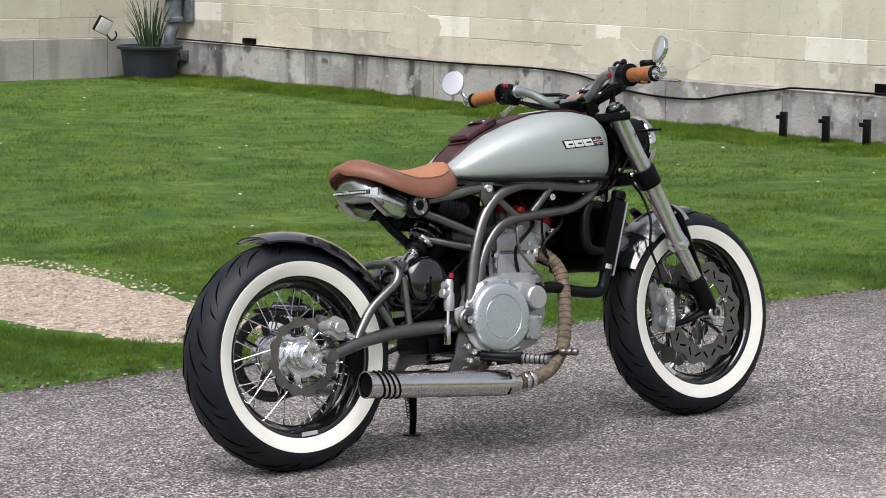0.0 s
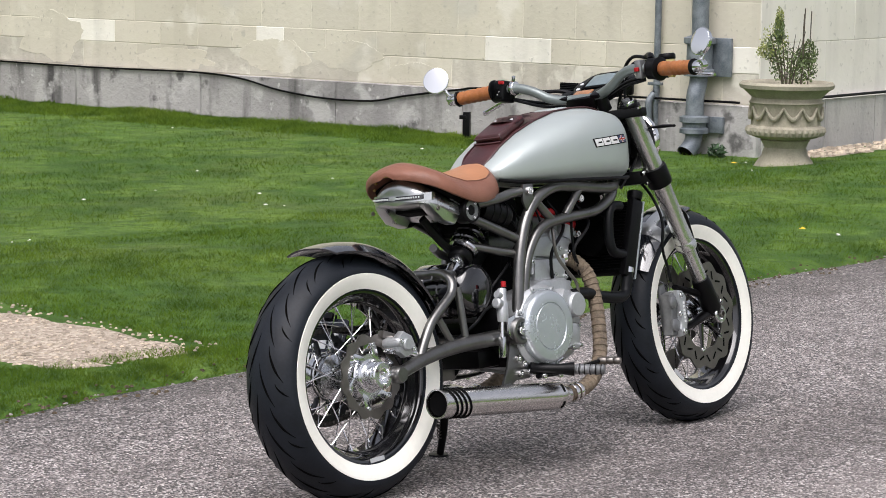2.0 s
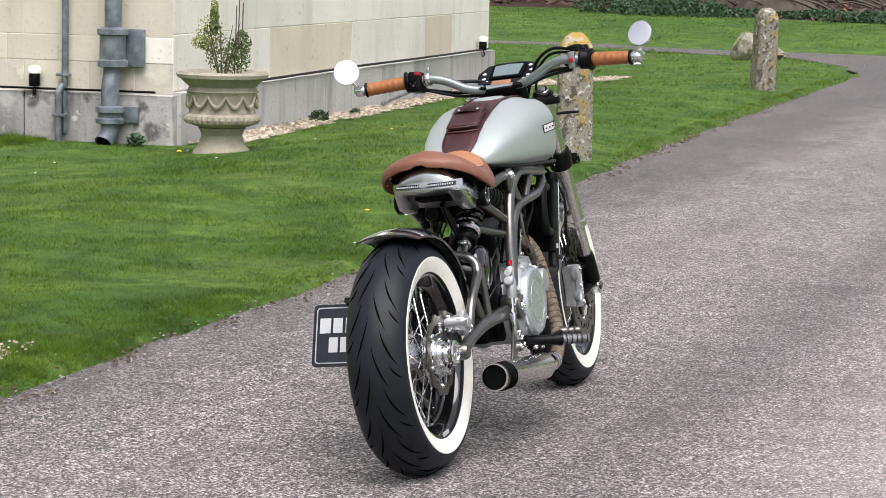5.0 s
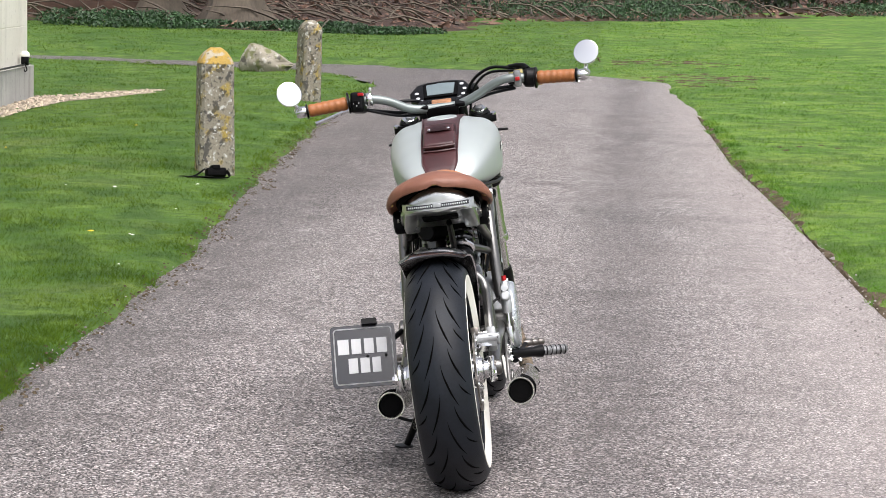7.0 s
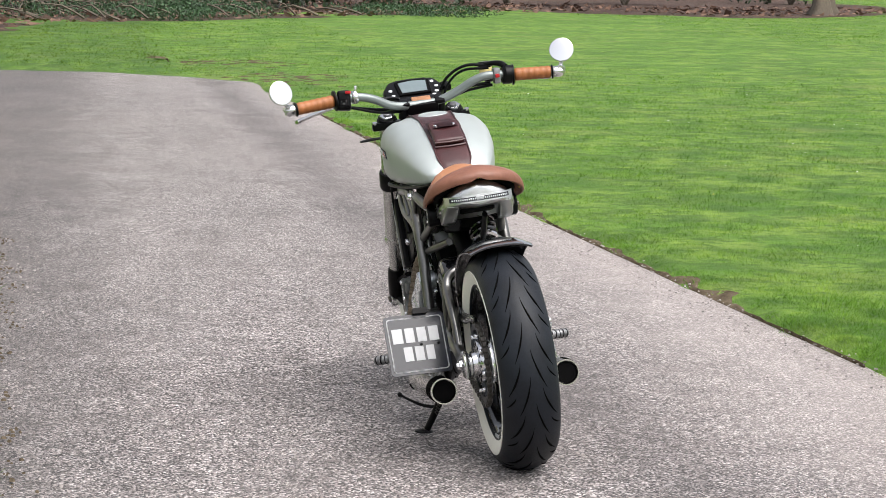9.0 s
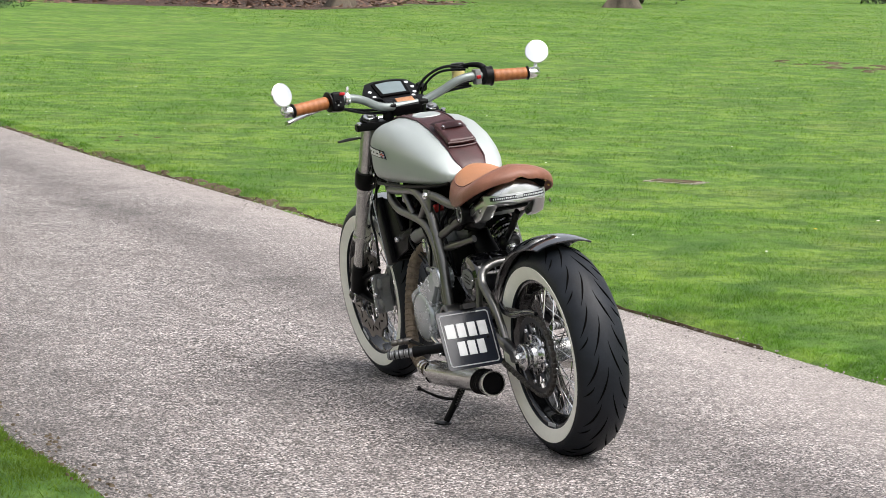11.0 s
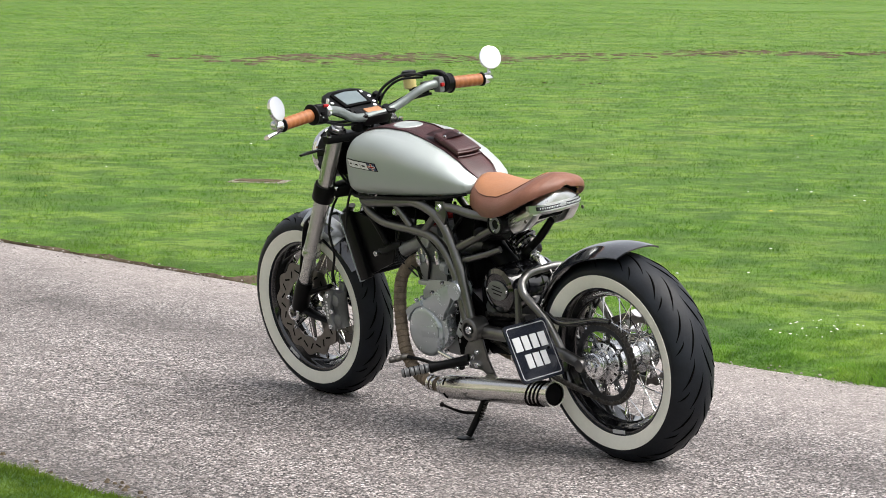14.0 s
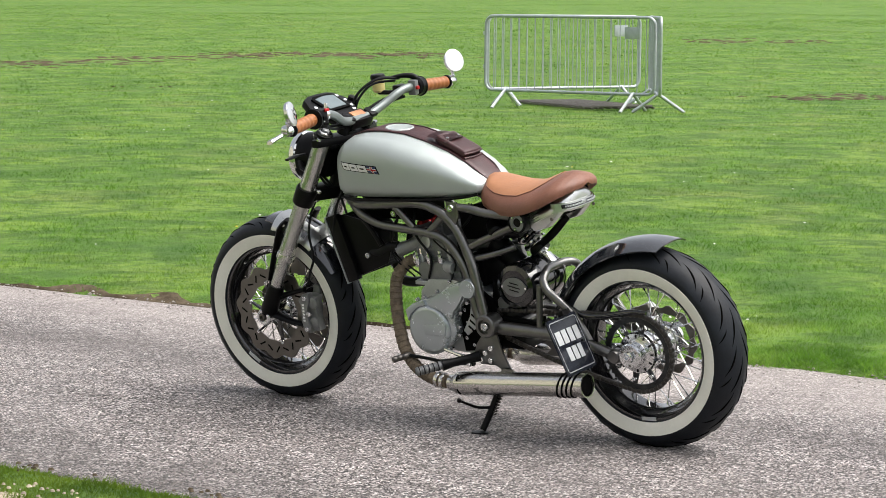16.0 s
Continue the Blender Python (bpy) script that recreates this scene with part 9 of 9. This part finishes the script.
# exhausts
for side in (1, -1):
    hp = [(0.085, side * 0.055, 0.535), (0.125, side * 0.075, 0.522), (0.155, side * 0.098, 0.478), (0.152, side * 0.118, 0.41), (0.132, side * 0.138, 0.335), (0.103, side * 0.155, 0.265), (0.055, side * 0.167, 0.213), (-0.005, side * 0.174, 0.187), (-0.075, side * 0.177, 0.1785)]
    path = smooth_path(hp, 24)
    radii = [0.0186 + 0.0026 * ((k / 6) % 1.0) for k in range(len(path))]
    header = bp("exhaust_header", tube(path, radii, 16, 1), WRAP, "exhaust pipe bound in brown heat wrap")
    for at, to in ((path[4], path[8]), (path[-16], path[-10]), (path[-9], path[-1])):
        bp("exhaust_clamp", turned([(0.024, 0), (0.0255, 0.2), (0.0255, 0.8), (0.024, 1)], at, at + (to - at).normalized() * 0.014, 20), BRUSHED, "", header)
    m0, m1 = Vector((-0.085, side * 0.1775, 0.1775)), Vector((-0.595, side * 0.1765, 0.2225))
    md = (m1 - m0).normalized()
    body_m = bp("silencer", turned([(0.024, 0.0), (0.025, 0.03), (0.033, 0.055), (0.0355, 0.075), (0.0365, 0.1), (0.0365, 0.985), (0.0372, 0.99), (0.0372, 1.0), (0.0335, 1.0), (0.033, 0.97), (0.033, 0.90)], m0, m1, 36), BRUSHED, "brushed stainless silencer with slotted end")
    bp("silencer_core", turned([(0.0332, 0), (0.0332, 0.3), (0.030, 1)], m0 + md * 0.43, m0 + md * 0.505, 30), MATT_BLACK, "sooty black bore", body_m)
    for k in range(4):
        o = m0 + md * (0.425 + 0.017 * k)
        outv, up_ = Vector((0, side, 0)), Vector((0, side, 0)).cross(md)
        arc = [o + (outv * math.cos(a) + up_ * math.sin(a)) * 0.0362 + md * 0.012 * math.sin(a * side) for a in np.linspace(-1.5, 1.9, 16)]
        bp("silencer_slot", tube(arc, 0.0032, 6, 1), MATT_BLACK, "", body_m)
    o = m0 + md * 0.048
    for a0 in (-0.9, 0.4):
        arc = [o + (Vector((0, side, 0)) * math.cos(a) + Vector((0, side, 0)).cross(md) * math.sin(a)) * 0.0362 for a in np.linspace(a0, a0 + 0.6, 8)]
        bp("silencer_slot", tube(arc, 0.003, 6, 1), MATT_BLACK, "", body_m)
    bp("silencer_bracket", slab([(-0.265, 0.232), (-0.30, 0.232), (-0.335, 0.196), (-0.225, 0.196)], side * 0.140, side * 0.146, bevel=0.002), STEEL, "", body_m)

# footrests, pedals, levers
for side in (1, -1):
    tip = Vector((-0.045 if side == 1 else -0.062, side * 0.296, 0.240))
    root = Vector((-0.120, side * 0.185, 0.252)).lerp(tip, 0.36)
    prof = [(0.012, 0)] + [(0.0145 if k % 2 else 0.0125, 0.05 + 0.92 * k / 14) for k in range(15)] + [(0.010, 1.0)]
    peg = bp("footrest", turned(prof, root, tip, 18), CAST_DARK, "knurled alloy footrest with dark grooves")
    for k in range(5):
        f = 0.16 + 0.18 * k
        bp("peg_groove", turned([(0.0148, 0), (0.0148, 1)], root + (tip - root) * f, root + (tip - root) * (f + 0.03), 18), SATIN_BLACK, "", peg)
    bp("peg_mount", tube([(-0.175, side * 0.134, 0.262), (-0.15, side * 0.155, 0.256), tuple(root.lerp(Vector((-0.15, side * 0.155, 0.256)), 0.4)), tuple(root)], [0.018, 0.015, 0.014, 0.019], 12, 3), SATIN_BLACK, "", peg)
    lev = bp("brake_pedal" if side == -1 else "gear_lever", tube([(-0.16, side * 0.150, 0.238), (-0.06, side * 0.158, 0.236), (0.02, side * 0.165, 0.244), (0.075, side * 0.175, 0.250)], [0.010, 0.008, 0.007, 0.008], 10, 4, squash=0.7), SATIN_BLACK, "")
    bp("pedal_tip", turned([(0.008, 0), (0.0105, 0.15), (0.0105, 0.35), (0.0085, 0.4), (0.0105, 0.45), (0.0105, 0.65), (0.0085, 0.7), (0.0105, 0.75), (0.0105, 0.95), (0.008, 1)], (0.074, side * 0.168, 0.250), (0.098, side * 0.228, 0.246), 14), DISC, "knurled tip", lev)
    bp("linkage", tube([(-0.15, side * 0.150, 0.252), (-0.09, side * 0.145, 0.262), (-0.045, side * 0.142, 0.272)], 0.006, 8, 2), POLISHED, "", lev)
    for u, w in ((-0.15, 0.238), (-0.085, 0.232), (-0.13, 0.262)):
        bolt((u, side * 0.160, w), 0.008, side, CHROME, 0.008, "pedal_bolt", lev)
bp("brake_heel_guard", slab([(-0.265, 0.400), (-0.232, 0.408), (-0.228, 0.375), (-0.25, 0.345), (-0.262, 0.36)], -0.152, -0.146, bevel=0.002), POLISHED, "")
mc = bp("rear_master_cylinder", turned([(0.013, 0), (0.015, 0.15), (0.015, 0.55), (0.012, 0.6), (0.012, 0.95), (0.009, 1)], (-0.284, -0.152, 0.395), (-0.276, -0.152, 0.482), 18), CAST, "cast rear brake master cylinder")
bp("cylinder_port", turned([(0.012, 0), (0.014, 0.3), (0.014, 0.9), (0.010, 1)], (-0.276, -0.150, 0.438), (-0.306, -0.152, 0.447), 16), CAST, "", mc)
bp("cylinder_port", turned([(0.010, 0), (0.010, 1)], (-0.276, -0.152, 0.46), (-0.298, -0.152, 0.468), 14), CAST, "", mc)
bp("push_rod", turned([(0.005, 0), (0.005, 1)], (-0.286, -0.152, 0.40), (-0.292, -0.152, 0.355), 10), CHROME, "", mc)
bp("rod_clevis", box((0.014, 0.016, 0.055), (-0.295, -0.152, 0.330), (0, 6, 0), 0.004), POLISHED, "", mc)
bp("red_dust_cap", turned([(0.007, 0), (0.007, 1)], (-0.268, -0.152, 0.484), (-0.266, -0.152, 0.498), 12), RED, "", mc)
bp("rear_brake_hose", tube([(-0.285, -0.145, 0.445), (-0.300, -0.115, 0.430), (-0.33, -0.095, 0.395), (-0.42, -0.092, 0.360), (-0.50, -0.094, 0.352), (-0.56, -0.098, 0.356), (-0.60, -0.105, 0.368)], 0.004, 8, 6), RUBBER_HOSE, "")

# air filter canister
AF = (-0.300, 0.482)
can = bp("air_filter", lathe([(0.050, -0.085), (0.066, -0.08), (0.072, -0.06), (0.072, -0.02), (0.069, -0.017), (0.069, -0.012), (0.072, -0.009), (0.072, 0.035), (0.069, 0.038), (0.069, 0.044), (0.072, 0.047), (0.072, 0.085), (0.066, 0.098), (0.052, 0.104), (0.05, 0.100), (0.0001, 0.100)], 48, "y", (AF[0], 0, AF[1])), GLOSS_BLACK, "gloss black ribbed air filter canister")
bp("filter_cap", lathe([(0.070, -0.074), (0.066, -0.086), (0.056, -0.095), (0.040, -0.100), (0.0001, -0.102)], 40, "y", (AF[0], 0, AF[1])), GLOSS_BLACK, "", can)
oval = [(AF[0] + 0.042 * math.cos(a) * (1.12 if abs(math.cos(a)) > 0.97 else 1.0), AF[1] + 0.030 * math.sin(a)) for a in (2 * math.pi * k / 40 for k in range(40))]
bp("filter_badge", slab(oval, 0.101, 0.105, bevel=0.001), CAST_DARK, "oval alloy badge with unreadable script", can)
for k in range(3):
    bp("badge_line", box((0.046 - 0.012 * abs(k - 1), 0.0012, 0.0035), (AF[0], 0.1054, AF[1] + 0.011 - 0.011 * k), (0, -10, 0), 0.0), SATIN_BLACK, "", can)
for d in (-0.043, 0.043):
    bolt((AF[0] + d, 0.105, AF[1]), 0.004, 1, CHROME, 0.003, "badge_screw", can)
bp("filter_tube", tube([(-0.26, 0.0, 0.52), (-0.21, 0.0, 0.56), (-0.17, 0.0, 0.595)], 0.034, 16, 3), RUBBER_HOSE, "")
bp("starter_motor", turned([(0.02, 0), (0.028, 0.1), (0.028, 0.9), (0.02, 1)], (-0.24, -0.03, 0.42), (-0.24, 0.085, 0.42), 20), CAST_DARK, "")
bp("rear_engine_mount", slab([(-0.20, 0.50), (-0.24, 0.45), (-0.25, 0.33), (-0.22, 0.27), (-0.19, 0.30)], -0.10, 0.08, bevel=0.008), SATIN_BLACK, "")
bp("lower_guard", box((0.10, 0.16, 0.05), (-0.26, 0, 0.300), (0, 0, 0), 0.012), SATIN_BLACK, "")
bp("chain_slider", box((0.16, 0.022, 0.014), (-0.31, 0.085, 0.372), (0, -3, 0), 0.004), MATT_BLACK, "")

# side stand
stand = bp("side_stand", tube([(-0.245, 0.105, 0.215), (-0.235, 0.122, 0.165), (-0.215, 0.155, 0.095), (-0.200, 0.186, 0.040)], [0.013, 0.013, 0.011, 0.010], 12, 4), SATIN_BLACK, "black side stand taking the weight")
x = lathe([(0.026, 0.0), (0.028, 0.003), (0.026, 0.007), (0.010, 0.009)], 20, "z")
bmesh.ops.transform(x, matrix=Matrix.Translation((-0.196, 0.197, 0.0305)) @ Matrix.Rotation(radians(8.5), 4, "X"), verts=x.verts)
bp("stand_foot", x, SATIN_BLACK, "", stand)
coil = [Vector((-0.262, 0.120, 0.20)).lerp(Vector((-0.228, 0.158, 0.085)), k / 90) + Vector((math.cos(k * 0.9), math.sin(k * 0.9) * 0.7, math.sin(k * 0.9) * 0.3)) * 0.006 for k in range(91)]
bp("stand_spring", tube(coil, 0.0018, 5, 1), CHAIN, "", stand)
bp("stand_prop", tube([(-0.218, 0.152, 0.105), (-0.195, 0.19, 0.113), (-0.180, 0.225, 0.132), (-0.168, 0.248, 0.148)], [0.005, 0.005, 0.004, 0.004], 8, 4), SATIN_BLACK, "", stand)
bp("prop_knob", lathe([(0.002, -0.008), (0.007, -0.004), (0.007, 0.004), (0.002, 0.008)], 12, "z", (-0.167, 0.250, 0.149)), SATIN_BLACK, "", stand)

# number plate: plain bars stand for the characters
p_tl, p_tr, p_bl = Vector((-0.560, 0.315, 0.446)), Vector((-0.545, 0.146, 0.4375)), Vector((-0.630, 0.3185, 0.2935))
ex, ez = (p_tr - p_tl).normalized(), (p_tl - p_bl).normalized()
ey = ez.cross(ex).normalized()
ez = ex.cross(ey).normalized()
W_, H_ = (p_tr - p_tl).length, (p_tl - p_bl).length
pc = (p_tr + p_bl) / 2
plate_m = Matrix.Translation(pc) @ Matrix((ex, ez, -ey if (-ey).x < 0 else ey)).transposed().to_4x4()


def on_plate(name, outline, lo, hi, mat, label="", under=None, bevel=0.0):
    return bp(name, slab(outline, lo, hi, "uv", bevel, m=plate_m), mat, label, under)


def rounded(w, h, r, n=6):
    out = []
    for cx, cy, a0 in ((w / 2 - r, h / 2 - r, 0), (-w / 2 + r, h / 2 - r, 90), (-w / 2 + r, -h / 2 + r, 180), (w / 2 - r, -h / 2 + r, 270)):
        out += [(cx + r * math.cos(radians(a0 + 90 * k / n)), cy + r * math.sin(radians(a0 + 90 * k / n))) for k in range(n + 1)]
    return out


num = on_plate("number_plate", rounded(W_ + 0.006, H_ + 0.006, 0.012), -0.004, 0.0, PLATE_BLACK, "black number plate with white border and plain white bars")
ro, ri = rounded(W_ - 0.010, H_ - 0.010, 0.010), rounded(W_ - 0.017, H_ - 0.017, 0.008)
bm = bmesh.new()
o_l, i_l = [bm.verts.new((a, b, 0.0008)) for a, b in ro], [bm.verts.new((a, b, 0.0008)) for a, b in ri]
for k in range(len(ro)):
    j = (k + 1) % len(ro)
    bm.faces.new((o_l[k], o_l[j], i_l[j], i_l[k]))
bmesh.ops.solidify(bm, geom=bm.faces[:], thickness=0.001)
bmesh.ops.transform(bm, matrix=plate_m, verts=bm.verts)
bp("plate_border", bm, PLATE_INK, "", num)
for x0, wd, y0 in ((-0.054, 0.030, 0.027), (-0.019, 0.026, 0.027), (0.0155, 0.026, 0.027), (0.050, 0.028, 0.027), (-0.030, 0.025, -0.027), (0.002, 0.025, -0.027), (0.033, 0.023, -0.027)):
    on_plate("plate_bar", [(x0 - wd / 2, y0 - 0.021), (x0 + wd / 2, y0 - 0.021), (x0 + wd / 2, y0 + 0.021), (x0 - wd / 2, y0 + 0.021)], 0.0003, 0.0016, PLATE_INK, "", num)
for x0, y0 in ((0.01, -0.003), (0.06, -0.003)):
    x = lathe([(0.004, 0.0), (0.004, 0.003), (0.0001, 0.004)], 10, "z", (x0, y0, 0))
    bmesh.ops.transform(x, matrix=plate_m, verts=x.verts)
    bp("plate_screw", x, MATT_BLACK, "", num)
on_plate("plate_lamp", rounded(0.042, 0.016, 0.004), -0.006, 0.014, SATIN_BLACK, "", num)
lamp_ob = [o for o in num.children if o.name.startswith("plate_lamp")][0]
lamp_ob.matrix_basis = Matrix.Translation(ez * (H_ / 2 + 0.009) + ex * 0.02)
bp("plate_arm", tube([(-0.565, 0.20, 0.37), (-0.50, 0.165, 0.385), (-0.44, 0.135, 0.40)], 0.008, 8, 3), SATIN_BLACK, "", num)
